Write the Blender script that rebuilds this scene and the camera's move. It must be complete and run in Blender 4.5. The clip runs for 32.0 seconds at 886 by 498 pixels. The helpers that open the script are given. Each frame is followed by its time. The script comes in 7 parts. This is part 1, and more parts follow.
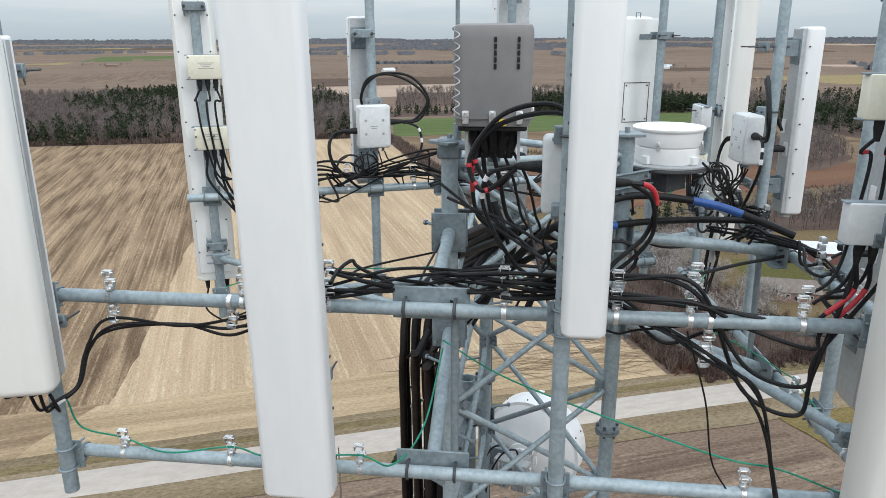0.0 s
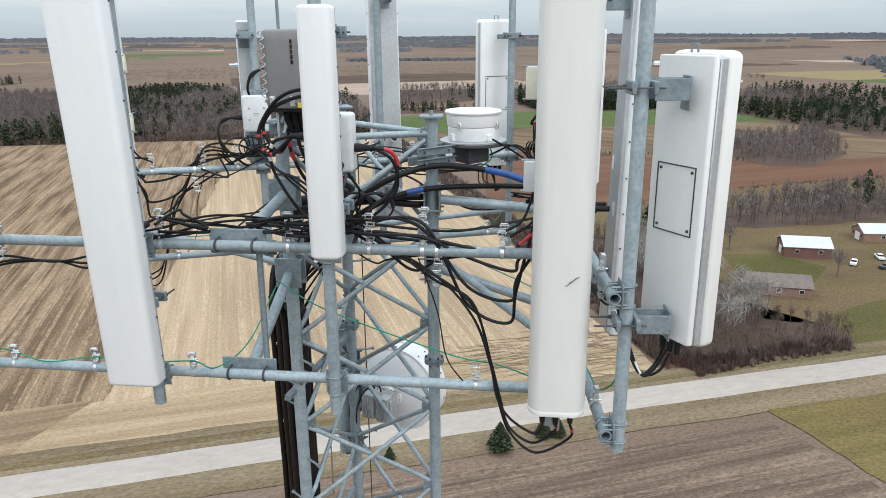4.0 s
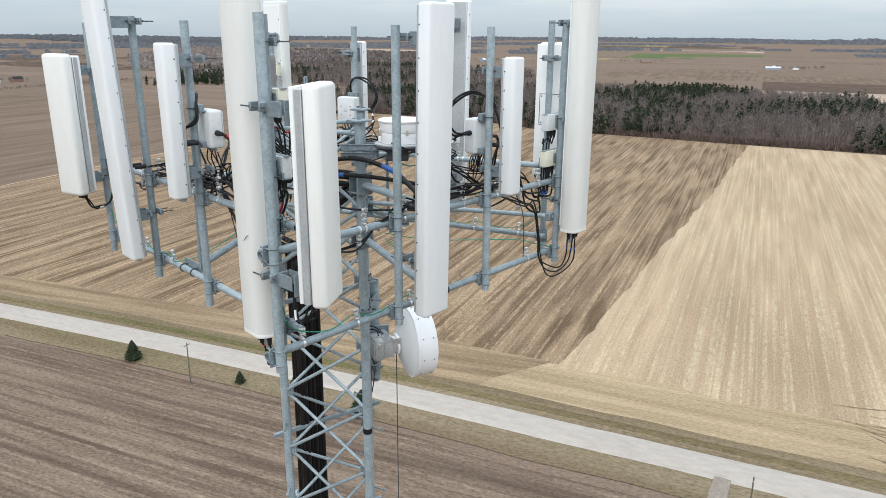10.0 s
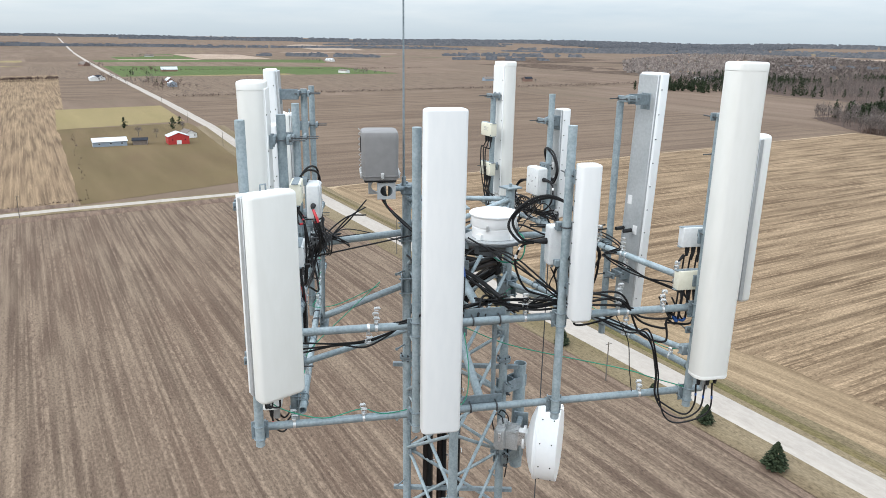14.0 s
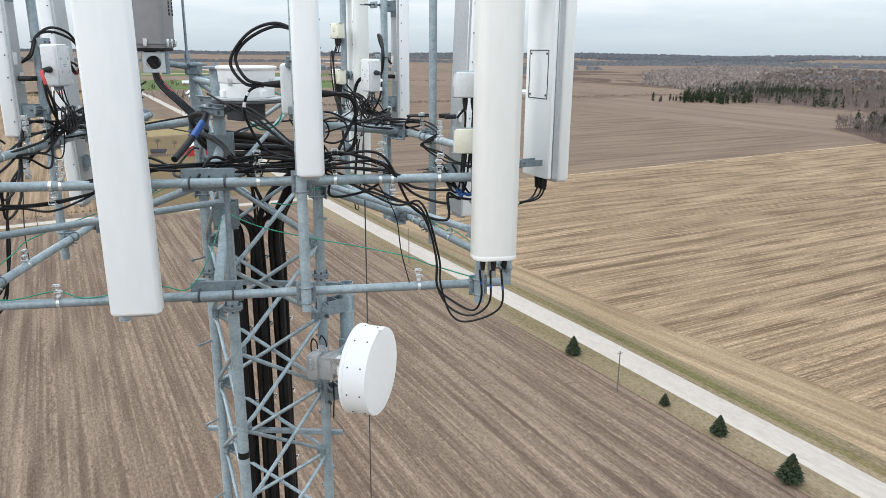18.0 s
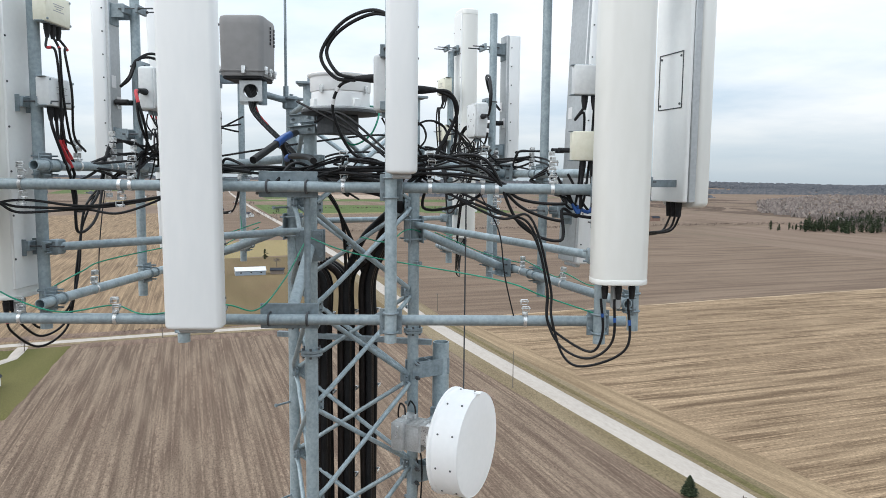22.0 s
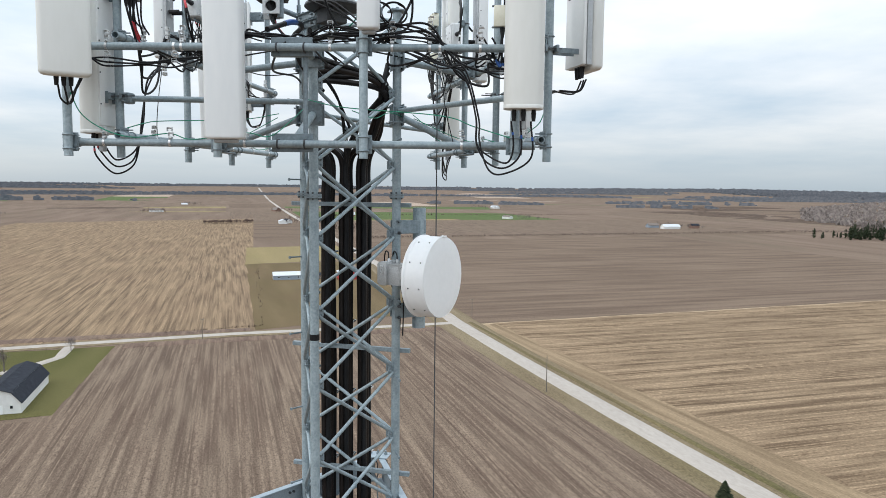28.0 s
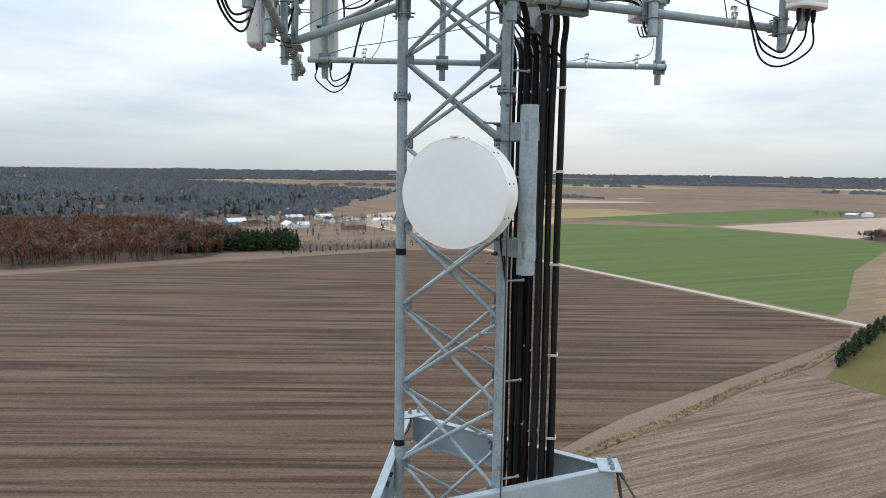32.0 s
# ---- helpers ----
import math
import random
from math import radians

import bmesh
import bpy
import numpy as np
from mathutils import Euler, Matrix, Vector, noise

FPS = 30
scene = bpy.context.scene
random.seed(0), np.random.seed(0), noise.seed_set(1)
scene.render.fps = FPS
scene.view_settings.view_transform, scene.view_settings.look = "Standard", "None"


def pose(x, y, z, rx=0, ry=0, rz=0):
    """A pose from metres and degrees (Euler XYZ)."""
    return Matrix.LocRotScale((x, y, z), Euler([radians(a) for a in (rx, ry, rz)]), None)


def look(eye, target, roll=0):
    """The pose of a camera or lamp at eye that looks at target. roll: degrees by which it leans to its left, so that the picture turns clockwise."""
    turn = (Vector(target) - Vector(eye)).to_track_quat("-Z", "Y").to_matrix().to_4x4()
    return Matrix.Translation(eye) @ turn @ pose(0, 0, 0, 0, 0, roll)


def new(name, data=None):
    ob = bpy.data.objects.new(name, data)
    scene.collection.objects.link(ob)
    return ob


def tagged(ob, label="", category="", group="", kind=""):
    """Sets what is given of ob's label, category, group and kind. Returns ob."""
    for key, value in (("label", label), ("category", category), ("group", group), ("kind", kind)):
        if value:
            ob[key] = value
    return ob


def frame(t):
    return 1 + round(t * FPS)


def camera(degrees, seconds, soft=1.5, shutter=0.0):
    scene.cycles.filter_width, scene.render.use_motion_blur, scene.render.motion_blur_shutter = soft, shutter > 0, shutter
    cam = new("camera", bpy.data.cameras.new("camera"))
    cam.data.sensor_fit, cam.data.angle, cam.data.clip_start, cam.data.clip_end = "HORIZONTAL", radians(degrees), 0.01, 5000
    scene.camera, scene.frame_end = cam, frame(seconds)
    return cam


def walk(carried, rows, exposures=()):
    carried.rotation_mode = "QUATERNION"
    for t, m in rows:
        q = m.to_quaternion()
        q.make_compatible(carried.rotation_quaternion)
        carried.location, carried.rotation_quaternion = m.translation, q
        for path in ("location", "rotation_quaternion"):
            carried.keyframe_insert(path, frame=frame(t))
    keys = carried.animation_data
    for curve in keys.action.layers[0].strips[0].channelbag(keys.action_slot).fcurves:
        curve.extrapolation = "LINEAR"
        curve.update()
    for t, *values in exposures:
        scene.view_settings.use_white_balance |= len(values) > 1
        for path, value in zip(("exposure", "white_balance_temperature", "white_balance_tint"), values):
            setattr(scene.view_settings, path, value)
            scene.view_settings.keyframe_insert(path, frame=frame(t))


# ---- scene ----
EXPOSURES = [(0.0, 0.06), (4.0, 0.13), (8.0, 0.12), (10.0, 0.16), (11.5, 0.28), (13.0, 0.34), (19.0, 0.34), (21.0, 0.22), (23.0, 0.19), (25.0, 0.22), (29.0, 0.05), (30.5, 0.04), (32.0, 0.04)]
# camera: seconds, eye, heading to the left of +y, pitch up, lean
cam = camera(63.46, 32.0, soft=0.7)
PATH = [
    (0.0, -0.814, -4.465, 69.069, -0.07, -16.51, -0.25),
    (0.5, -0.736, -4.416, 69.049, -0.06, -16.57, -0.21),
    (1.0, -0.600, -4.331, 69.025, -0.15, -16.59, -0.19),
    (1.5, -0.430, -4.270, 69.022, -0.11, -16.62, -0.29),
    (2.0, -0.281, -4.346, 69.048, -0.18, -16.62, -0.21),
    (2.5, -0.153, -4.603, 69.051, -0.21, -16.66, -0.33),
    (3.0, -0.003, -4.942, 69.067, -0.18, -16.73, -0.34),
    (3.5, 0.147, -5.226, 69.095, -0.29, -16.77, -0.37),
    (4.0, 0.302, -5.514, 69.093, -0.26, -16.73, -0.44),
    (4.5, 0.486, -5.831, 69.097, 0.11, -16.74, -0.50),
    (6.5, 1.133, -6.746, 69.111, 2.71, -16.81, -0.25),
    (7.0, 1.467, -6.844, 69.094, 4.94, -16.81, -0.30),
    (7.5, 1.908, -6.867, 69.053, 9.38, -16.79, -0.18),
    (8.0, 2.495, -6.687, 69.062, 13.47, -16.70, 0.02),
    (8.5, 3.178, -6.319, 69.056, 19.90, -16.68, 0.03),
    (9.0, 3.817, -5.877, 69.107, 26.18, -16.68, 0.14),
    (9.5, 4.476, -5.460, 69.191, 32.37, -16.69, 0.19),
    (10.0, 5.146, -5.057, 69.300, 39.44, -16.64, 0.31),
    (10.5, 5.883, -4.469, 69.468, 47.75, -16.92, 0.31),
    (11.0, 6.242, -3.855, 69.592, 55.15, -16.81, 0.53),
    (11.5, 6.354, -3.156, 69.749, 62.31, -16.71, 0.70),
    (12.0, 6.368, -2.496, 69.917, 69.01, -16.69, 0.77),
    (12.5, 6.330, -2.076, 70.049, 72.85, -16.68, 0.88),
    (13.0, 6.306, -1.899, 70.089, 76.04, -16.61, 0.90),
    (13.5, 6.267, -1.904, 70.037, 76.38, -16.54, 0.84),
    (14.0, 6.284, -1.971, 69.984, 76.15, -16.49, 0.82),
    (14.5, 6.534, -1.809, 69.896, 76.01, -16.41, 0.80),
    (15.0, 6.706, -1.450, 69.782, 75.92, -16.44, 0.82),
    (15.5, 6.819, -0.972, 69.577, 75.83, -16.42, 0.72),
    (17.5, 6.291, 0.078, 68.754, 76.59, -16.35, 0.45),
    (18.0, 6.012, 0.151, 68.668, 77.69, -15.50, 0.50),
    (18.5, 5.751, 0.235, 68.567, 78.91, -14.39, 0.46),
    (19.0, 5.575, 0.315, 68.483, 80.09, -13.25, 0.50),
    (19.5, 5.401, 0.365, 68.365, 81.50, -11.92, 0.48),
    (20.0, 5.316, 0.403, 68.252, 82.80, -10.77, 0.48),
    (20.5, 5.254, 0.405, 68.136, 84.10, -9.52, 0.53),
    (21.0, 5.244, 0.355, 68.037, 85.27, -8.21, 0.46),
    (21.5, 5.264, 0.317, 67.954, 86.02, -6.97, 0.55),
    (22.0, 5.367, 0.265, 67.892, 86.33, -5.69, 0.61),
    (22.5, 5.482, 0.224, 67.835, 86.30, -5.03, 0.60),
    (23.0, 5.609, 0.151, 67.757, 86.31, -5.11, 0.70),
    (23.5, 5.753, 0.039, 67.636, 86.33, -4.97, 0.50),
    (24.0, 5.936, -0.115, 67.508, 86.35, -4.97, 0.50),
    (24.5, 6.171, -0.247, 67.367, 86.40, -4.97, 0.49),
    (25.0, 6.350, -0.308, 67.222, 86.43, -5.00, 0.52),
    (25.5, 6.516, -0.327, 67.099, 86.45, -5.07, 0.55),
    (27.5, 7.116, 0.429, 66.831, 87.67, -5.06, 0.64),
    (28.0, 7.094, 0.793, 66.748, 89.22, -5.11, 0.61),
    (28.5, 7.147, 1.245, 66.653, 91.90, -5.13, 0.71),
    (29.0, 7.158, 1.689, 66.607, 95.10, -5.17, 0.83),
    (29.5, 7.125, 2.118, 66.579, 98.45, -5.20, 0.91),
    (30.0, 6.960, 3.510, 66.414, 112.76, -5.24, 1.13),
    (30.5, 6.207, 4.359, 66.276, 123.31, -5.39, 1.17),
    (31.0, 4.675, 5.139, 66.219, 135.74, -5.53, 1.24),
    (31.5, 2.677, 5.694, 66.136, 151.50, -5.67, 1.25),
    (32.0, 0.918, 5.990, 65.994, 170.60, -6.24, 0.87),
]


def aim(x, y, z, yaw, pitch, roll):
    a, b = radians(yaw), radians(pitch)
    way = Vector((-math.sin(a) * math.cos(b), math.cos(a) * math.cos(b), math.sin(b)))
    return look((x, y, z), Vector((x, y, z)) + way, roll)


walk(cam, [(t, aim(*row)) for t, *row in PATH], EXPOSURES)

# ---- world and sun: a bright overcast day ----
world = bpy.data.worlds.new("overcast")
scene.world = world
world.use_nodes = True
wn, wl = world.node_tree.nodes, world.node_tree.links
wn.clear()
w_out = wn.new("ShaderNodeOutputWorld")
w_bg = wn.new("ShaderNodeBackground")
sky = wn.new("ShaderNodeTexSky")
sky.sky_type, sky.sun_disc = "NISHITA", False
sky.sun_elevation, sky.sun_rotation = radians(32), radians(200)
w_co = wn.new("ShaderNodeTexCoord")
w_sep = wn.new("ShaderNodeSeparateXYZ")
wl.new(w_co.outputs["Generated"], w_sep.inputs[0])


def wmath(op, a, b=None, clamp=False):
    n = wn.new("ShaderNodeMath")
    n.operation, n.use_clamp = op, clamp
    for i, v in enumerate((a, b)):
        if v is None:
            continue
        if isinstance(v, (int, float)):
            n.inputs[i].default_value = v
        else:
            wl.new(v, n.inputs[i])
    return n.outputs[0]


# cloud deck: a flat layer seen in perspective, so that the clouds flatten into bands at the horizon
up = wmath("MAXIMUM", w_sep.outputs[2], 0.0)
den = wmath("ADD", up, 0.10)
w_comb = wn.new("ShaderNodeCombineXYZ")
wl.new(wmath("DIVIDE", w_sep.outputs[0], den), w_comb.inputs[0])
wl.new(wmath("DIVIDE", w_sep.outputs[1], den), w_comb.inputs[1])
w_noise = wn.new("ShaderNodeTexNoise")
w_noise.inputs["Scale"].default_value = 0.55
w_noise.inputs["Detail"].default_value = 7.0
w_noise.inputs["Roughness"].default_value = 0.55
wl.new(w_comb.outputs[0], w_noise.inputs["Vector"])
w_ramp = wn.new("ShaderNodeValToRGB")
w_ramp.color_ramp.elements[0].position, w_ramp.color_ramp.elements[0].color = 0.33, (0.58, 0.70, 0.82, 1)
w_ramp.color_ramp.elements[1].position, w_ramp.color_ramp.elements[1].color = 0.63, (0.92, 0.955, 0.99, 1)
wl.new(w_noise.outputs["Fac"], w_ramp.inputs[0])
# overcast skies are brighter towards the zenith
w_lift = wmath("ADD", wmath("MULTIPLY", wmath("POWER", up, 0.9), 1.62), 0.80)
w_cloud = wn.new("ShaderNodeVectorMath")
w_cloud.operation = "SCALE"
w_haze = wn.new("ShaderNodeMix")
w_haze.data_type = "RGBA"
w_haze.inputs[6].default_value = (0.60, 0.71, 0.80, 1)
wl.new(wmath("DIVIDE", up, 0.085, True), w_haze.inputs[0])
wl.new(w_ramp.outputs[0], w_haze.inputs[7])
wl.new(w_haze.outputs[2], w_cloud.inputs[0])
wl.new(w_lift, w_cloud.inputs["Scale"])
w_skyc = wn.new("ShaderNodeVectorMath")
w_skyc.operation = "SCALE"
w_skyc.inputs["Scale"].default_value = 0.10
wl.new(sky.outputs[0], w_skyc.inputs[0])
w_mix = wn.new("ShaderNodeMix")
w_mix.data_type = "RGBA"
w_mix.inputs[0].default_value = 0.88
wl.new(w_skyc.outputs[0], w_mix.inputs[6])
wl.new(w_cloud.outputs[0], w_mix.inputs[7])
wl.new(w_mix.outputs[2], w_bg.inputs[0])
w_bg.inputs[1].default_value = 1.0
wl.new(w_bg.outputs[0], w_out.inputs[0])

sun = new("sun", bpy.data.lights.new("sun", "SUN"))
sun.data.energy, sun.data.angle, sun.data.color = 0.9, radians(25), (1.0, 0.985, 0.965)
sun.matrix_world = look((0, 0, 100), (-14, 25, 100 - 18))


# ---- materials ----
def material(name, rough=0.6, metal=0.0):
    m = bpy.data.materials.new(name)
    m.use_nodes = True
    b = m.node_tree.nodes["Principled BSDF"]
    b.inputs["Roughness"].default_value, b.inputs["Metallic"].default_value = rough, metal
    return m, m.node_tree.nodes, m.node_tree.links, b


def grained(name, c1, c2, scale=6.0, rough=0.6, metal=0.0, bump=0.1, fine=60.0, objvar=0.0, stretch=(1, 1, 1), rvar=0.1):
    """A surface that varies between two colours at a coarse and a fine scale, in object space."""
    m, n, l, b = material(name, rough, metal)
    co = n.new("ShaderNodeTexCoord")
    mp = n.new("ShaderNodeMapping")
    mp.inputs["Scale"].default_value = stretch
    l.new(co.outputs["Object"], mp.inputs["Vector"])
    info = n.new("ShaderNodeObjectInfo")
    add = n.new("ShaderNodeVectorMath")
    add.operation = "ADD"
    l.new(mp.outputs[0], add.inputs[0])
    l.new(info.outputs["Random"], add.inputs[1])
    a = n.new("ShaderNodeTexNoise")
    a.inputs["Scale"].default_value, a.inputs["Detail"].default_value = scale, 5.0
    f = n.new("ShaderNodeTexNoise")
    f.inputs["Scale"].default_value, f.inputs["Detail"].default_value = fine, 3.0
    l.new(add.outputs[0], a.inputs["Vector"]), l.new(add.outputs[0], f.inputs["Vector"])
    s = n.new("ShaderNodeMath")
    s.operation = "ADD"
    l.new(a.outputs["Fac"], s.inputs[0]), l.new(f.outputs["Fac"], s.inputs[1])
    r = n.new("ShaderNodeMapRange")
    r.inputs[1].default_value, r.inputs[2].default_value = 0.75, 1.25
    l.new(s.outputs[0], r.inputs[0])
    mix = n.new("ShaderNodeMix")
    mix.data_type = "RGBA"
    mix.inputs[6].default_value, mix.inputs[7].default_value = (*c1, 1), (*c2, 1)
    l.new(r.outputs[0], mix.inputs[0])
    out = mix.outputs[2]
    if objvar:
        hsv = n.new("ShaderNodeHueSaturation")
        rr = n.new("ShaderNodeMapRange")
        rr.inputs[3].default_value, rr.inputs[4].default_value = 1 - objvar, 1 + objvar
        l.new(info.outputs["Random"], rr.inputs[0]), l.new(rr.outputs[0], hsv.inputs["Value"])
        l.new(out, hsv.inputs["Color"])
        out = hsv.outputs[0]
    l.new(out, b.inputs["Base Color"])
    rg = n.new("ShaderNodeMapRange")
    rg.inputs[3].default_value, rg.inputs[4].default_value = max(0.02, rough - rvar), min(1, rough + rvar)
    l.new(f.outputs["Fac"], rg.inputs[0]), l.new(rg.outputs[0], b.inputs["Roughness"])
    if bump:
        bp = n.new("ShaderNodeBump")
        bp.inputs["Strength"].default_value, bp.inputs["Distance"].default_value = bump, 0.004
        l.new(f.outputs["Fac"], bp.inputs["Height"]), l.new(bp.outputs[0], b.inputs["Normal"])
    return m


M_GALV = grained("galvanised steel", (0.235, 0.293, 0.318), (0.365, 0.433, 0.463), 9, 0.5, 0.2, 0.06, 45, 0.14)
M_GALV2 = grained("dull zinc steel", (0.170, 0.212, 0.234), (0.275, 0.327, 0.352), 7, 0.58, 0.3, 0.06, 40, 0.10)
M_BLUEZ = grained("blue grey painted steel", (0.27, 0.33, 0.37), (0.37, 0.43, 0.47), 5, 0.55, 0.1, 0.1, 60, 0.06)
M_STAINLESS = grained("bright stainless clip", (0.60, 0.61, 0.61), (0.78, 0.79, 0.79), 20, 0.30, 0.7, 0.05, 100)
M_DARKST = grained("dark weathered steel", (0.05, 0.055, 0.06), (0.10, 0.105, 0.11), 8, 0.6, 0.3, 0.2, 80)
M_WHITE = grained("white radome plastic", (0.745, 0.765, 0.77), (0.785, 0.80, 0.80), 1.6, 0.40, 0, 0.015, 9, 0.02, (2.2, 2.2, 0.5))
M_CREAM = grained("cream white radome plastic", (0.765, 0.77, 0.735), (0.80, 0.805, 0.775), 1.6, 0.40, 0, 0.015, 9, 0.02, (2.2, 2.2, 0.5))
M_BACK = grained("grey aluminium panel back", (0.40, 0.42, 0.43), (0.50, 0.52, 0.53), 3, 0.45, 0.35, 0.05, 40, 0.04)
M_PBACK = grained("pale grey painted back", (0.79, 0.80, 0.79), (0.83, 0.84, 0.825), 2, 0.5, 0, 0.04, 30, 0.03)
M_BOX = grained("light grey radio housing", (0.60, 0.62, 0.63), (0.69, 0.71, 0.71), 4, 0.5, 0, 0.05, 40, 0.03)
M_GREYBOX = grained("warm grey plastic shroud", (0.205, 0.20, 0.198), (0.235, 0.23, 0.228), 3, 0.6, 0, 0.01, 14)
M_YELBOX = grained("pale yellowish amplifier housing", (0.70, 0.68, 0.55), (0.77, 0.75, 0.63), 5, 0.5, 0, 0.05, 40)
M_RADIO = grained("silver die-cast housing", (0.40, 0.41, 0.41), (0.55, 0.56, 0.56), 12, 0.45, 0.35, 0.15, 70)
M_BLACK = grained("black cable jacket", (0.007, 0.007, 0.008), (0.018, 0.018, 0.019), 8, 0.48, 0, 0.08, 90, 0.2)
M_BLACKP = grained("black rubber boot", (0.012, 0.012, 0.013), (0.03, 0.03, 0.032), 8, 0.6, 0, 0.1, 60)
M_BROWNC = grained("sun faded brown black cable", (0.012, 0.009, 0.008), (0.026, 0.019, 0.017), 8, 0.5, 0, 0.08, 60, 0.2)
for _m in (M_BLACK, M_BLACKP, M_BROWNC):
    _m.node_tree.nodes["Principled BSDF"].inputs["Specular IOR Level"].default_value = 0.22
M_GREEN = grained("green ground wire", (0.005, 0.17, 0.10), (0.01, 0.30, 0.18), 10, 0.45, 0, 0.05, 60)
M_RED = grained("red tape", (0.42, 0.02, 0.03), (0.55, 0.04, 0.05), 10, 0.45)
M_BLUE = grained("blue tape", (0.015, 0.06, 0.22), (0.025, 0.10, 0.34), 10, 0.45)
M_WTAPE = grained("white tape", (0.70, 0.70, 0.70), (0.80, 0.80, 0.80), 10, 0.5)
M_WDISH = grained("white dish radome", (0.86, 0.87, 0.87), (0.90, 0.905, 0.905), 1.2, 0.4, 0, 0.02, 20)
M_LABEL = grained("grey print", (0.32, 0.32, 0.32), (0.40, 0.40, 0.40), 10, 0.6)
M_YLABEL = grained("yellow warning label", (0.75, 0.55, 0.05), (0.8, 0.6, 0.08), 10, 0.5)


def earth(name, c1, c2, c3, along=16.0, row=0.30, streak=0.045, blotch=0.010, rough=0.95, contrast=1.0, clod=2.3, grit=0.36, straw=0.0):
    """Worked land: soil or stubble drawn out along the tillage, with broad damp and dry patches."""
    m, n, l, b = material(name, rough)
    b.inputs["Specular IOR Level"].default_value = 0.08
    geo = n.new("ShaderNodeNewGeometry")
    mp = n.new("ShaderNodeMapping")
    mp.inputs["Rotation"].default_value = (0, 0, radians(-along))
    l.new(geo.outputs["Position"], mp.inputs["Vector"])

    def noise_of(sx, sy, detail=4.0, rgh=0.55):
        q = n.new("ShaderNodeMapping")
        q.inputs["Scale"].default_value = (sx, sy, 1)
        l.new(mp.outputs[0], q.inputs["Vector"])
        t = n.new("ShaderNodeTexNoise")
        t.inputs["Scale"].default_value, t.inputs["Detail"].default_value, t.inputs["Roughness"].default_value = 1.0, detail, rgh
        l.new(q.outputs[0], t.inputs["Vector"])
        return t.outputs["Fac"]

    rows = noise_of(streak * 0.22, row * 0.8, 3.0, 0.5)
    broad = noise_of(blotch, blotch * 2.4, 4.0)
    wide = noise_of(streak * 0.10, row * 0.12, 3.0)
    fine = noise_of(clod * 0.5, clod, 4.0, 0.7)

    def ramp(fac, lo, hi):
        r = n.new("ShaderNodeMapRange")
        r.inputs[1].default_value, r.inputs[2].default_value = lo, hi
        l.new(fac, r.inputs[0])
        return r.outputs[0]

    def blend(fac, a, c):
        x = n.new("ShaderNodeMix")
        x.data_type = "RGBA"
        l.new(fac, x.inputs[0])
        for k, v in ((6, a), (7, c)):
            if isinstance(v, tuple):
                x.inputs[k].default_value = (*v, 1)
            else:
                l.new(v, x.inputs[k])
        return x.outputs[2]

    half = 0.16 / contrast
    col = blend(ramp(rows, 0.5 - half, 0.5 + half), c1, c2)
    mid = blend(ramp(wide, 0.40, 0.64), col, c3)
    mm = n.new("ShaderNodeMath")
    mm.operation = "MULTIPLY"
    mm.inputs[1].default_value = 0.75
    l.new(ramp(broad, 0.38, 0.66), mm.inputs[0])
    out = blend(mm.outputs[0], col, mid)
    # straw left in long thin rows, broken up along the way
    if straw:
        lines = ramp(noise_of(0.009, 1.05, 2.0, 0.6), 0.47, 0.62)
        gaps = ramp(noise_of(0.35, 0.9, 5.0, 0.7), 0.36, 0.60)
        flecks = n.new("ShaderNodeMath")
        flecks.operation = "MULTIPLY"
        l.new(lines, flecks.inputs[0]), l.new(gaps, flecks.inputs[1])
        much = n.new("ShaderNodeMath")
        much.operation = "MULTIPLY"
        much.inputs[1].default_value = straw
        l.new(flecks.outputs[0], much.inputs[0])
        out = blend(much.outputs[0], out, tuple(min(0.6, x * 1.5) for x in c2))
        furrow = n.new("ShaderNodeMath")
        furrow.operation = "MULTIPLY"
        furrow.inputs[1].default_value = straw * 0.75
        l.new(ramp(noise_of(0.008, 0.8, 2.0, 0.6), 0.54, 0.68), furrow.inputs[0])
        out = blend(furrow.outputs[0], out, tuple(x * 0.72 for x in c1))
    h = n.new("ShaderNodeHueSaturation")
    l.new(out, h.inputs["Color"])
    rr = n.new("ShaderNodeMapRange")
    rr.inputs[1].default_value, rr.inputs[2].default_value = 0.3, 0.7
    rr.inputs[3].default_value, rr.inputs[4].default_value = 1 - grit, 1 + grit
    l.new(fine, rr.inputs[0]), l.new(rr.outputs[0], h.inputs["Value"])
    # painted shade of hollows and clods, drawn out a little along the rows
    hollow_shade = noise_of(clod * 0.28, clod * 0.8, 5.0, 0.72)
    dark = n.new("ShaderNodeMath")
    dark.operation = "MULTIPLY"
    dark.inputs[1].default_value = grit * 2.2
    l.new(ramp(hollow_shade, 0.56, 0.72), dark.inputs[0])
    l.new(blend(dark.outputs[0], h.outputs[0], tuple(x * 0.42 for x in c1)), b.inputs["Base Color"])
    bp = n.new("ShaderNodeBump")
    bp.inputs["Strength"].default_value, bp.inputs["Distance"].default_value = 0.5, 0.15
    l.new(fine, bp.inputs["Height"]), l.new(bp.outputs[0], b.inputs["Normal"])
    return m


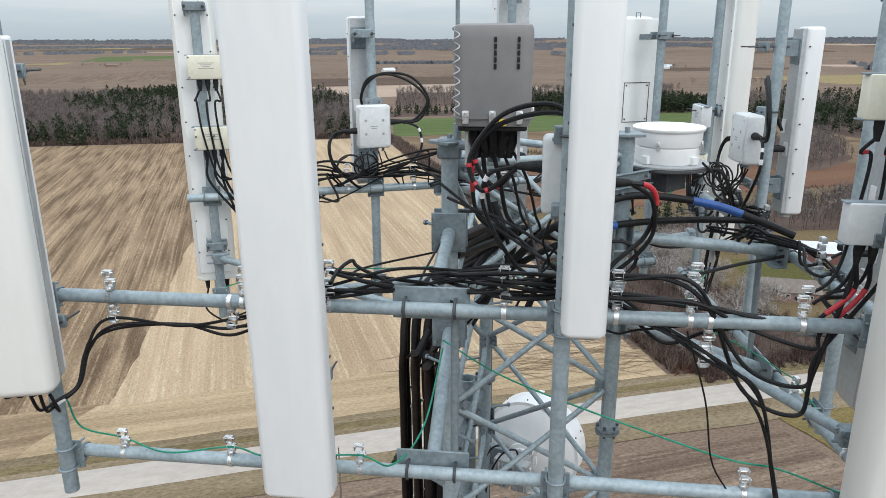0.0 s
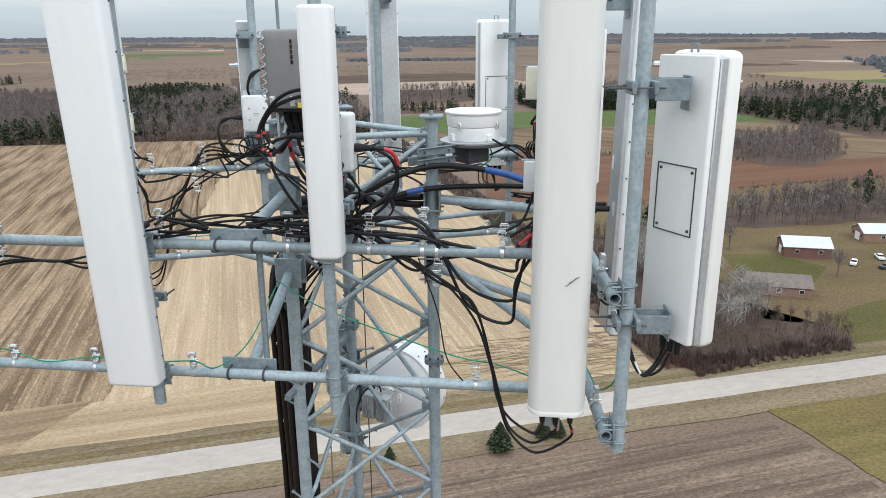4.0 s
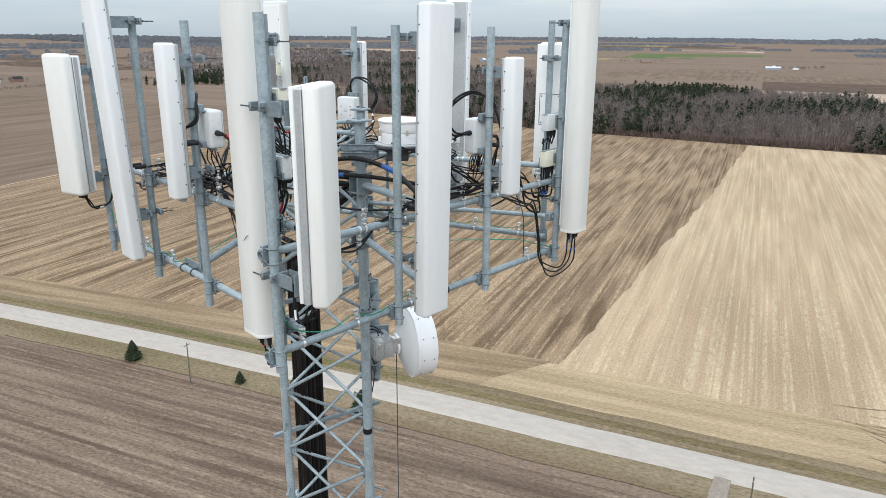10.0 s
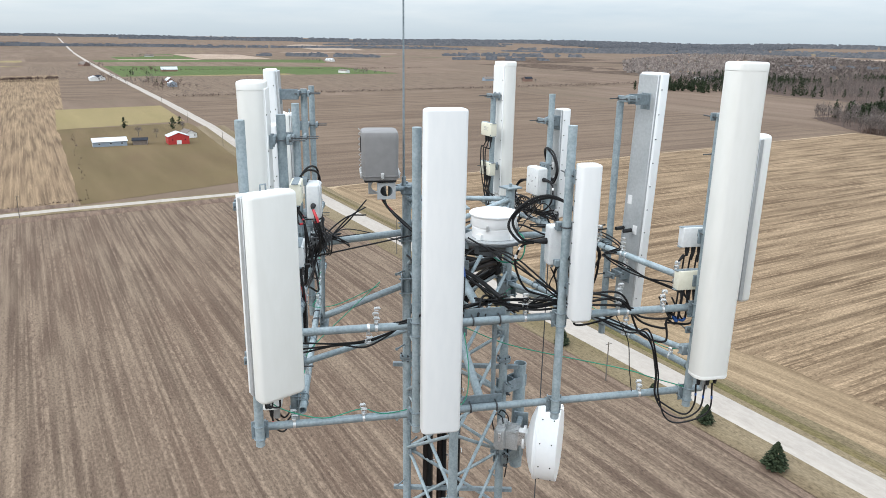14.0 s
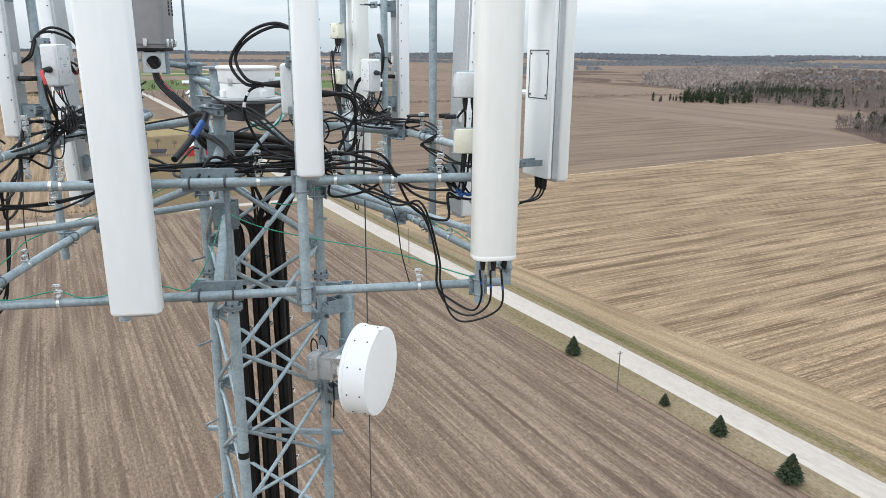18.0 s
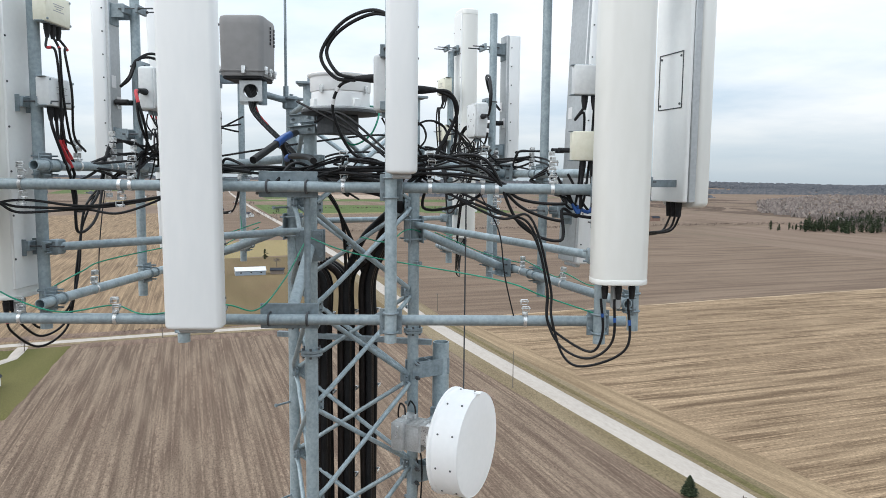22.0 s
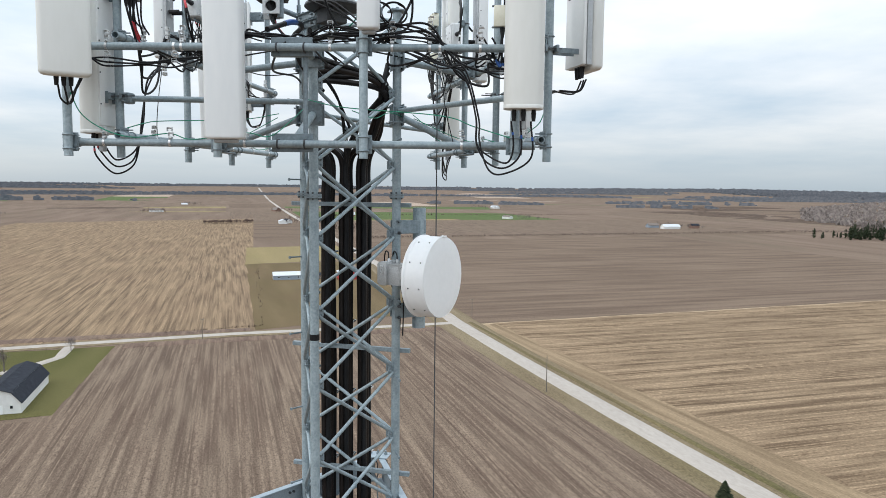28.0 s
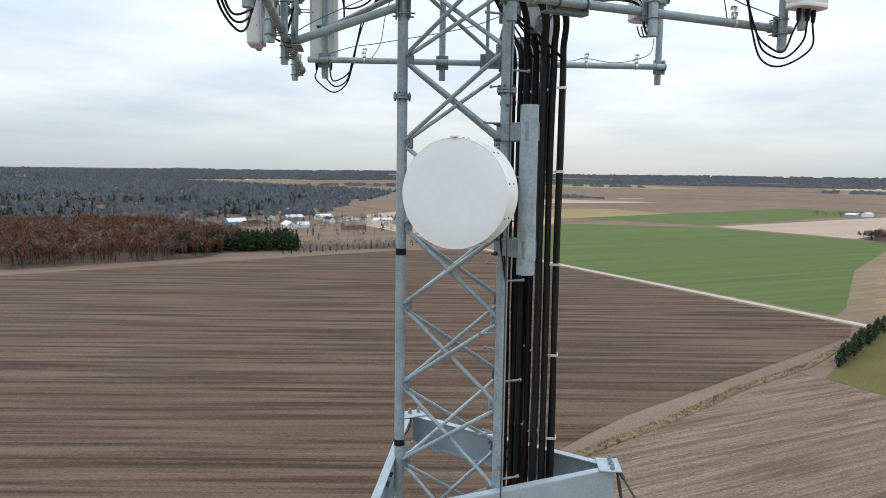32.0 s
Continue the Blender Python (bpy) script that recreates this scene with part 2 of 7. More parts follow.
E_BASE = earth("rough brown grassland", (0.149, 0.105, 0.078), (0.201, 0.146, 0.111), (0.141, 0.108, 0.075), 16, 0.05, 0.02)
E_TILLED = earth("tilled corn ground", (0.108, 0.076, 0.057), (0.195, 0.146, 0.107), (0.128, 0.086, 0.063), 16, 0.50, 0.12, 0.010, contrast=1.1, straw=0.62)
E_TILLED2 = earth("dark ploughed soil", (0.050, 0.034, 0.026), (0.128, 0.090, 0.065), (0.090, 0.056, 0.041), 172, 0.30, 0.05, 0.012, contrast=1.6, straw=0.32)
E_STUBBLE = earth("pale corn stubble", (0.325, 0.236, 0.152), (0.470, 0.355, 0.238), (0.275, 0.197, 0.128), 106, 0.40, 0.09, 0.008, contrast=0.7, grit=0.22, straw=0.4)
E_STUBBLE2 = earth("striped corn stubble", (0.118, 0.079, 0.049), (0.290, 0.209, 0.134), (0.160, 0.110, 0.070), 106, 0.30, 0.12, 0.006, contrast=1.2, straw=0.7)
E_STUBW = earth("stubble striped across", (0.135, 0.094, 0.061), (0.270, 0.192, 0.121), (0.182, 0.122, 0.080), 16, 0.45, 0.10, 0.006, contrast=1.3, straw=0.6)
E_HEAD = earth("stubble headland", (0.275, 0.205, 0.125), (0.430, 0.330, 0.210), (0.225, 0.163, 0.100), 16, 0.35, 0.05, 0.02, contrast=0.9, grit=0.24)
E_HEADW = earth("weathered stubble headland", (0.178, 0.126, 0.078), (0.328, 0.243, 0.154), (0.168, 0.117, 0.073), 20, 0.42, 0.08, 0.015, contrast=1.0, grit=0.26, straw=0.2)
E_MUD = earth("dark rutted soil", (0.122, 0.085, 0.066), (0.204, 0.145, 0.110), (0.143, 0.097, 0.077), 16, 0.6, 0.3, 0.05)
E_GOLD = earth("golden dry grass", (0.125, 0.097, 0.039), (0.182, 0.144, 0.060), (0.135, 0.098, 0.043), 16, 0.25, 0.10)
E_RUT = earth("dark tractor ruts", (0.185, 0.132, 0.085), (0.270, 0.197, 0.130), (0.205, 0.146, 0.096), 16, 0.6, 0.3, 0.05)
E_FALLOW = earth("grey brown fallow", (0.125, 0.088, 0.064), (0.188, 0.137, 0.100), (0.105, 0.073, 0.053), 106, 0.16, 0.04, 0.008, contrast=1.2, straw=0.25)
E_REDDISH = earth("reddish brown fallow", (0.118, 0.063, 0.041), (0.168, 0.092, 0.058), (0.150, 0.092, 0.055), 16, 0.12, 0.02, 0.02)
E_ROUGH = earth("rough brown weedy strip", (0.115, 0.076, 0.048), (0.205, 0.150, 0.095), (0.150, 0.098, 0.062), 150, 0.10, 0.03, 0.03, contrast=1.3)
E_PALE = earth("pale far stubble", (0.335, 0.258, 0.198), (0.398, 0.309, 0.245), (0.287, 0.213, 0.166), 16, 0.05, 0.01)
E_GREEN = earth("green winter wheat", (0.071, 0.099, 0.035), (0.104, 0.137, 0.051), (0.083, 0.115, 0.039), 16, 0.2, 0.02)
E_LAWN = earth("autumn lawn", (0.078, 0.078, 0.025), (0.120, 0.108, 0.043), (0.112, 0.090, 0.040), 16, 0.06, 0.05)
E_VERGE = earth("dry roadside grass", (0.162, 0.123, 0.077), (0.230, 0.182, 0.120), (0.143, 0.116, 0.062), 16, 0.25, 0.06)
E_DITCH = earth("greenish dark ditch grass", (0.123, 0.097, 0.053), (0.180, 0.139, 0.075), (0.106, 0.100, 0.041), 16, 0.5, 0.08)
E_YELLOW = earth("yellowed hay field", (0.219, 0.174, 0.085), (0.264, 0.209, 0.106), (0.241, 0.188, 0.100), 16, 0.06, 0.02)
E_MEADOW = earth("dull rough meadow", (0.118, 0.088, 0.045), (0.160, 0.118, 0.064), (0.140, 0.094, 0.056), 16, 0.08, 0.04, 0.02)
E_ROAD = earth("pale limestone gravel", (0.355, 0.315, 0.277), (0.435, 0.395, 0.352), (0.37, 0.33, 0.292), 16, 0.5, 0.03, 0.02, contrast=0.5, clod=0.9, grit=0.10)
E_TRACK = earth("worn earth track", (0.215, 0.182, 0.150), (0.300, 0.262, 0.222), (0.235, 0.198, 0.162), 106, 0.5, 0.05, 0.03, contrast=0.7, grit=0.2)
E_WOODS = earth("leaf strewn woodland floor", (0.085, 0.059, 0.048), (0.124, 0.090, 0.075), (0.098, 0.068, 0.054), 16, 0.1, 0.08)


# ---- building helpers ----
def empty(name, m=None):
    ob = new(name)
    ob.empty_display_size = 0.2
    if m is not None:
        ob.matrix_world = m
    return ob


def mesh_of(bm, name, smooth=True):
    me = bpy.data.meshes.new(name)
    bm.to_mesh(me)
    bm.free()
    if smooth:
        me.polygons.foreach_set("use_smooth", [True] * len(me.polygons))
        me.set_sharp_from_angle(angle=radians(38))
    return me


def part(name, bm, mat, parent=None, label=""):
    ob = new(name, mesh_of(bm, name))
    ob.data.materials.append(mat)
    if parent is not None:
        ob.parent = parent
    if label:
        ob["label"] = label
    return ob


def share(name, data, parent, m=None):
    ob = new(name, data)
    ob.parent = parent
    if m is not None:
        ob.matrix_basis = m
    return ob


def frame_along(d):
    d = Vector(d).normalized()
    a = Vector((0, 0, 1)) if abs(d.z) < 0.9 else Vector((1, 0, 0))
    x = d.cross(a).normalized()
    return x, d.cross(x).normalized()


def tube(bm, pts, r, n=10, caps=True):
    """A round bar through points; r is one radius or one for each point."""
    pts = [Vector(p) for p in pts]
    rs = r if isinstance(r, (list, tuple)) else [r] * len(pts)
    x, y = frame_along(pts[1] - pts[0])
    rings = []
    for i, p in enumerate(pts):
        d = (pts[min(i + 1, len(pts) - 1)] - pts[max(i - 1, 0)]).normalized()
        x = (x - d * x.dot(d)).normalized()
        y = d.cross(x)
        rings.append([bm.verts.new(p + (x * math.cos(k * 2 * math.pi / n) + y * math.sin(k * 2 * math.pi / n)) * rs[i]) for k in range(n)])
    for a, b in zip(rings, rings[1:]):
        for k in range(n):
            bm.faces.new((a[k], a[(k + 1) % n], b[(k + 1) % n], b[k]))
    if caps:
        bm.faces.new(rings[0][::-1]), bm.faces.new(rings[-1])
    return bm


def ring_tube(bm, p, q, r_out, r_in, n=14):
    """An open pipe end: a tube with a wall."""
    p, q = Vector(p), Vector(q)
    x, y = frame_along(q - p)

    def ring(c, r):
        return [bm.verts.new(c + (x * math.cos(k * 2 * math.pi / n) + y * math.sin(k * 2 * math.pi / n)) * r) for k in range(n)]

    a, b, c, d = ring(p, r_out), ring(q, r_out), ring(q, r_in), ring(p, r_in)
    for u, v in ((a, b), (b, c), (c, d), (d, a)):
        for k in range(n):
            bm.faces.new((u[k], u[(k + 1) % n], v[(k + 1) % n], v[k]))
    return bm


def box(bm, c, s, m=None, bevel=0.0, seg=1):
    """A box of size s round c, turned by m, with its edges eased."""
    mat = Matrix.Translation(c) @ (m.to_4x4() if m is not None else Matrix.Identity(4)) @ Matrix.Diagonal((*s, 1))
    made = bmesh.ops.create_cube(bm, size=1, matrix=mat)["verts"]
    if bevel:
        edges = list({e for v in made for e in v.link_edges})
        bmesh.ops.bevel(bm, geom=edges, offset=bevel, segments=seg, affect="EDGES", profile=0.5)
    return bm


def loft(bm, rings, close=True):
    """Skin over rings of points that have equal counts."""
    vs = [[bm.verts.new(p) for p in r] for r in rings]
    n = len(vs[0])
    for a, b in zip(vs, vs[1:]):
        for k in range(n):
            bm.faces.new((a[k], a[(k + 1) % n], b[(k + 1) % n], b[k]))
    if close:
        bm.faces.new(vs[0][::-1]), bm.faces.new(vs[-1])
    bmesh.ops.recalc_face_normals(bm, faces=bm.faces)
    return bm


def B():
    return bmesh.new()


def spline(pts, per=7):
    pts = [Vector(p) for p in pts]
    p = [pts[0] * 2 - pts[1]] + pts + [pts[-1] * 2 - pts[-2]]
    out = []
    for i in range(1, len(p) - 2):
        a, b, c, d = p[i - 1], p[i], p[i + 1], p[i + 2]
        for k in range(per):
            t = k / per
            out.append(0.5 * ((2 * b) + (c - a) * t + (2 * a - 5 * b + 4 * c - d) * t * t + (3 * b - 3 * c + d - a) * t ** 3))
    out.append(p[-2])
    return out


ZB = 67.15  # height of the antenna mount's lower rails over the ground


def V(x, y, z):
    """A place on the tower: z from the lower rails."""
    return Vector((x, y, z + ZB))


# ---- the land ----
GA = radians(16)  # the land is laid out along a grid turned by 16 degrees


LS = 1.016  # metres to one unit of the land grid


def L(u, v, z=0.0):
    u, v = u * LS, v * LS
    return Vector((u * math.cos(GA) - v * math.sin(GA), u * math.sin(GA) + v * math.cos(GA), z))


def swell(x, y):
    """The land lies level near the tower and rises a little towards the horizon."""
    r = math.hypot(x, y)
    k = max(0.0, (r - 1700) / 3100)
    return 50.0 * k * k + (9 * noise.noise((x * 0.0009, y * 0.0009, 3)) * min(1, k * 3))


def ground_sheet():
    bm = B()
    rad = [0, 40, 120, 250, 450, 700, 1000, 1350, 1700, 2000, 2300, 2600, 2900, 3200, 3500, 3800, 4100, 4400, 4650, 4850]
    n = 128
    rings = []
    for r in rad[1:]:
        rings.append([bm.verts.new((r * math.cos(k * 2 * math.pi / n), r * math.sin(k * 2 * math.pi / n),
                                    swell(r * math.cos(k * 2 * math.pi / n), r * math.sin(k * 2 * math.pi / n)))) for k in range(n)])
    mid = bm.verts.new((0, 0, 0))
    for k in range(n):
        bm.faces.new((mid, rings[0][k], rings[0][(k + 1) % n]))
    for a, b in zip(rings, rings[1:]):
        for k in range(n):
            bm.faces.new((a[k], b[k], b[(k + 1) % n], a[(k + 1) % n]))
    ob = part("ground", bm, E_BASE)
    return tagged(ob, "level brown autumn farmland reaching to the horizon", "ground", kind="structure")


ground_sheet()
FIELD_N = [0]


def resample(poly, step):
    out = []
    for (a, b), (c, d) in zip(poly, poly[1:] + poly[:1]):
        k = max(1, int(math.hypot(c - a, d - b) / step))
        out += [(a + (c - a) * i / k, b + (d - b) * i / k) for i in range(k)]
    return out


def field(label, poly, mat, wobble=0.8, category="field", name="field"):
    """A parcel of land: a thin sheet with an uneven rim, a hand above the ground; each a little higher than the last."""
    FIELD_N[0] += wobble != 2.0
    z = 0.05 + 0.0035 * FIELD_N[0]
    pts = []
    near = max(math.hypot(u, v) for u, v in poly) < 800
    for u, v in resample(poly, 3.5 if near else 12.0):
        w = wobble * (noise.noise((u * 0.07, v * 0.07, 1.3)) + (0.7 * min(1.0, 1.2 / wobble) * noise.noise((u * 0.31, v * 0.31, 4.1)) if near else 0))
        p = L(u + w, v + w * 0.8)
        p.z = swell(p.x, p.y) + z
        pts.append(p)
    bm = B()
    bm.faces.new([bm.verts.new(p) for p in pts])
    bmesh.ops.triangulate(bm, faces=bm.faces)
    if max(p.z for p in pts) > 1.0:
        for _ in range(3):
            bmesh.ops.subdivide_edges(bm, edges=[e for e in bm.edges if e.calc_length() > 120], cuts=1)
            bmesh.ops.triangulate(bm, faces=bm.faces)
        for vv in bm.verts:
            vv.co.z = swell(vv.co.x, vv.co.y) + z
    bmesh.ops.recalc_face_normals(bm, faces=bm.faces)
    if bm.faces and sum(f.normal.z for f in bm.faces) < 0:
        bmesh.ops.reverse_faces(bm, faces=bm.faces)
    return tagged(part(name, bm, mat), label, category, kind="structure")


# far parcels first, then the near ones on top
def far_quilt():
    rnd = random.Random(5)
    mats = [(E_PALE, "pale far stubble field"), (E_FALLOW, "grey brown far fallow field"), (E_TILLED2, "dark far ploughed field"),
            (E_YELLOW, "dull yellow far field"), (E_GREEN, "green far wheat field"), (E_TILLED, "brown far tilled field")]
    weights = [2.2, 8, 3, 1.4, 1.1, 7]
    cell = 420
    for i in range(-9, 10):
        for j in range(-9, 10):
            u, v = (i + 0.5) * cell, (j + 0.5) * cell
            r = math.hypot(u, v)
            if r < 900 or r > 3900:
                continue
            for h in range(2):
                m, lab = rnd.choices(mats, weights)[0]
                if rnd.random() < 0.25:
                    continue
                u0, u1 = u - cell / 2 + 4, u + cell / 2 - 4
                v0 = v - cell / 2 + 4 + h * cell / 2
                v1 = v0 + cell / 2 - 8
                field(lab, [(u0, v0), (u1, v0), (u1, v1), (u0, v1)], m, 2.0)


far_quilt()
field("grey brown fallow field beyond the stubble", [(-311, 112), (-309, 254), (-312, 570), (-840, 560), (-800, 128), (-560, 124), (-390, 113)], E_FALLOW)
field("brown tilled field behind a thin hedgerow", [(-860, 130), (-860, 760), (-1270, 800), (-1280, 135)], E_TILLED)
field("long green wheat field by the far road", [(-1284, 134), (-1339, 536), (-2038, 753), (-2040, 150)], E_GREEN)
field("striped stubble field west of the crossroad", [(-322, 14), (-640, 20), (-1360, 45), (-1240, -310), (-900, -330), (-690, -428), (-480, -318), (-330, -222), (-309, -80)], E_STUBW)
field("pale rough strip by the wheat", [(-312, -200), (-470, -302), (-690, -418), (-705, -446), (-610, -392), (-470, -322), (-330, -236)], E_VERGE)
field("bright green winter wheat field", [(-306, -214), (-330, -226), (-468, -318), (-610, -390), (-706, -442), (-675, -650), (-537, -750), (-345, -662), (-292, -425)], E_GREEN)
field("pale far stubble beyond the wheat", [(-720, -445), (-1500, -480), (-1500, -800), (-690, -660)], E_PALE)
field("second green wheat field", [(-700, -680), (-1300, -820), (-1250, -1000), (-600, -840)], E_GREEN)
field("pale stubble along the road", [(-280, -680), (-340, -672), (-530, -765), (-590, -850), (-420, -1050), (-260, -900)], E_PALE)
field("dark ploughed field by the tower", [(-292, -196), (-270, -182), (-122, -142), (-70, -120), (90, -70), (380, -10), (380, -480), (54, -482), (-211, -532), (-280, -520)], E_TILLED2)
field("tilled corn field round the tower", [(-306, 95), (-150, 95.5), (-60, 95), (0, 92.5), (88, 88), (91, 60), (90, -62), (-30, -100), (-86, -122), (-134, -135), (-205, -153), (-208, -52), (-303, -44)], E_TILLED)
field("lawn of the farmstead", [(-301, -45), (-212, -49), (-206, -145), (-222, -153), (-292, -184), (-298, -130)], E_LAWN)
field("rough meadow by the red barn", [(-320, 10), (-530, 12), (-545, 108), (-345, 97)], E_MEADOW)
field("farmyard round the sheds", [(-465, 14), (-590, 12), (-600, 106), (-510, 108), (-465, 92)], E_MEADOW)
field("yellowed hay field", [(-590, 12), (-745, 17), (-757, 110), (-612, 106)], E_YELLOW)
field("pale corn stubble across the road", [(79, 108), (81, 145), (88, 250), (97, 492), (-150, 520), (-215, 556), (-330, 566), (-310, 109), (-170, 111), (-60, 112.5), (0, 111.5)], E_STUBBLE)
field("darker striped stubble", [(-29, 134), (-22, 222), (-11, 340), (0, 503), (-150, 519), (-215, 555), (-328, 565), (-309, 117), (-240, 119), (-180, 122), (-110, 127), (-60, 131.5)], E_STUBBLE2, 1.5)
field("stubble headland along the road", [(79, 109), (81, 126), (40, 131), (-20, 132.5), (-52, 131), (-46, 120), (-50, 113), (0, 112)], E_HEAD, 1.9)
field("weathered stubble headland along the road", [(-44, 113), (-40, 122), (-30, 135), (-60, 135.5), (-110, 130), (-180, 125), (-308, 121), (-309, 110), (-170, 112), (-60, 113)], E_HEADW, 3.0)
field("reddish brown fallow beyond the brush", [(97, 262), (140, 408), (200, 362), (268, 322), (420, 290), (420, 262), (204, 262), (158, 251), (96, 256)], E_REDDISH)
field("rough tan meadow", [(92, 138), (97, 255), (158, 249), (204, 260), (420, 260), (420, 180), (160, 190)], E_MEADOW)
field("strip with young nursery trees", [(106, 412), (107, 492), (200, 491), (420, 468), (420, 292), (268, 324), (200, 364), (140, 410)], E_ROUGH)
field("green field before the pines", [(106, 495), (128, 606), (234, 598), (420, 580), (470, 560), (470, 462), (350, 473), (197, 494)], E_GREEN)
field("rough yard round the roadside house", [(122, 112), (126, 160), (142, 190), (215, 190), (240, 130), (200, 104)], E_MEADOW)
field("mown lawn beside the roadside house", [(137, 160), (145, 179), (160, 175), (166, 158), (152, 148)], E_LAWN)
field("front lawn of the roadside house", [(128, 112), (136, 127), (160, 132), (195, 122), (192, 105)], E_LAWN)
field("dark tilled plot with a dry corner", [(95, 92), (100, 30), (330, 0), (330, 74)], E_TILLED)
field("dry grass slope beside the road", [(90, 97), (91, 86), (93, 20), (110, 10), (140, 60), (330, 60), (330, 80), (130, 96)], E_GOLD)


def ribbon(name, label, line, width, mat, z, step=8.0):
    bm = B()
    pts = []
    for (a, b), (c, d) in zip(line, line[1:]):
        k = max(1, int(math.hypot(c - a, d - b) / step))
        pts += [Vector((a + (c - a) * i / k, b + (d - b) * i / k)) for i in range(k)]
    pts.append(Vector(line[-1]))
    rows = []
    for i, p in enumerate(pts):
        d = (pts[min(i + 1, len(pts) - 1)] - pts[max(i - 1, 0)]).normalized()
        nrm = Vector((-d.y, d.x))
        row = []
        for s, up in ((-0.5, 0.12 - z), (-0.40, -0.02), (0.0, 0.06), (0.40, -0.02), (0.5, 0.12 - z)):
            j = (0.25 + 0.022 * width) * noise.noise((p.x * 0.11, p.y * 0.11, s * 3)) if abs(s) > 0.4 else 0
            q = p + nrm * (width * s + j)
            w = L(q.x, q.y)
            row.append(bm.verts.new((w.x, w.y, swell(w.x, w.y) + z + up)))
        rows.append(row)
    for a, b in zip(rows, rows[1:]):
        for k in range(4):
            bm.faces.new((a[k], a[k + 1], b[k + 1], b[k]))
    bmesh.ops.recalc_face_normals(bm, faces=bm.faces)
    if sum(f.normal.z for f in bm.faces) < 0:
        bmesh.ops.reverse_faces(bm, faces=bm.faces)
    return tagged(part(name, bm, mat), label, "road", kind="structure")


MAIN = [(1500, 40), (400, 88), (130, 101), (100, 102.3), (50, 104.2), (0, 106), (-60, 107.2), (-120, 107), (-170, 105.4), (-245, 103.6), (-314, 103), (-390, 106.5), (-570, 117), (-800, 121), (-1513, 126), (-3000, 150), (-4300, 175)]
CROSS = [(-314, 102), (-313, 70), (-313, 0), (-307, -70), (-300, -130), (-297, -210), (-288, -400), (-276, -800), (-260, -1500)]
ribbon("verge", "dry grass verge along the gravel road", MAIN[:13], 21, E_VERGE, 0.27)
ribbon("ditch", "dark grass ditch on the far side of the road", [(u, v + 6.6) for u, v in MAIN[:11]], 2.6, E_DITCH, 0.36)
ribbon("verge", "dry grass verge along the crossroad", CROSS, 11, E_VERGE, 0.30)
ribbon("road", "pale gravel country road", MAIN, 8.2, E_ROAD, 0.44)
ribbon("road", "narrow pale gravel crossroad", CROSS, 6.0, E_ROAD, 0.42)
ribbon("track", "short gravel drive to the tower field", [(5.2, 103), (4.8, 99), (4.5, 88), (4.2, 60)], 3.2, E_TRACK, 0.46)


def ruts():
    """Dark tractor ruts and smeared mud at the stubble field's corner."""
    rnd = random.Random(17)
    bm = B()
    for k in range(170):
        u, v = rnd.uniform(22, 74), rnd.uniform(114, 142)
        if rnd.random() < 0.6:
            u, v = rnd.gauss(58, 11), rnd.gauss(129, 6)
        a = rnd.choice((0.0, 0.05, -0.08, 0.0, -0.5)) + rnd.uniform(-0.12, 0.12)
        bend = rnd.uniform(-0.05, 0.05)
        rows = []
        w0 = rnd.uniform(0.05, 0.17)
        steps = rnd.randint(4, 14)
        for i in range(steps + 1):
            w = w0 * math.sin(math.pi * (0.06 + 0.88 * i / steps)) * rnd.uniform(0.6, 1.2)
            d = Vector((-math.sin(a), math.cos(a)))
            pts = []
            for s in (-1, 1):
                p = L(u + d.x * w * s, v + d.y * w * s)
                pts.append(bm.verts.new((p.x, p.y, RUT_Z + 0.004 * (k % 12))))
            rows.append(pts)
            u, v, a = u + 1.3 * math.cos(a), v + 1.3 * math.sin(a), a + bend
        for p, q in zip(rows, rows[1:]):
            bm.faces.new((p[0], q[0], q[1], p[1]))
    bmesh.ops.recalc_face_normals(bm, faces=bm.faces)
    tagged(part("mud_ruts", bm, E_RUT), "dark muddy tractor ruts in the corner of the stubble", "ruts", kind="stuff")


RUT_Z = 0.05 + 0.0035 * FIELD_N[0] + 0.02
ruts()
ribbon("bank", "narrow dry grass bank between two ploughed fields", [(-292, -188), (-215, -158), (-172, -148), (-134, -135.5), (-86, -122), (-30, -100.5), (90, -63)], 2.8, E_VERGE, 0.45)
ribbon("soil_strip", "dark turned soil beside the crossroad", [(-321, 8), (-320, -70), (-313, -190)], 9, E_MUD, 0.33)
ribbon("soil_strip", "dark turned soil along the field's end", [(-304, 92), (-302, 0), (-300, -42)], 9, E_MUD, 0.33)
ribbon("drive", "pale gravel farm drive across the lawn", [(-303, -62), (-285, -62), (-268, -72), (-258, -86)], 4.0, E_ROAD, 0.40)
ribbon("brush_strip", "brown weedy strip under the brush along the stubble", [(88, 113), (89, 145), (95, 250), (104, 495)], 12, E_WOODS, 0.30)


# ---- the lattice tower ----
AX, AY = -0.34, -0.19  # its axis
LEG_R = 0.61
LEGS = [(AX + LEG_R * math.cos(radians(a)), AY + LEG_R * math.sin(radians(a))) for a in (-15, 105, 225)]
TOP = 1.37
PITCH = 0.725
NODE0 = -0.20


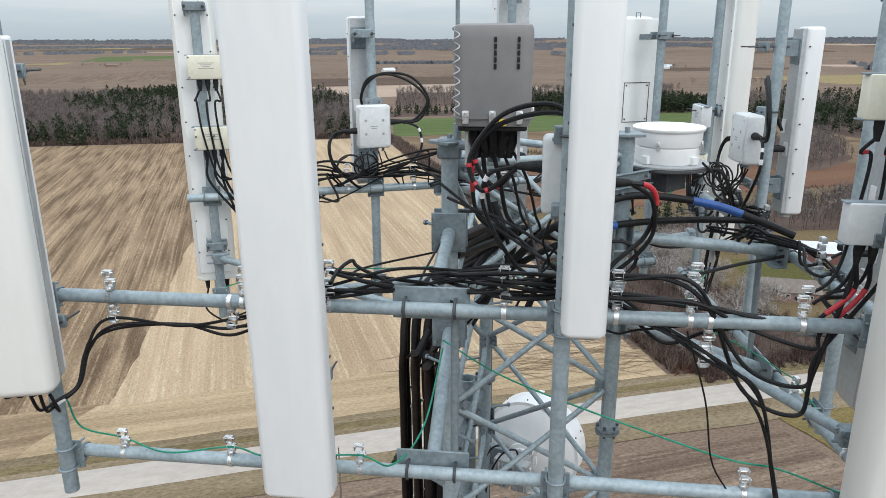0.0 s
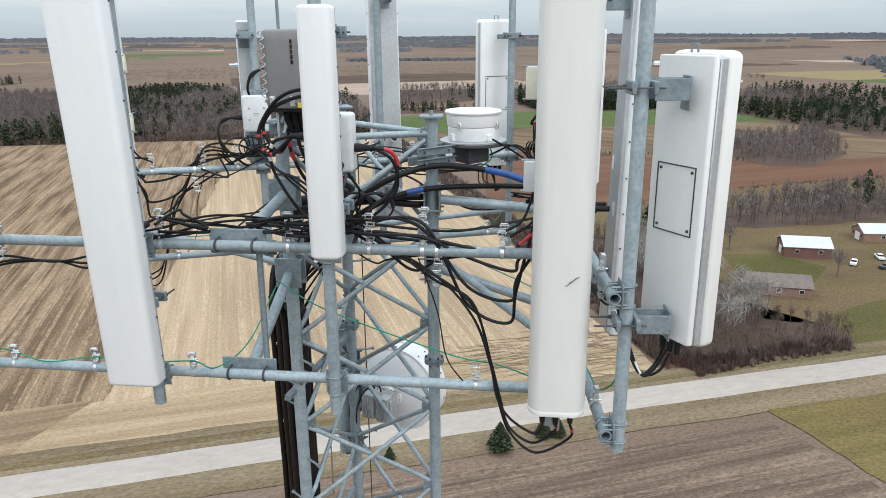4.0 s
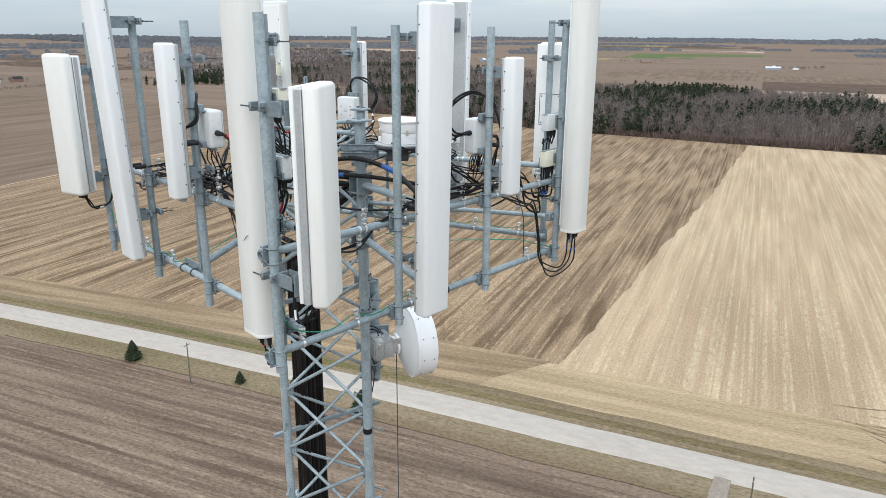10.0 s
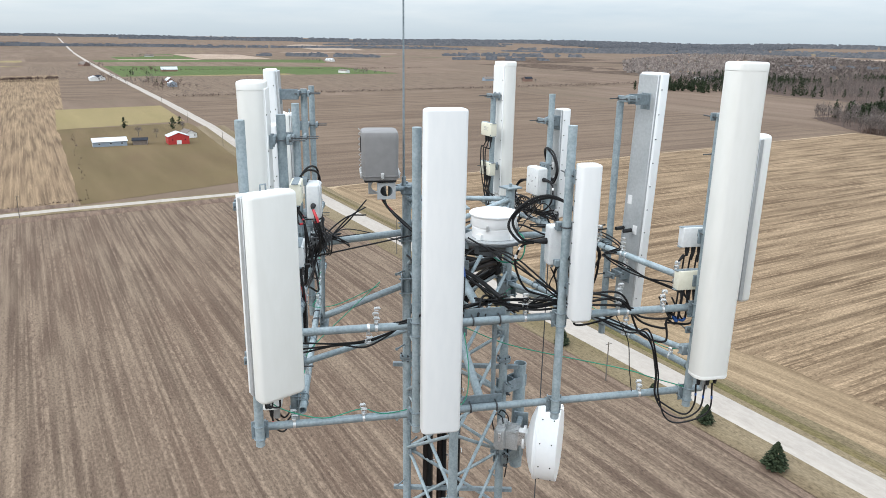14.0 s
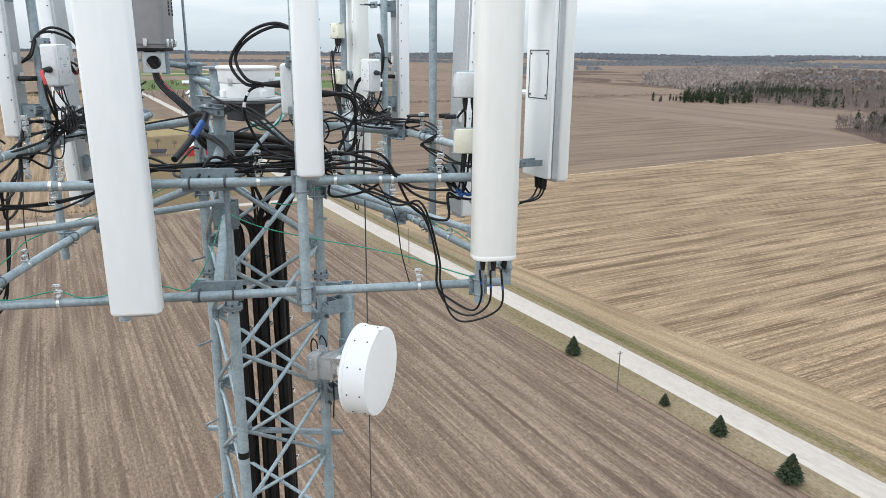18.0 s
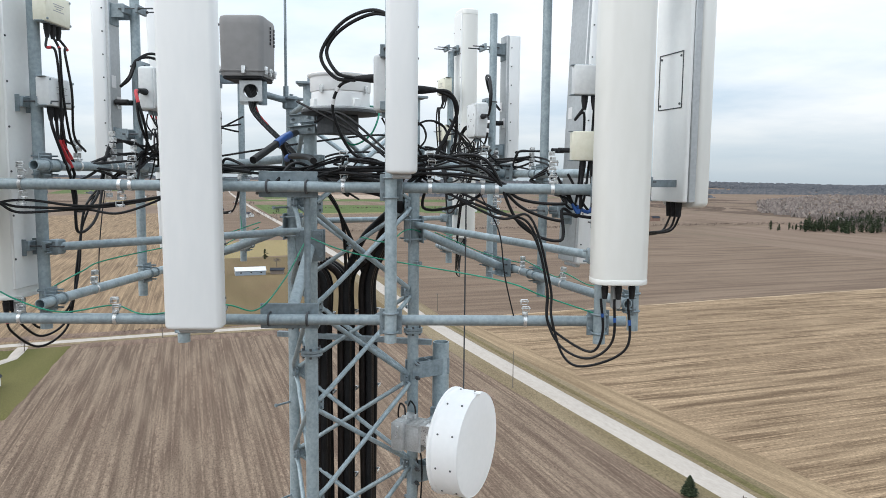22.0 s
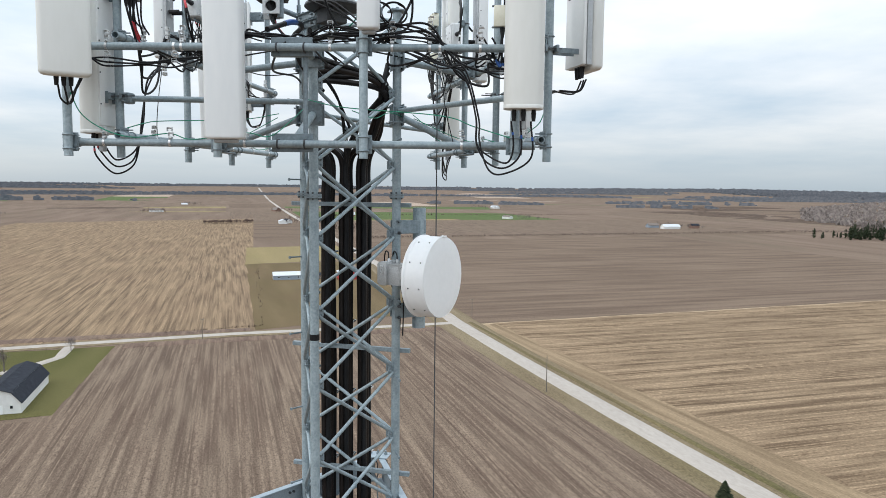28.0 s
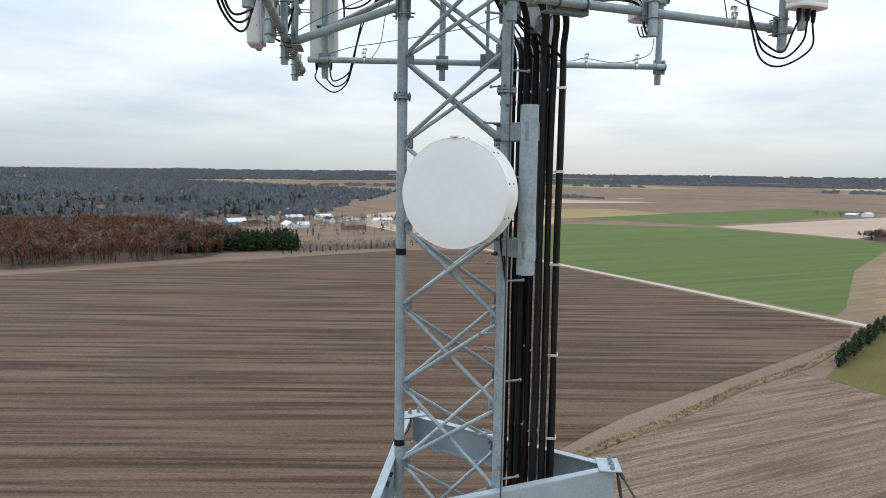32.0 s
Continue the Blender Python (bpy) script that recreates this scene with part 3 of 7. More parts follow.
def tower():
    t = tagged(empty("lattice_tower", Matrix.Translation((AX, AY, 0))), "tall galvanised three-legged lattice tower on open farmland", "tower")

    def loc(i, z, out=0.0):
        x, y = LEGS[i]
        d = Vector((x - AX, y - AY, 0)).normalized() * out
        return Vector((x - AX, y - AY, z + ZB)) + d

    for i in range(3):
        leg = part("leg", tube(B(), [loc(i, -ZB), loc(i, TOP)], 0.046, 18), M_GALV, t)
        for z in (-0.52, -4.55, -7.4):
            bm = B()
            tube(bm, [loc(i, z - 0.020), loc(i, z - 0.002)], 0.078, 18)
            tube(bm, [loc(i, z + 0.002), loc(i, z + 0.020)], 0.078, 18)
            part("flange", bm, M_GALV2, leg, "bolted leg flange")
            for k in range(6):
                a = k * math.pi / 3
                c = loc(i, z) + Vector((0.063 * math.cos(a), 0.063 * math.sin(a), 0))
                part("flange_bolt", tube(B(), [c + Vector((0, 0, -0.038)), c + Vector((0, 0, 0.038))], 0.009, 6), M_DARKST, leg)
        bm = B()
        box(bm, loc(i, TOP + 0.010), (0.17, 0.17, 0.018), Matrix.Rotation(radians(20 * i), 3, "Z"), 0.003)
        tube(bm, [loc(i, TOP + 0.018), loc(i, TOP + 0.05)], 0.016, 6)
        part("cap_plate", bm, M_GALV2, leg)
        # step bolts
        if i == 2 or i == 1:
            for k in range(12):
                z = 0.9 - 0.42 * k
                d = Vector((LEGS[i][0] - AX, LEGS[i][1] - AY, 0)).normalized()
                side = Vector((-d.y, d.x, 0)) * (1 if k % 2 else -1)
                bm = B()
                p = loc(i, z)
                tube(bm, [p + side * 0.04, p + side * 0.19], 0.009, 6)
                tube(bm, [p + side * 0.185, p + side * 0.20], 0.016, 6)
                part("step_bolt", bm, M_GALV2, leg)
    nodes = [NODE0 + PITCH * k for k in range(2, -9, -1)]
    for i in range(3):
        j = (i + 1) % 3
        for a, b in zip(nodes, nodes[1:]):
            for n, (p, q) in enumerate(((loc(i, a), loc(j, b)), (loc(j, a), loc(i, b)))):
                d = (q - p).normalized()
                off = Vector((p.x + q.x, p.y + q.y, 0)).normalized() * (0.018 if n else -0.018)
                bm = B()
                tube(bm, [p + d * 0.06 + off * 0.3, p + d * 0.16 + off, q - d * 0.16 + off, q - d * 0.06 + off * 0.3], 0.0185, 10)
                part("brace", bm, M_GALV, t)
        for z in nodes:
            for k in (i, j):
                other = j if k == i else i
                p = loc(k, z)
                d = (loc(other, z) - p).normalized()
                rot = Matrix.Rotation(math.atan2(d.y, d.x), 3, "Z")
                bm = B()
                box(bm, p + d * 0.070, (0.075, 0.008, 0.085), rot, 0.002)
                for s in (-0.022, 0.022):
                    c = p + d * 0.082 + Vector((0, 0, s))
                    nrm = Vector((-d.y, d.x, 0))
                    tube(bm, [c - nrm * 0.022, c + nrm * 0.022], 0.009, 6)
                part("gusset", bm, M_GALV2, t)
        part("top_strut", tube(B(), [loc(i, 1.26), loc(j, 1.26)], 0.024, 10), M_GALV, t)
    bm = B()
    z = nodes[-1]
    while z > -ZB + 1:
        for i in range(3):
            j = (i + 1) % 3
            tube(bm, [loc(i, z), loc(j, z - PITCH)], 0.019, 5)
            tube(bm, [loc(j, z), loc(i, z - PITCH)], 0.019, 5)
        z -= PITCH
    part("lower_bracing", bm, M_GALV, t)["kind"] = "stuff"
    for z in (0.33, -1.88, -3.64):
        bm = tube(B(), [loc(0, z - 0.03), loc(0, z + 0.03)], 0.0485, 18)
        part("tape_band", bm, M_BLACK, t, "black tape band round the leg")
    # waveguide support bars across the cable face
    for z in (-0.62, -2.18, -3.55, -5.0):
        p, q = loc(1, z, 0.04), loc(2, z, 0.04)
        d = (q - p).normalized()
        bm = B()
        rot = Matrix.Rotation(math.atan2(d.y, d.x), 3, "Z")
        box(bm, (p + q) / 2, ((q - p).length + 0.24, 0.045, 0.045), rot, 0.003)
        part("cable_support_bar", bm, M_GALV2, t)
    return t


tower()


def torque_frame():
    """Three steel channels in a triangle round the legs; guy wires pull at its corners."""
    t = tagged(empty("torque_arm_frame", Matrix.Translation(V(AX, AY, -3.78))), "triangular blue-grey steel channel frame bolted round the tower legs", "guy frame")
    tips = [Vector((1.31 * math.cos(radians(a)), 1.31 * math.sin(radians(a)), 0)) for a in (-74, 46, 166)]
    for i in range(3):
        p, q = tips[i], tips[(i + 1) % 3]
        d = (q - p).normalized()
        nrm = Vector((d.y, -d.x, 0))
        rot = Matrix.Rotation(math.atan2(d.y, d.x), 3, "Z")
        length = (q - p).length
        mid = (p + q) / 2 + nrm * 0.055
        bm = B()
        box(bm, mid + Vector((0, 0, -0.15)), (length, 0.010, 0.30), rot, 0.002)
        for s in (0.0, -0.30):
            box(bm, mid + Vector((0, 0, s)) - nrm * 0.035, (length, 0.075, 0.012), rot, 0.003)
        ch = part("channel", bm, M_BLUEZ, t)
        for k in (-1, 1):
            for s in (-0.09, -0.21):
                for j in range(2):
                    c = mid + d * (0.10 * k + 0.05 * j) + Vector((0, 0, s))
                    part("bolt", tube(B(), [c - nrm * 0.03, c + nrm * 0.022], 0.013, 6), M_DARKST, ch)
    for i, tip in enumerate(tips):
        out = tip.normalized()
        rot = Matrix.Rotation(math.atan2(out.y, out.x), 3, "Z")
        bm = B()
        box(bm, tip + Vector((0, 0, 0.014)) - out * 0.02, (0.20, 0.30, 0.014), rot, 0.004)
        plate = part("corner_plate", bm, M_BLUEZ, t)
        for k in (-0.10, 0.0, 0.10):
            side = Vector((-out.y, out.x, 0))
            c = tip + side * k + Vector((0, 0, 0.02))
            bm = B()
            tube(bm, [c, c + Vector((0, 0, 0.028))], 0.022, 6)
            tube(bm, [c, c + Vector((0, 0, 0.05))], 0.012, 6)
            part("bolt", bm, M_GALV2, plate)
    for i, tip in enumerate(tips):
        out = tip.normalized()
        base = V(AX, AY, -3.78) + tip + out * 0.06
        for k, (far, side) in enumerate(((38.0, -0.05), (11.0, 0.06))):
            a = base + Vector((-out.y, out.x, 0)) * side
            end = Vector((a.x + out.x * far, a.y + out.y * far, 0.2))
            w = (end - a).normalized()
            g = tagged(empty("guy_wire", Matrix.Translation(a)), "grey steel guy wire with a turnbuckle shackle at the frame corner", "guy wire", "guy wires of the tower")
            part("cable", tube(B(), [w * 0.36, end - a], 0.007, 6), M_GALV2, g)
            bm = B()
            tube(bm, [Vector((0, 0, 0)), w * 0.10], 0.018, 8)
            x, y = frame_along(w)
            for s in (-1, 1):
                tube(bm, [w * 0.10, w * 0.14 + x * 0.022 * s, w * 0.30 + x * 0.022 * s, w * 0.36], 0.008, 6)
            part("turnbuckle", bm, M_DARKST, g)


torque_frame()


# ---- antenna sectors: a frame of two rails and four uprights each, one antenna on each upright ----
def sector_matrix(x, y, deg):
    """Local x runs along the rails, from left to right as seen from outside; local -y points outwards."""
    return Matrix.Translation((x, y, ZB)) @ Matrix.Rotation(radians(deg), 4, "Z")


SECTORS = {
    "A": (sector_matrix(-2.63, -1.43, -7.1), (0.0, 1.23, 2.33, 3.57), 2),
    "B": (sector_matrix(1.24, -2.15, 87.9), (0.0, 1.21, 2.38, 3.58), 0),
    "C": (sector_matrix(1.02, 1.74, 194.2), (0.0, 1.32, 2.44, 3.68), 1),
}
RAIL_Y = 0.075
RAILS = {"A": (0.79, -0.02), "B": (0.682, -0.085), "C": (0.78, -0.02)}  # heights of the upper and the lower rail
RAIL_R = 0.031


def SP(key, s, n, z):
    """A place at a sector: s along the rails, n outwards from the uprights, z over the lower rail."""
    return SECTORS[key][0] @ Vector((s, -n, z))


def u_bolt(bm, c, axis, r, out, legs=0.05, t=0.006):
    """A U-bolt round a pipe of radius r that runs along axis at c; its legs point along out."""
    axis, out = Vector(axis).normalized(), Vector(out).normalized()
    side = axis.cross(out)
    c = Vector(c)
    pts = [c + side * r + out * (r + legs)]
    for k in range(9):
        a = math.pi * k / 8
        pts.append(c + side * r * math.cos(a) - out * r * math.sin(a))
    pts.append(c - side * r + out * (r + legs))
    tube(bm, pts, t, 6)
    return bm


def mount(key):
    m, ups, leg = SECTORS[key]
    UP_Z, LOW_Z = RAILS[key]
    t = tagged(empty("antenna_mount", m), "galvanised pipe frame of two rails and four uprights on the tower", "antenna mount", "antenna mounts")
    x0, x1 = -0.06, ups[3] + 0.17
    inv = m.inverted()
    leg_p = inv @ Vector((LEGS[leg][0], LEGS[leg][1], ZB))
    px = leg_p.x + 0.02
    for z in (UP_Z, LOW_Z):
        bm = B()
        ring_tube(bm, (x0, RAIL_Y, z), (x1, RAIL_Y, z), RAIL_R, 0.025, 18)
        rail = part("rail", bm, M_GALV, t)
        bm = B()
        box(bm, (px, RAIL_Y + 0.050, z + 0.012), (0.34, 0.012, 0.15), None, 0.004)
        box(bm, (px, RAIL_Y + 0.09, z - 0.055), (0.34, 0.08, 0.010), None, 0.003)
        plate = part("plate", bm, M_GALV2, t, "flat steel saddle plate behind the rail")
        for k in (-0.11, 0.11):
            part("u_bolt", u_bolt(B(), (px + k, RAIL_Y, z), (1, 0, 0), RAIL_R + 0.004, (0, 1, 0), 0.045, 0.007), M_DARKST, plate)
        # arm to the tower leg, sloping up to it
        zl = z + (0.34 if z == LOW_Z else 0.10)
        a, b = Vector((px, RAIL_Y + 0.06, z)), Vector((leg_p.x, leg_p.y, zl))
        d = (b - a).normalized()
        part("standoff_arm", tube(B(), [a, b - d * 0.05], 0.036, 14), M_GALV, t)
        bm = B()
        box(bm, (leg_p.x, leg_p.y - 0.055, zl), (0.19, 0.012, 0.22), None, 0.004)
        box(bm, (leg_p.x, leg_p.y + 0.055, zl), (0.19, 0.012, 0.22), None, 0.004)
        for sx in (-0.075, 0.075):
            for sz in (-0.08, 0.08):
                tube(bm, [(leg_p.x + sx, leg_p.y - 0.085, zl + sz), (leg_p.x + sx, leg_p.y + 0.10, zl + sz)], 0.008, 6)
        part("leg_clamp", bm, M_GALV2, t, "bolted pair of clamp plates on the tower leg")
    # diagonal between the two arms
    part("kicker", tube(B(), [(px + 0.1, RAIL_Y + 0.08, LOW_Z), (px + 0.1, RAIL_Y + 0.10, UP_Z)], 0.019, 10), M_GALV2, t)
    # tie-back from the last upright to a tower leg
    nxt = inv @ Vector((LEGS[(leg + 1) % 3][0], LEGS[(leg + 1) % 3][1], ZB))
    a, b = Vector((ups[3] - 0.02, 0.07, 0.30)), Vector((nxt.x, nxt.y, 0.36))
    d = (b - a).normalized()
    part("tie_back", tube(B(), [a - d * 0.08, b - d * 0.03], 0.026, 12), M_GALV, t, "thin tie-back pipe to the tower leg")
    bm = B()
    box(bm, a + d * 0.0, (0.10, 0.07, 0.09), None, 0.01)
    for sz in (-0.03, 0.03):
        tube(bm, [a + Vector((-0.07, 0.0, sz)), a + Vector((0.10, 0, sz))], 0.007, 6)
    part("clamp", bm, M_GALV2, t)
    # uprights with their crossover clamps
    tops = {"A": (2.25, 2.30, 2.25, 2.28), "B": (2.28, 2.22, 2.22, 2.3), "C": (2.3, 2.25, 2.24, 2.1)}[key]
    for k, u in enumerate(ups):
        bm = B()
        tube(bm, [(u, 0, -0.20), (u, 0, tops[k])], 0.0345, 18)
        up = part("upright", bm, M_GALV, t)
        for z in (UP_Z, LOW_Z):
            bm = B()
            box(bm, (u, 0.036, z), (0.13, 0.008, 0.15), None, 0.003)
            u_bolt(bm, (u, 0, z + 0.055), (0, 0, 1), 0.040, (0, 1, 0), 0.05)
            u_bolt(bm, (u, 0, z - 0.055), (0, 0, 1), 0.040, (0, 1, 0), 0.05)
            u_bolt(bm, (u + 0.052, RAIL_Y, z), (1, 0, 0), RAIL_R + 0.004, (0, -1, 0), 0.025)
            u_bolt(bm, (u - 0.052, RAIL_Y, z), (1, 0, 0), RAIL_R + 0.004, (0, -1, 0), 0.025)
            part("crossover_clamp", bm, M_GALV2, up, "crossover plate with U-bolts")
    return t


for key in SECTORS:
    mount(key)


def outline(w, d, r, n=5, bow=0.0):
    """A rounded rectangle w wide and d deep; its front (-y) may bow outwards."""
    pts = []
    for cx, cy, a0 in ((w / 2 - r, d / 2 - r, 0), (-w / 2 + r, d / 2 - r, 90), (-w / 2 + r, -d / 2 + r, 180), (w / 2 - r, -d / 2 + r, 270)):
        for k in range(n + 1):
            a = radians(a0 + 90 * k / n)
            pts.append((cx + r * math.cos(a), cy + r * math.sin(a)))
    if bow:
        pts = [(x, y - bow * (1 - (2 * x / w) ** 2) if y < 0 else y) for x, y in pts]
    return pts


def shell(bm, sec, z0, z1, c=(0, 0), lip=0.03, steps=4, end0=True, end1=True):
    """Draw a section up from z0 to z1 with its ends rounded over by lip."""
    rings = []

    def ring(z, k):
        inset = lip * (1 - k)
        return [Vector((c[0] + x * (1 - inset * 2 / max(0.05, max(abs(p[0]) for p in sec) * 2) * 1), c[1] + y * (1 - inset / max(0.05, max(abs(p[1]) for p in sec) * 2)), z)) for x, y in sec]

    if end0:
        for i in range(steps):
            a = math.pi / 2 * i / steps
            rings.append(ring(z0 + lip * (1 - math.cos(a)) * 0.7, math.sin(a)))
    rings.append(ring(z0 + (lip * 0.7 if end0 else 0), 1))
    rings.append(ring(z1 - (lip * 0.7 if end1 else 0), 1))
    if end1:
        for i in range(steps - 1, -1, -1):
            a = math.pi / 2 * i / steps
            rings.append(ring(z1 - lip * (1 - math.cos(a)) * 0.7, math.sin(a)))
    return loft(bm, rings)


SCREWS = {}


def screws(parent, xs, y, z0, z1, count, nrm=(1, 0, 0), r=0.006, slope=0.0):
    """Rows of screw heads up the flanks or the back of a thing, each a piece of its own."""
    key = (nrm, r)
    if key not in SCREWS:
        d = Vector(nrm)
        SCREWS[key] = mesh_of(tube(B(), [d * -0.004, d * 0.003], r, 6), "screw")
        SCREWS[key].materials.append(M_DARKST)
    for x in xs:
        for k in range(count):
            z = z0 + (z1 - z0) * (k + 0.5) / count
            share("screw", SCREWS[key], parent, Matrix.Translation((x, y - slope * (z - z0), z)))


def pipe_bracket(t, z, reach, back_x=0.0, tilt=0.0):
    """A steel bracket from the upright (at the origin) to an antenna's back, reach metres in front, with threaded rods."""
    bm = B()
    box(bm, (0, 0.050, z), (0.15, 0.024, 0.06), None, 0.004)
    box(bm, (0, -0.050, z), (0.15, 0.024, 0.06), None, 0.004)
    clamp = part("pipe_clamp", bm, M_GALV2, t, "two-jaw pipe clamp")
    for sx in (-0.062, 0.062):
        bm = tube(B(), [(sx, -0.09, z), (sx, 0.17, z)], 0.0055, 6)
        tube(bm, [(sx, 0.062, z), (sx, 0.075, z)], 0.011, 6)
        part("threaded_rod", bm, M_DARKST, clamp)
    bm = B()
    ln = max(0.03, reach - 0.06)
    for sx in (-0.05, 0.05):
        box(bm, (sx + back_x * 0.5, -0.055 - ln / 2, z - 0.01), (0.007, ln, 0.10 if reach < 0.25 else 0.045), None, 0.002)
    box(bm, (back_x, -0.058 - ln, z - 0.03), (0.13, 0.010, 0.16), None, 0.003)
    part("bracket", bm, M_GALV2, t)


def connectors(t, places, z, mat=M_BLACKP, drop=0.09):
    for x, y in places:
        bm = B()
        tube(bm, [(x, y, z + 0.01), (x, y, z - 0.025)], 0.017, 10)
        tube(bm, [(x, y, z - 0.025), (x, y, z - drop)], [0.020, 0.014], 10)
        part("connector_boot", bm, mat, t, "black rubber connector boot")


def bar_marks(bm, c, w, h, rows, nrm_y):
    """Unreadable small print as plain bars, in the xz plane."""
    for k in range(rows):
        wk = w * (0.9 - 0.23 * ((k * 37) % 3))
        box(bm, (c[0], c[1], c[2] + h / 2 - (k + 0.5) * h / rows), (wk, 0.0012, h / rows * 0.4))
    return bm


def tall_panel(m, z0, z1, width=0.30, lean=0.0, name="panel_antenna", label="tall flat white panel antenna with rows of side screws", n=10):
    """A slim panel: white radome in front of a grey tray, clamped to its pipe at two heights."""
    t = tagged(empty(name, m), label, "panel antenna", "tall flat panel antennas" if z1 - z0 > 2 else "short panel antennas")
    yb = -0.17
    d = 0.115
    slope = math.tan(radians(lean))

    def tilt(bm):
        for v in bm.verts:
            v.co.y -= slope * (v.co.z - z0)
        return bm

    bm = B()
    shell(bm, outline(width, d, 0.028, 5, 0.012), z0, z1, (0, yb - d / 2 - 0.012), 0.03)
    part("radome", tilt(bm), M_WHITE, t)
    bm = B()
    box(bm, (0, yb - 0.004, (z0 + z1) / 2), (width * 0.90, 0.030, (z1 - z0) * 0.985), None, 0.006)
    tray = part("back_tray", tilt(bm), M_BACK, t, "grey aluminium back tray")
    screws(tray, (-width / 2 - 0.001, width / 2 + 0.001), yb - 0.036, z0 + 0.04, z1 - 0.04, n, (1, 0, 0), 0.006, slope)
    for z in ((z0 + (z1 - z0) * 0.17), (z0 + (z1 - z0) * 0.90)):
        pipe_bracket(t, z, 0.16 + slope * (z - z0))
    for k in (-1, 1):
        zk = z0 + (z1 - z0) * (0.42 + 0.06 * k)
        bm = B()
        box(bm, (k * width * 0.2, yb + 0.0135, zk), (0.06, 0.004, 0.09))
        lab = part("type_label", tilt(bm), M_WTAPE, tray, "small white type label")
    bm = B()
    tube(bm, [(width * 0.22, yb + 0.02, z0 + (z1 - z0) * 0.36), (width * 0.22, yb + 0.12, z0 + (z1 - z0) * 0.36)], 0.020, 10)
    part("connector_boot", bm, M_BLACKP, t)
    bm = B()
    tube(bm, [(-width * 0.16, yb + 0.02, z0 + (z1 - z0) * 0.36), (-width * 0.16, yb + 0.12, z0 + (z1 - z0) * 0.36)], 0.020, 10)
    part("connector_boot", bm, M_BLACKP, t)
    bm = B()
    box(bm, (0, yb - 0.05, z0 - 0.012), (width * 0.62, 0.05, 0.03), None, 0.008)
    part("end_cap", tilt(bm), M_BACK, t)
    return t


def wide_panel(m, z0, z1, width=0.38, turn=17.0, c=(0.15, -0.31)):
    """A deep wide panel: domed radome, grey side stripe, pale back with an access door, turned on its pipe."""
    t = tagged(empty("panel_antenna", m), "wide cream panel antenna with a grey side stripe and back door", "panel antenna", "wide panel antennas")
    rot = Matrix.Rotation(radians(turn), 4, "Z")
    c = Vector((*c, 0))

    def put(bm):
        for v in bm.verts:
            v.co = (rot @ v.co) + c
        return bm

    bm = B()
    shell(bm, outline(width, 0.105, 0.033, 6, 0.022), z0, z1, (0, -0.064), 0.05)
    part("radome", put(bm), M_CREAM, t)
    bm = B()
    box(bm, (0, 0.013, (z0 + z1) / 2), (width * 0.985, 0.050, (z1 - z0) * 0.955), None, 0.004)
    part("side_stripe", put(bm), M_BACK, t, "grey metal band round the sides")
    bm = B()
    shell(bm, outline(width * 0.97, 0.036, 0.015, 4), z0 + 0.035, z1 - 0.02, (0, 0.055), 0.012)
    back = part("back_housing", put(bm), M_PBACK, t, "pale grey back housing")
    bm = B()
    zc, hh, ww, y = z0 + (z1 - z0) * 0.52, 0.17, 0.12, 0.0745
    for sx in (-1, 1):
        box(bm, (sx * ww, y, zc), (0.006, 0.006, hh * 2), None, 0.001)
    for sz in (-1, 1):
        box(bm, (0, y, zc + sz * hh), (ww * 2 + 0.006, 0.006, 0.006), None, 0.001)
    part("door_seam", put(bm), M_DARKST, back)
    for sx in (-1, 1):
        for sz in (-1, 1):
            bm = tube(B(), [(sx * (ww - 0.02), y - 0.004, zc + sz * (hh - 0.025)), (sx * (ww - 0.02), y + 0.004, zc + sz * (hh - 0.025))], 0.008, 6)
            part("door_screw", put(bm), M_DARKST, back)
    bm = B()
    tube(bm, [(-0.02, 0.02, z1 - 0.01), (-0.02, 0.02, z1 + 0.03), (0.02, 0.02, z1 + 0.03), (0.02, 0.02, z1 - 0.01)], 0.006, 6)
    part("lifting_eye", put(bm), M_GALV2, t)
    for z in (z0 + 0.16, z1 - 0.16):
        pipe_bracket(t, z, max(0.14, -c.y - 0.062), c.x * 0.4)
    for k in range(3):
        bm = tube(B(), [(-0.06 + 0.05 * k, 0.02, z0 + 0.04), (-0.06 + 0.05 * k, 0.02, z0 - 0.06)], [0.022, 0.015], 10)
        part("connector_boot", put(bm), M_BLACKP, t, "black rubber connector boot")
    return t


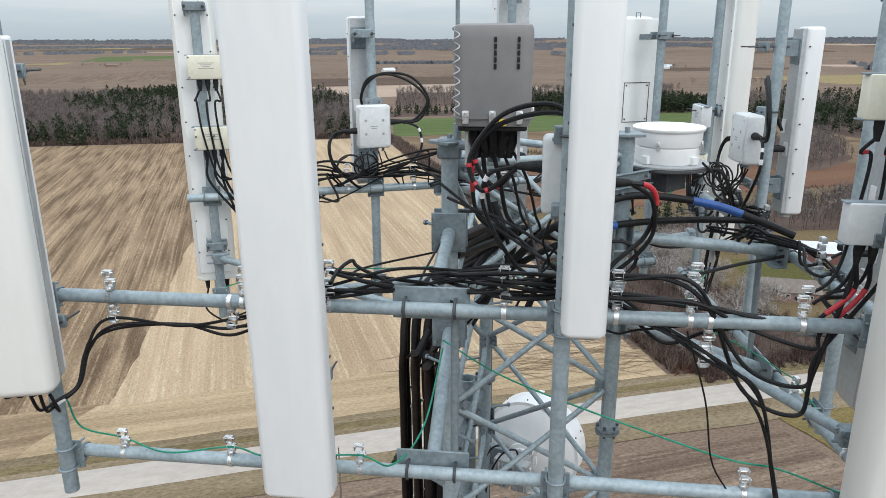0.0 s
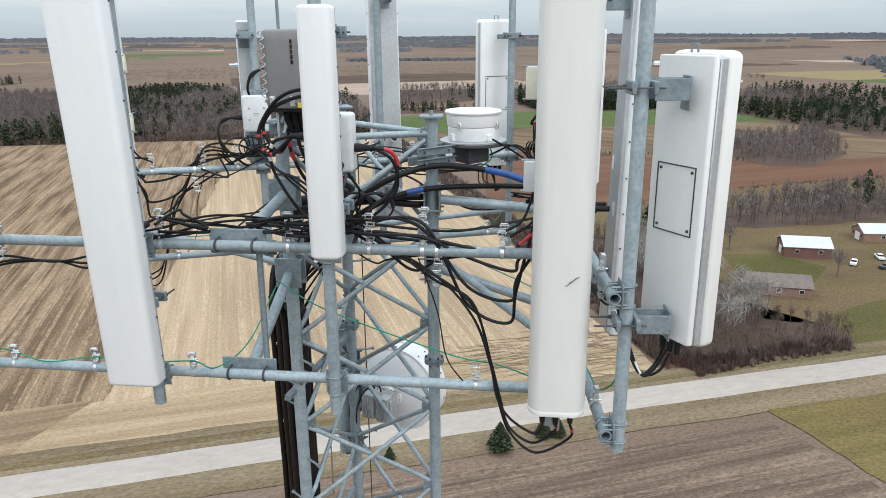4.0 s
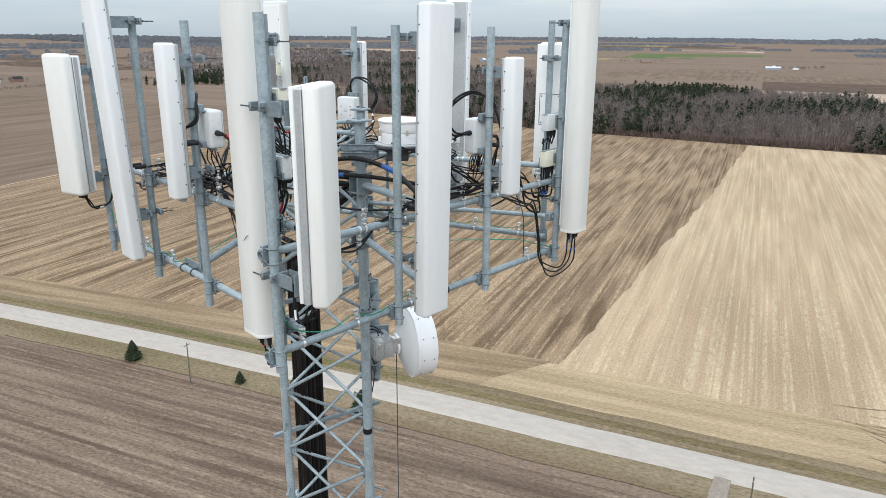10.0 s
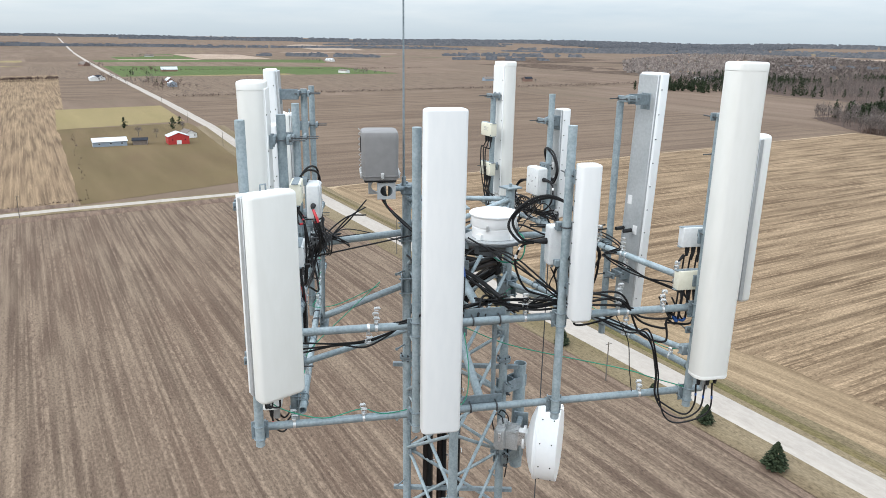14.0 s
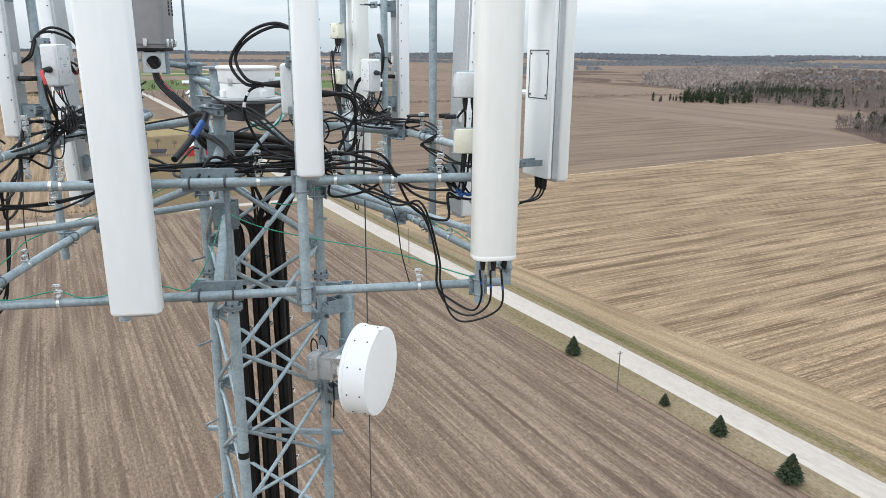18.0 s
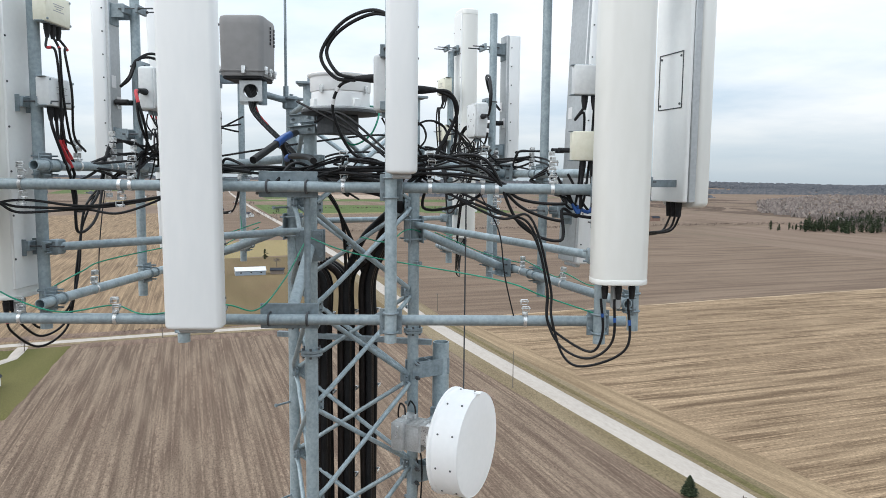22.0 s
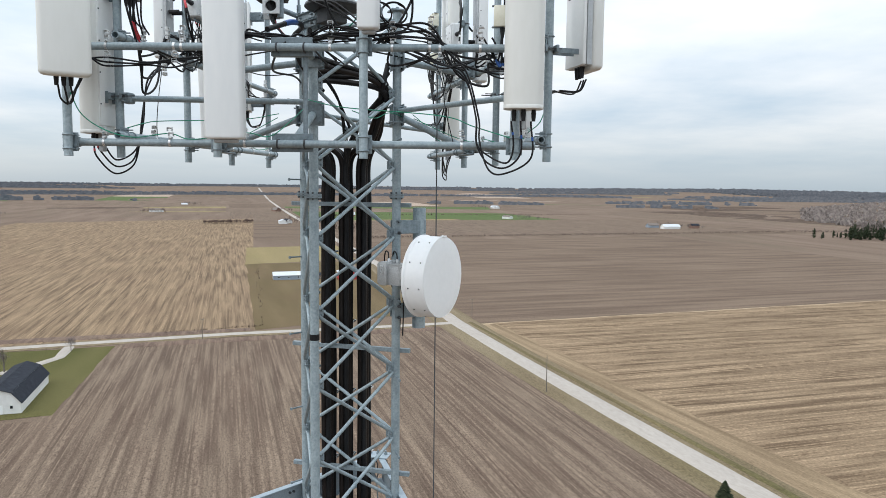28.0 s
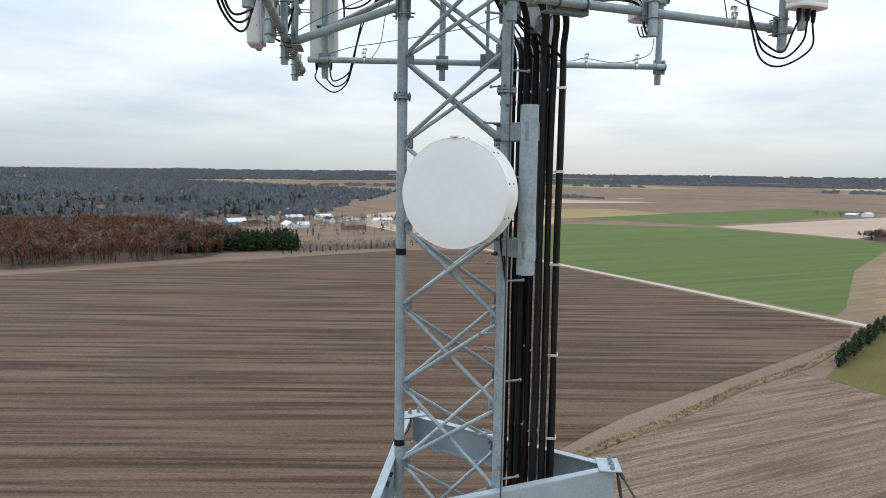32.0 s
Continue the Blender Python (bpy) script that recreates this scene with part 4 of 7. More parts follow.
def round_panel(m, z0, z1, turn=0.0):
    """A tall antenna with a many-sided round front and a capped top."""
    t = tagged(empty("panel_antenna", m), "tall round-fronted white panel antenna with a seamed top cap", "panel antenna", "round-fronted panel antennas")
    sec = outline(0.30, 0.17, 0.06, 5, 0.035)
    c = (0.03, -0.175)
    bm = B()
    shell(bm, sec, z0, z1 - 0.062, c, 0.012, 3, True, False)
    part("radome", bm, M_CREAM, t)
    bm = B()
    shell(bm, [(x * 1.012, y * 1.012) for x, y in sec], z1 - 0.060, z1, c, 0.022, 3, False, True)
    part("top_cap", bm, M_CREAM, t)
    bm = B()
    shell(bm, [(x * 1.008, y * 1.008) for x, y in sec], z0 - 0.012, z0 + 0.022, c, 0.008, 2)
    part("bottom_cap", bm, M_CREAM, t)
    bm = B()
    box(bm, (c[0], c[1] + 0.083, (z0 + z1) / 2), (0.24, 0.02, z1 - z0 - 0.1), None, 0.004)
    back = part("back_plate", bm, M_PBACK, t, "pale back plate")
    screws(back, (c[0] - 0.11, c[0] + 0.11), c[1] + 0.094, z0 + 0.1, z1 - 0.1, 9, (0, 1, 0), 0.007)
    for z in (z0 + 0.30, z0 + 1.15, z1 - 0.42):
        pipe_bracket(t, z, 0.09, 0.05)
    connectors(t, [(c[0] - 0.07, c[1]), (c[0] + 0.0, c[1] - 0.02), (c[0] + 0.08, c[1])], z0 - 0.01)
    bm = B()
    box(bm, (c[0], c[1] + 0.03, z0 - 0.085), (0.05, 0.05, 0.15), None, 0.006)
    part("tilt_motor", bm, M_BACK, t, "small grey tilt motor")
    return t


def radio_unit(m, z, side=0.0):
    """A light grey remote radio on the inner side of an upright, with boots at its flanks."""
    t = tagged(empty("radio_unit", m), "light grey remote radio box strapped to the upright pipe", "radio unit", "remote radio units")
    bm = B()
    box(bm, (0.02, 0.135, z), (0.25, 0.12, 0.32), None, 0.022, 3)
    body = part("housing", bm, M_BOX, t)
    bm = B()
    box(bm, (0.02, 0.197, z), (0.23, 0.012, 0.30), None, 0.010, 2)
    for sx in (-0.080, 0.120):
        for sz in (-0.130, 0.130):
            tube(bm, [(sx, 0.19, z + sz), (sx, 0.209, z + sz)], 0.008, 6)
    part("cover", bm, M_BOX, body)
    for dx in (-0.045, 0.085):
        for dz in (-0.05, 0.05):
            part("mark", tube(B(), [(dx, 0.20, z + dz), (dx, 0.2045, z + dz)], 0.010, 10), M_LABEL, body)
    bm = B()
    bar_marks(bm, (0.025, 0.2040, z + 0.0), 0.06, 0.03, 2, 1)
    part("print", bm, M_LABEL, body, "small grey print and symbols")
    bm = B()
    box(bm, (0, 0.055, z + 0.17), (0.13, 0.05, 0.07), None, 0.004)
    box(bm, (0.01, 0.085, z + 0.150), (0.16, 0.06, 0.012), None, 0.002)
    br = part("bracket", bm, M_GALV2, t)
    bm = B()
    box(bm, (0, 0.055, z - 0.13), (0.13, 0.05, 0.05), None, 0.004)
    part("lower_bracket", bm, M_GALV2, t)
    part("u_bolt", u_bolt(B(), (0, 0, z + 0.175), (0, 0, 1), 0.040, (0, 1, 0), 0.05), M_DARKST, br)
    for sx, dz in ((-0.13, 0.03), (0.17, -0.03)):
        bm = B()
        d = 1 if sx > 0 else -1
        tube(bm, [(0.02 + 0.10 * d, 0.135, z + dz), (0.02 + 0.15 * d, 0.135, z + dz), (0.02 + 0.23 * d, 0.135, z + dz)], [0.026, 0.024, 0.014], 10)
        part("connector_boot", bm, M_BLACKP, t)
    for k in range(4):
        bm = tube(B(), [(-0.05 + 0.045 * k, 0.135, z - 0.14), (-0.05 + 0.045 * k, 0.135, z - 0.19)], 0.011, 8)
        part("port", bm, M_GALV2, t)
    return t


def amplifier(m, z, mat=M_YELBOX, dx=0.0):
    """A small flat amplifier box on the inner side of an upright."""
    t = tagged(empty("amplifier_box", m), "small pale yellowish amplifier box with dark cables below" if mat is M_YELBOX else "small grey amplifier box with dark cables below", "amplifier box", "tower amplifiers")
    bm = B()
    box(bm, (dx, 0.085, z), (0.25, 0.085, 0.165), None, 0.010, 2)
    body = part("housing", bm, mat, t)
    for sz in (-0.0825, 0.0825):
        bm = B()
        box(bm, (dx, 0.085, z + sz), (0.28, 0.05, 0.006), None, 0.002)
        part("flange", bm, M_GALV2, body)
    for sx in (-0.115, 0.115):
        for sz in (-0.068, 0.068):
            part("screw", tube(B(), [(dx + sx, 0.125, z + sz), (dx + sx, 0.132, z + sz)], 0.007, 6), M_GALV2, body)
    part("print", bar_marks(B(), (dx, 0.1278, z + 0.01), 0.12, 0.05, 4, 1), M_LABEL, body)
    bm = B()
    box(bm, (0, 0.045, z), (0.10, 0.03, 0.10), None, 0.003)
    part("clamp", bm, M_GALV2, t)
    for k in range(3):
        bm = B()
        x = dx - 0.055 + 0.055 * k
        tube(bm, [(x, 0.085, z - 0.080), (x, 0.085, z - 0.115), (x, 0.085, z - 0.165)], [0.019, 0.019, 0.011], 8)
        part("connector_boot", bm, M_BLACKP, t)
    return t


Z_PANELS = {"A": ((0.51, 1.95), (0.06, 2.50), (0.83, 2.08), (0.01, 2.52)),
            "B": ((0.38, 1.86), (-0.07, 2.38), (0.76, 1.97), (0.19, 2.69)),
            "C": ((0.57, 2.08), (0.08, 2.53), (0.80, 2.07), (0.09, 2.55))}
for key, (m, ups, leg) in SECTORS.items():
    zs = Z_PANELS[key]
    at = [m @ Matrix.Translation((u, 0, 0)) for u in ups]
    if key == "C":
        wide_panel(at[0], *zs[0], 0.36, 0.0, (0.06, -0.325))
    else:
        wide_panel(at[0], *zs[0], 0.36, 17.0 if key == "A" else 31.0, (0.06 if key == "A" else 0.15, -0.285))
    shift, lean = {"A": (0.02, 2.0), "B": (0.145, 1.2), "C": (-0.10, 2.0)}[key]
    tall_panel(at[1] @ Matrix.Translation((shift, 0, 0)), *zs[1], 0.30, lean)
    tall_panel(at[2] @ Matrix.Translation((0.065, 0.03, 0)), *zs[2], 0.168, 0, "panel_antenna", "short narrow white panel antenna with side screws", 7)
    ROUND = round_panel(at[3] @ Matrix.Translation((0.02 if key == "B" else 0.0, 0, 0)), *zs[3])
    if key == "A":
        for k in range(3):
            bm = B()
            tube(bm, [(0.045 + 0.018 * k, -0.2925, 0.735 + 0.014 * k), (0.062 + 0.018 * k, -0.2905, 0.745 + 0.016 * k), (0.075 + 0.02 * k, -0.288, 0.765 + 0.012 * k)], [0.0012, 0.0022, 0.0012], 5)
            part("scuff", bm, M_DARKST, ROUND, "small black scuff mark")
    radio_unit(at[2], 1.27 if key != "A" else 1.38)
    hi, lo = {"A": (1.70, 1.22), "B": (1.30, 0.93), "C": (1.72, 1.22)}[key]
    amplifier(at[3], hi, M_BOX if key == "B" else M_YELBOX, -0.05)
    amplifier(at[3], lo, M_YELBOX if key != "A" else M_BOX, -0.05)


# ---- dish, fan can, equipment shroud, whip ----
def dish():
    ang = radians(61)
    axis = Vector((math.cos(ang), math.sin(ang), 0))
    front = V(0.0, 0.89, -1.32)
    m = Matrix.Translation(front) @ Matrix.Rotation(ang, 4, "Z")
    t = tagged(empty("microwave_dish", m), "white drum-shaped microwave dish with a flat radome", "dish antenna")
    R, n = 0.405, 56

    def rings(bm, prof, close=(False, False)):
        rs = [[bm.verts.new((x, r * math.cos(2 * math.pi * k / n), r * math.sin(2 * math.pi * k / n))) for k in range(n)] for x, r in prof]
        for a, b in zip(rs, rs[1:]):
            for k in range(n):
                bm.faces.new((a[k], b[k], b[(k + 1) % n], a[(k + 1) % n]))
        if close[0]:
            bm.faces.new(rs[0])
        if close[1]:
            bm.faces.new(rs[-1][::-1])
        bmesh.ops.recalc_face_normals(bm, faces=bm.faces)
        return bm

    part("radome", rings(B(), [(0.004, R - 0.01), (0.014, R - 0.06), (0.020, R * 0.6), (0.022, 0.02)], (False, True)), M_WDISH, t, "flat white radome cover")
    part("shroud", rings(B(), [(0.003, R - 0.012), (0.005, R - 0.004), (-0.005, R), (-0.20, R), (-0.215, R + 0.012), (-0.235, R + 0.012), (-0.235, R - 0.02)]), M_WDISH, t)
    part("reflector_back", rings(B(), [(-0.232, R - 0.01), (-0.27, R * 0.86), (-0.31, R * 0.6), (-0.335, R * 0.3), (-0.34, 0.10)], (False, True)), M_WDISH, t)
    for k in range(10):
        a = 2 * math.pi * (k + 0.3) / 10
        for x in (-0.045, -0.165):
            bm = B()
            c = Vector((x, math.cos(a), math.sin(a)))
            tube(bm, [(x, (R - 0.004) * math.cos(a), (R - 0.004) * math.sin(a)), (x, (R + 0.005) * math.cos(a), (R + 0.005) * math.sin(a))], 0.008, 6)
            part("screw", bm, M_DARKST, t)
    bm = B()
    box(bm, (0.004, 0.0, R + 0.004), (0.05, 0.05, 0.014), None, 0.004)
    part("rim_latch", bm, M_WDISH, t)
    bm = B()
    tube(bm, [(-0.33, 0, 0), (-0.44, 0, 0)], 0.095, 24)
    tube(bm, [(-0.36, 0, 0), (-0.385, 0, 0)], 0.125, 24)
    part("hub", bm, M_WDISH, t)
    bm = B()
    box(bm, (-0.505, -0.02, 0.0), (0.13, 0.20, 0.20), None, 0.02, 2)
    tube(bm, [(-0.43, 0, 0), (-0.46, 0, 0)], 0.11, 20)
    radio = part("radio", bm, M_RADIO, t, "silver grey finned microwave radio")
    for k in range(8):
        bm = B()
        box(bm, (-0.505, -0.02 + 0.027 * (k - 3.5), 0.0), (0.15, 0.006, 0.215), None, 0.002)
        part("cooling_fin", bm, M_RADIO, radio)
    for s in (-1, 1):
        bm = B()
        box(bm, (-0.62, -0.02 + 0.075 * s, 0.01), (0.10, 0.13, 0.24), None, 0.014, 2)
        for k in range(4):
            box(bm, (-0.675, -0.02 + 0.075 * s + 0.03 * (k - 1.5), 0.01), (0.02, 0.007, 0.20), None, 0.002)
        unit = part("outdoor_unit", bm, M_RADIO, t, "ribbed die-cast outdoor unit")
        part("latch", box(B(), (-0.62, -0.02 + 0.146 * s, 0.05), (0.03, 0.012, 0.10), None, 0.003), M_STAINLESS, unit)
    bm = B()
    box(bm, (-0.50, 0.20, -0.08), (0.22, 0.05, 0.05), None, 0.005)
    box(bm, (-0.46, 0.16, 0.02), (0.06, 0.20, 0.16), None, 0.006)
    box(bm, (-0.46, 0.28, 0.02), (0.16, 0.03, 0.24), None, 0.004)
    part("pan_bracket", bm, M_GALV2, t)
    for x, y, z in ((-0.56, 0.04, 0.115), (-0.60, -0.06, 0.13)):
        part("connector", tube(B(), [(x, y, z - 0.02), (x, y, z + 0.015), (x, y, z + 0.03)], [0.014, 0.014, 0.010], 10), M_STAINLESS, t)
    bm = B()
    box(bm, (-0.40, -0.11, 0.04), (0.10, 0.012, 0.16), None, 0.003)
    part("side_bracket", bm, M_STAINLESS, t)
    for k in range(2):
        x, y = ((-0.56, 0.04), (-0.60, -0.06))[k]
        pts = [(x, y, 0.14), (x - 0.02, y + 0.02, 0.20 + 0.02 * k), (x - 0.10, y + 0.09, 0.21), (x - 0.15, y + 0.16, 0.06), (x - 0.10, y + 0.22, -0.16), (x - 0.02, 0.20, -0.34), (x - 0.05, 0.24, -0.70)]
        part("jumper", tube(B(), spline(pts, 6), 0.007, 7), M_BLACK, t, "black jumper cable")
    # mast beside the tower leg that carries the dish
    mx, my = -0.62, 0.64
    lx, ly = LEGS[1]
    mast = tagged(empty("dish_mast", Matrix.Translation(V(mx, my, -1.95))), "short galvanised pipe mast clamped beside the tower leg", "mast")
    part("pipe", ring_tube(B(), (0, 0, 0), (0, 0, 1.30), 0.070, 0.062, 20), M_GALV, mast)
    for z in (0.20, 1.10):
        bm = B()
        d = Vector((lx - mx, ly - my, 0))
        dn = d.normalized()
        side = Vector((-dn.y, dn.x, 0))
        rot = Matrix.Rotation(math.atan2(dn.y, dn.x), 3, "Z")
        for s in (-1, 1):
            box(bm, d * 0.5 + side * 0.062 * s + Vector((0, 0, z)), (d.length + 0.08, 0.008, 0.14), rot, 0.003)
        box(bm, d * 0.5 + Vector((0, 0, z)), (0.012, 0.13, 0.14), rot, 0.003)
        box(bm, d * -0.16 + Vector((0, 0, z)), (0.012, 0.13, 0.14), rot, 0.003)
        br = part("clamp_bracket", bm, M_GALV2, mast)
        for sz in (-0.06, 0.06):
            bm = B()
            c = d + Vector((0, 0, z + sz))
            tube(bm, [c - side * 0.10, c + side * 0.12], 0.009, 6)
            tube(bm, [c + side * 0.07, c + side * 0.09], 0.018, 6)
            part("bolt", bm, M_DARKST, br)
        part("u_bolt", u_bolt(B(), (0, 0, z - 0.06), (0, 0, 1), 0.060, tuple(dn), 0.05, 0.007), M_GALV2, br)
        part("u_bolt", u_bolt(B(), (0, 0, z + 0.06), (0, 0, 1), 0.060, tuple(dn), 0.05, 0.007), M_GALV2, br)


dish()


def fan_can():
    c = V(0.56, -0.11, 1.135)
    t = tagged(empty("round_antenna", Matrix.Translation(c)), "white two-step round can on a dark plate", "antenna")

    def lathe(bm, prof, n=40):
        rs = [[bm.verts.new((r * math.cos(2 * math.pi * k / n), r * math.sin(2 * math.pi * k / n), z)) for k in range(n)] for r, z in prof]
        for a, b in zip(rs, rs[1:]):
            for k in range(n):
                bm.faces.new((a[k], a[(k + 1) % n], b[(k + 1) % n], b[k]))
        bm.faces.new(rs[0][::-1]), bm.faces.new(rs[-1])
        bmesh.ops.recalc_face_normals(bm, faces=bm.faces)
        return bm

    part("base_can", lathe(B(), [(0.185, 0.05), (0.190, 0.058), (0.190, 0.142), (0.185, 0.148)]), M_WDISH, t)
    part("upper_can", lathe(B(), [(0.180, 0.149), (0.192, 0.151), (0.196, 0.158), (0.200, 0.236), (0.210, 0.242), (0.214, 0.248), (0.214, 0.258), (0.206, 0.264), (0.196, 0.2645), (0.188, 0.259), (0.06, 0.261)]), M_WDISH, t)
    for k in range(4):
        a = radians(35 + 90 * k)
        bm = B()
        box(bm, (0.197 * math.cos(a), 0.197 * math.sin(a), 0.075), (0.03, 0.05, 0.05), Matrix.Rotation(a, 3, "Z"), 0.004)
        part("foot", bm, M_PBACK, t)
        bm = B()
        box(bm, (0.203 * math.cos(a + 0.4), 0.203 * math.sin(a + 0.4), 0.160), (0.014, 0.026, 0.05), Matrix.Rotation(a + 0.4, 3, "Z"), 0.003)
        part("latch", bm, M_STAINLESS, t)
    part("base_plate", lathe(B(), [(0.20, 0.008), (0.250, 0.010), (0.258, 0.016), (0.258, 0.026), (0.25, 0.030)]), M_DARKST, t, "dark round base plate")
    part("pale_plate", lathe(B(), [(0.245, 0.0305), (0.25, 0.034), (0.25, 0.044), (0.24, 0.049)]), M_BACK, t)
    bm = B()
    box(bm, (-0.02, -0.02, -0.055), (0.20, 0.20, 0.124), Matrix.Rotation(0.66, 3, "Z"), 0.006)
    part("under_box", bm, M_DARKST, t)
    lx, ly = LEGS[0][0] - 0.56, LEGS[0][1] + 0.11
    d = Vector((lx, ly, 0))
    dn = d.normalized()
    rot = Matrix.Rotation(math.atan2(dn.y, dn.x), 3, "Z")
    side = Vector((-dn.y, dn.x, 0))
    for z in (0.005, -0.075):
        for s in (-1, 1):
            bm = B()
            box(bm, d + dn * 0.0 + side * 0.058 * s + Vector((0, 0, z)), (0.34, 0.012, 0.06), rot, 0.003)
            box(bm, d + side * 0.070 * s + Vector((0, 0, z + 0.028)), (0.34, 0.03, 0.006), rot, 0.002)
            for k in (-0.11, 0.11):
                tube(bm, [d + dn * k + side * 0.05 * s + Vector((0, 0, z)), d + dn * k + side * 0.088 * s + Vector((0, 0, z))], 0.010, 6)
            part("leg_channel", bm, M_GALV2, t, "slotted channel clamped on the tower leg")


fan_can()


def shroud():
    c = V(-0.56, -0.93, 1.515)
    m = Matrix.Translation(c) @ Matrix.Rotation(radians(-6), 4, "Z") @ Matrix.Diagonal((0.96, 0.96, 0.87, 1))
    t = tagged(empty("equipment_shroud", m), "warm grey plastic equipment shroud with dark slots and latches", "equipment box")
    rings = []
    for z, k in ((0.0, 0.93), (0.02, 0.95), (0.055, 0.965), (0.45, 0.995), (0.50, 0.985), (0.52, 0.95), (0.53, 0.86)):
        rings.append([Vector((x * k, y * k, z)) for x, y in outline(0.385, 0.37, 0.05, 4)])
    body = part("cover", loft(B(), rings), M_GREYBOX, t)
    part("lid_rim", loft(B(), [[Vector((x, y, z)) for x, y in outline(0.39, 0.375, 0.05, 4)] for z in (0.040, 0.052)]), M_GREYBOX, body)
    for y, sx in ((-0.186, 1), (0.186, -1)):
        for x in (0.01, 0.12):
            for k in range(5):
                bm = B()
                box(bm, (x * sx, y, 0.45 - 0.034 * k), (0.013, 0.012, 0.026), None, 0.002)
                part("slot", bm, M_BLACKP, body)
        for x in (-0.13, 0.0, 0.13):
            bm = B()
            box(bm, (x, y, 0.05), (0.032, 0.020, 0.07), None, 0.004)
            box(bm, (x, y * 1.06, 0.065), (0.022, 0.010, 0.03), None, 0.003)
            part("latch", bm, M_STAINLESS, body)
    for x in (0.194, -0.194):
        bm = B()
        box(bm, (x, 0.02, 0.05), (0.020, 0.032, 0.07), None, 0.004)
        part("latch", bm, M_STAINLESS, body)
    bm = B()
    box(bm, (0.05, -0.189, 0.024), (0.035, 0.003, 0.035))
    part("warning_label", bm, M_YLABEL, body, "small yellow warning label")
    bm = B()
    box(bm, (0, 0, -0.012), (0.34, 0.32, 0.03), None, 0.01)
    part("base_tray", bm, M_BLACKP, t)
    # two bored side plates under the box
    for x, y in ((-0.13, -0.02), (0.13, 0.06)):
        bm = B()
        n, r = 24, 0.062
        outer, inner = [], []
        for k in range(n):
            a = 2 * math.pi * k / n
            ca, sa = math.cos(a), math.sin(a)
            s = 0.092 / max(abs(ca), abs(sa))
            outer.append((ca * s, sa * s))
            inner.append((ca * r, sa * r))
        vs = [[bm.verts.new((x + dx, y + p[0], -0.13 + p[1])) for p in ring] for ring in (outer, inner) for dx in (-0.008, 0.008)]
        o0, o1, i0, i1 = vs
        for k in range(n):
            j = (k + 1) % n
            bm.faces.new((o0[k], o0[j], i0[j], i0[k]))
            bm.faces.new((o1[k], i1[k], i1[j], o1[j]))
            bm.faces.new((i0[k], i0[j], i1[j], i1[k]))
            bm.faces.new((o0[k], o1[k], o1[j], o0[j]))
        bmesh.ops.recalc_face_normals(bm, faces=bm.faces)
        part("bored_plate", bm, M_BACK, t, "pale plate with a round hole")
    for k in range(5):
        bm = B()
        x = -0.10 + 0.05 * k
        tube(bm, [(x, 0.0, -0.02), (x, 0.01, -0.10), (x * 0.8, 0.05, -0.20)], [0.026, 0.026, 0.02], 10)
        part("cable_gland", bm, M_BLACKP, t)
    inv = m.inverted()
    lp = inv @ V(LEGS[2][0], LEGS[2][1], 1.40)
    bm = B()
    tube(bm, [(0, 0.12, -0.14), (lp.x, lp.y, lp.z - 0.05)], 0.030, 10)
    tube(bm, [(0, 0.12, -0.03), (0, 0.12, -0.24)], 0.036, 12)
    box(bm, (lp.x, lp.y, lp.z - 0.06), (0.13, 0.13, 0.12), None, 0.01)
    part("arm", bm, M_GALV2, t)
    # curly cable up the side
    bm = B()
    pts = []
    for k in range(90):
        a = k * 0.55
        pts.append((-0.175 + 0.016 * math.cos(a), -0.19 + 0.012 * math.sin(a), 0.06 + 0.46 * k / 89))
    tube(bm, pts, 0.004, 5)
    part("coiled_wire", bm, M_BACK, t, "coiled grey wire")


shroud()
whip = tagged(empty("lightning_rod", Matrix.Translation(V(-0.73, -0.66, 1.38))), "thin tall grey whip rod on the tower leg", "rod")
part("rod", tube(B(), [(0, 0, 0), (0, 0, 1.5), (0.01, 0, 5.0)], [0.012, 0.009, 0.006], 8), M_GALV2, whip)
part("socket", tube(B(), [(0, 0, -0.08), (0, 0, 0.10)], 0.022, 10), M_GALV2, whip)

# thin safety cable down the tower
climb = tagged(empty("safety_cable", Matrix.Translation(V(-0.42, 0.82, 0.9))), "thin dark vertical safety cable beside the tower", "cable")
part("wire", tube(B(), [(0, 0, 0), (0.0, 0.0, -12)], 0.006, 6), M_DARKST, climb)


# ---- cables ----
CAB = "black jacketed antenna cable tied along the mount"


def cable(pts, r=0.009, mat=M_BLACK, label=CAB, group="antenna cables", bands=(), per=7, n=7, name="cable"):
    """One cable through places in the world; bands are (from, to, material) shares of its length that are wrapped with tape."""
    path = spline(pts, per + 3)
    o = path[0].copy()
    t = part(name, tube(B(), [p - o for p in path], r, n), mat)
    t.matrix_world = Matrix.Translation(o)
    tagged(t, label, "cable", group)
    for a, b, bm_mat in bands:
        i, j = int(a * (len(path) - 1)), max(int(a * (len(path) - 1)) + 1, int(b * (len(path) - 1)))
        seg = [p - o for p in path[i:j + 1]]
        if len(seg) > 1:
            part("tape", tube(B(), seg, r * 1.07 + 0.0008, 14), bm_mat, t)
    return t


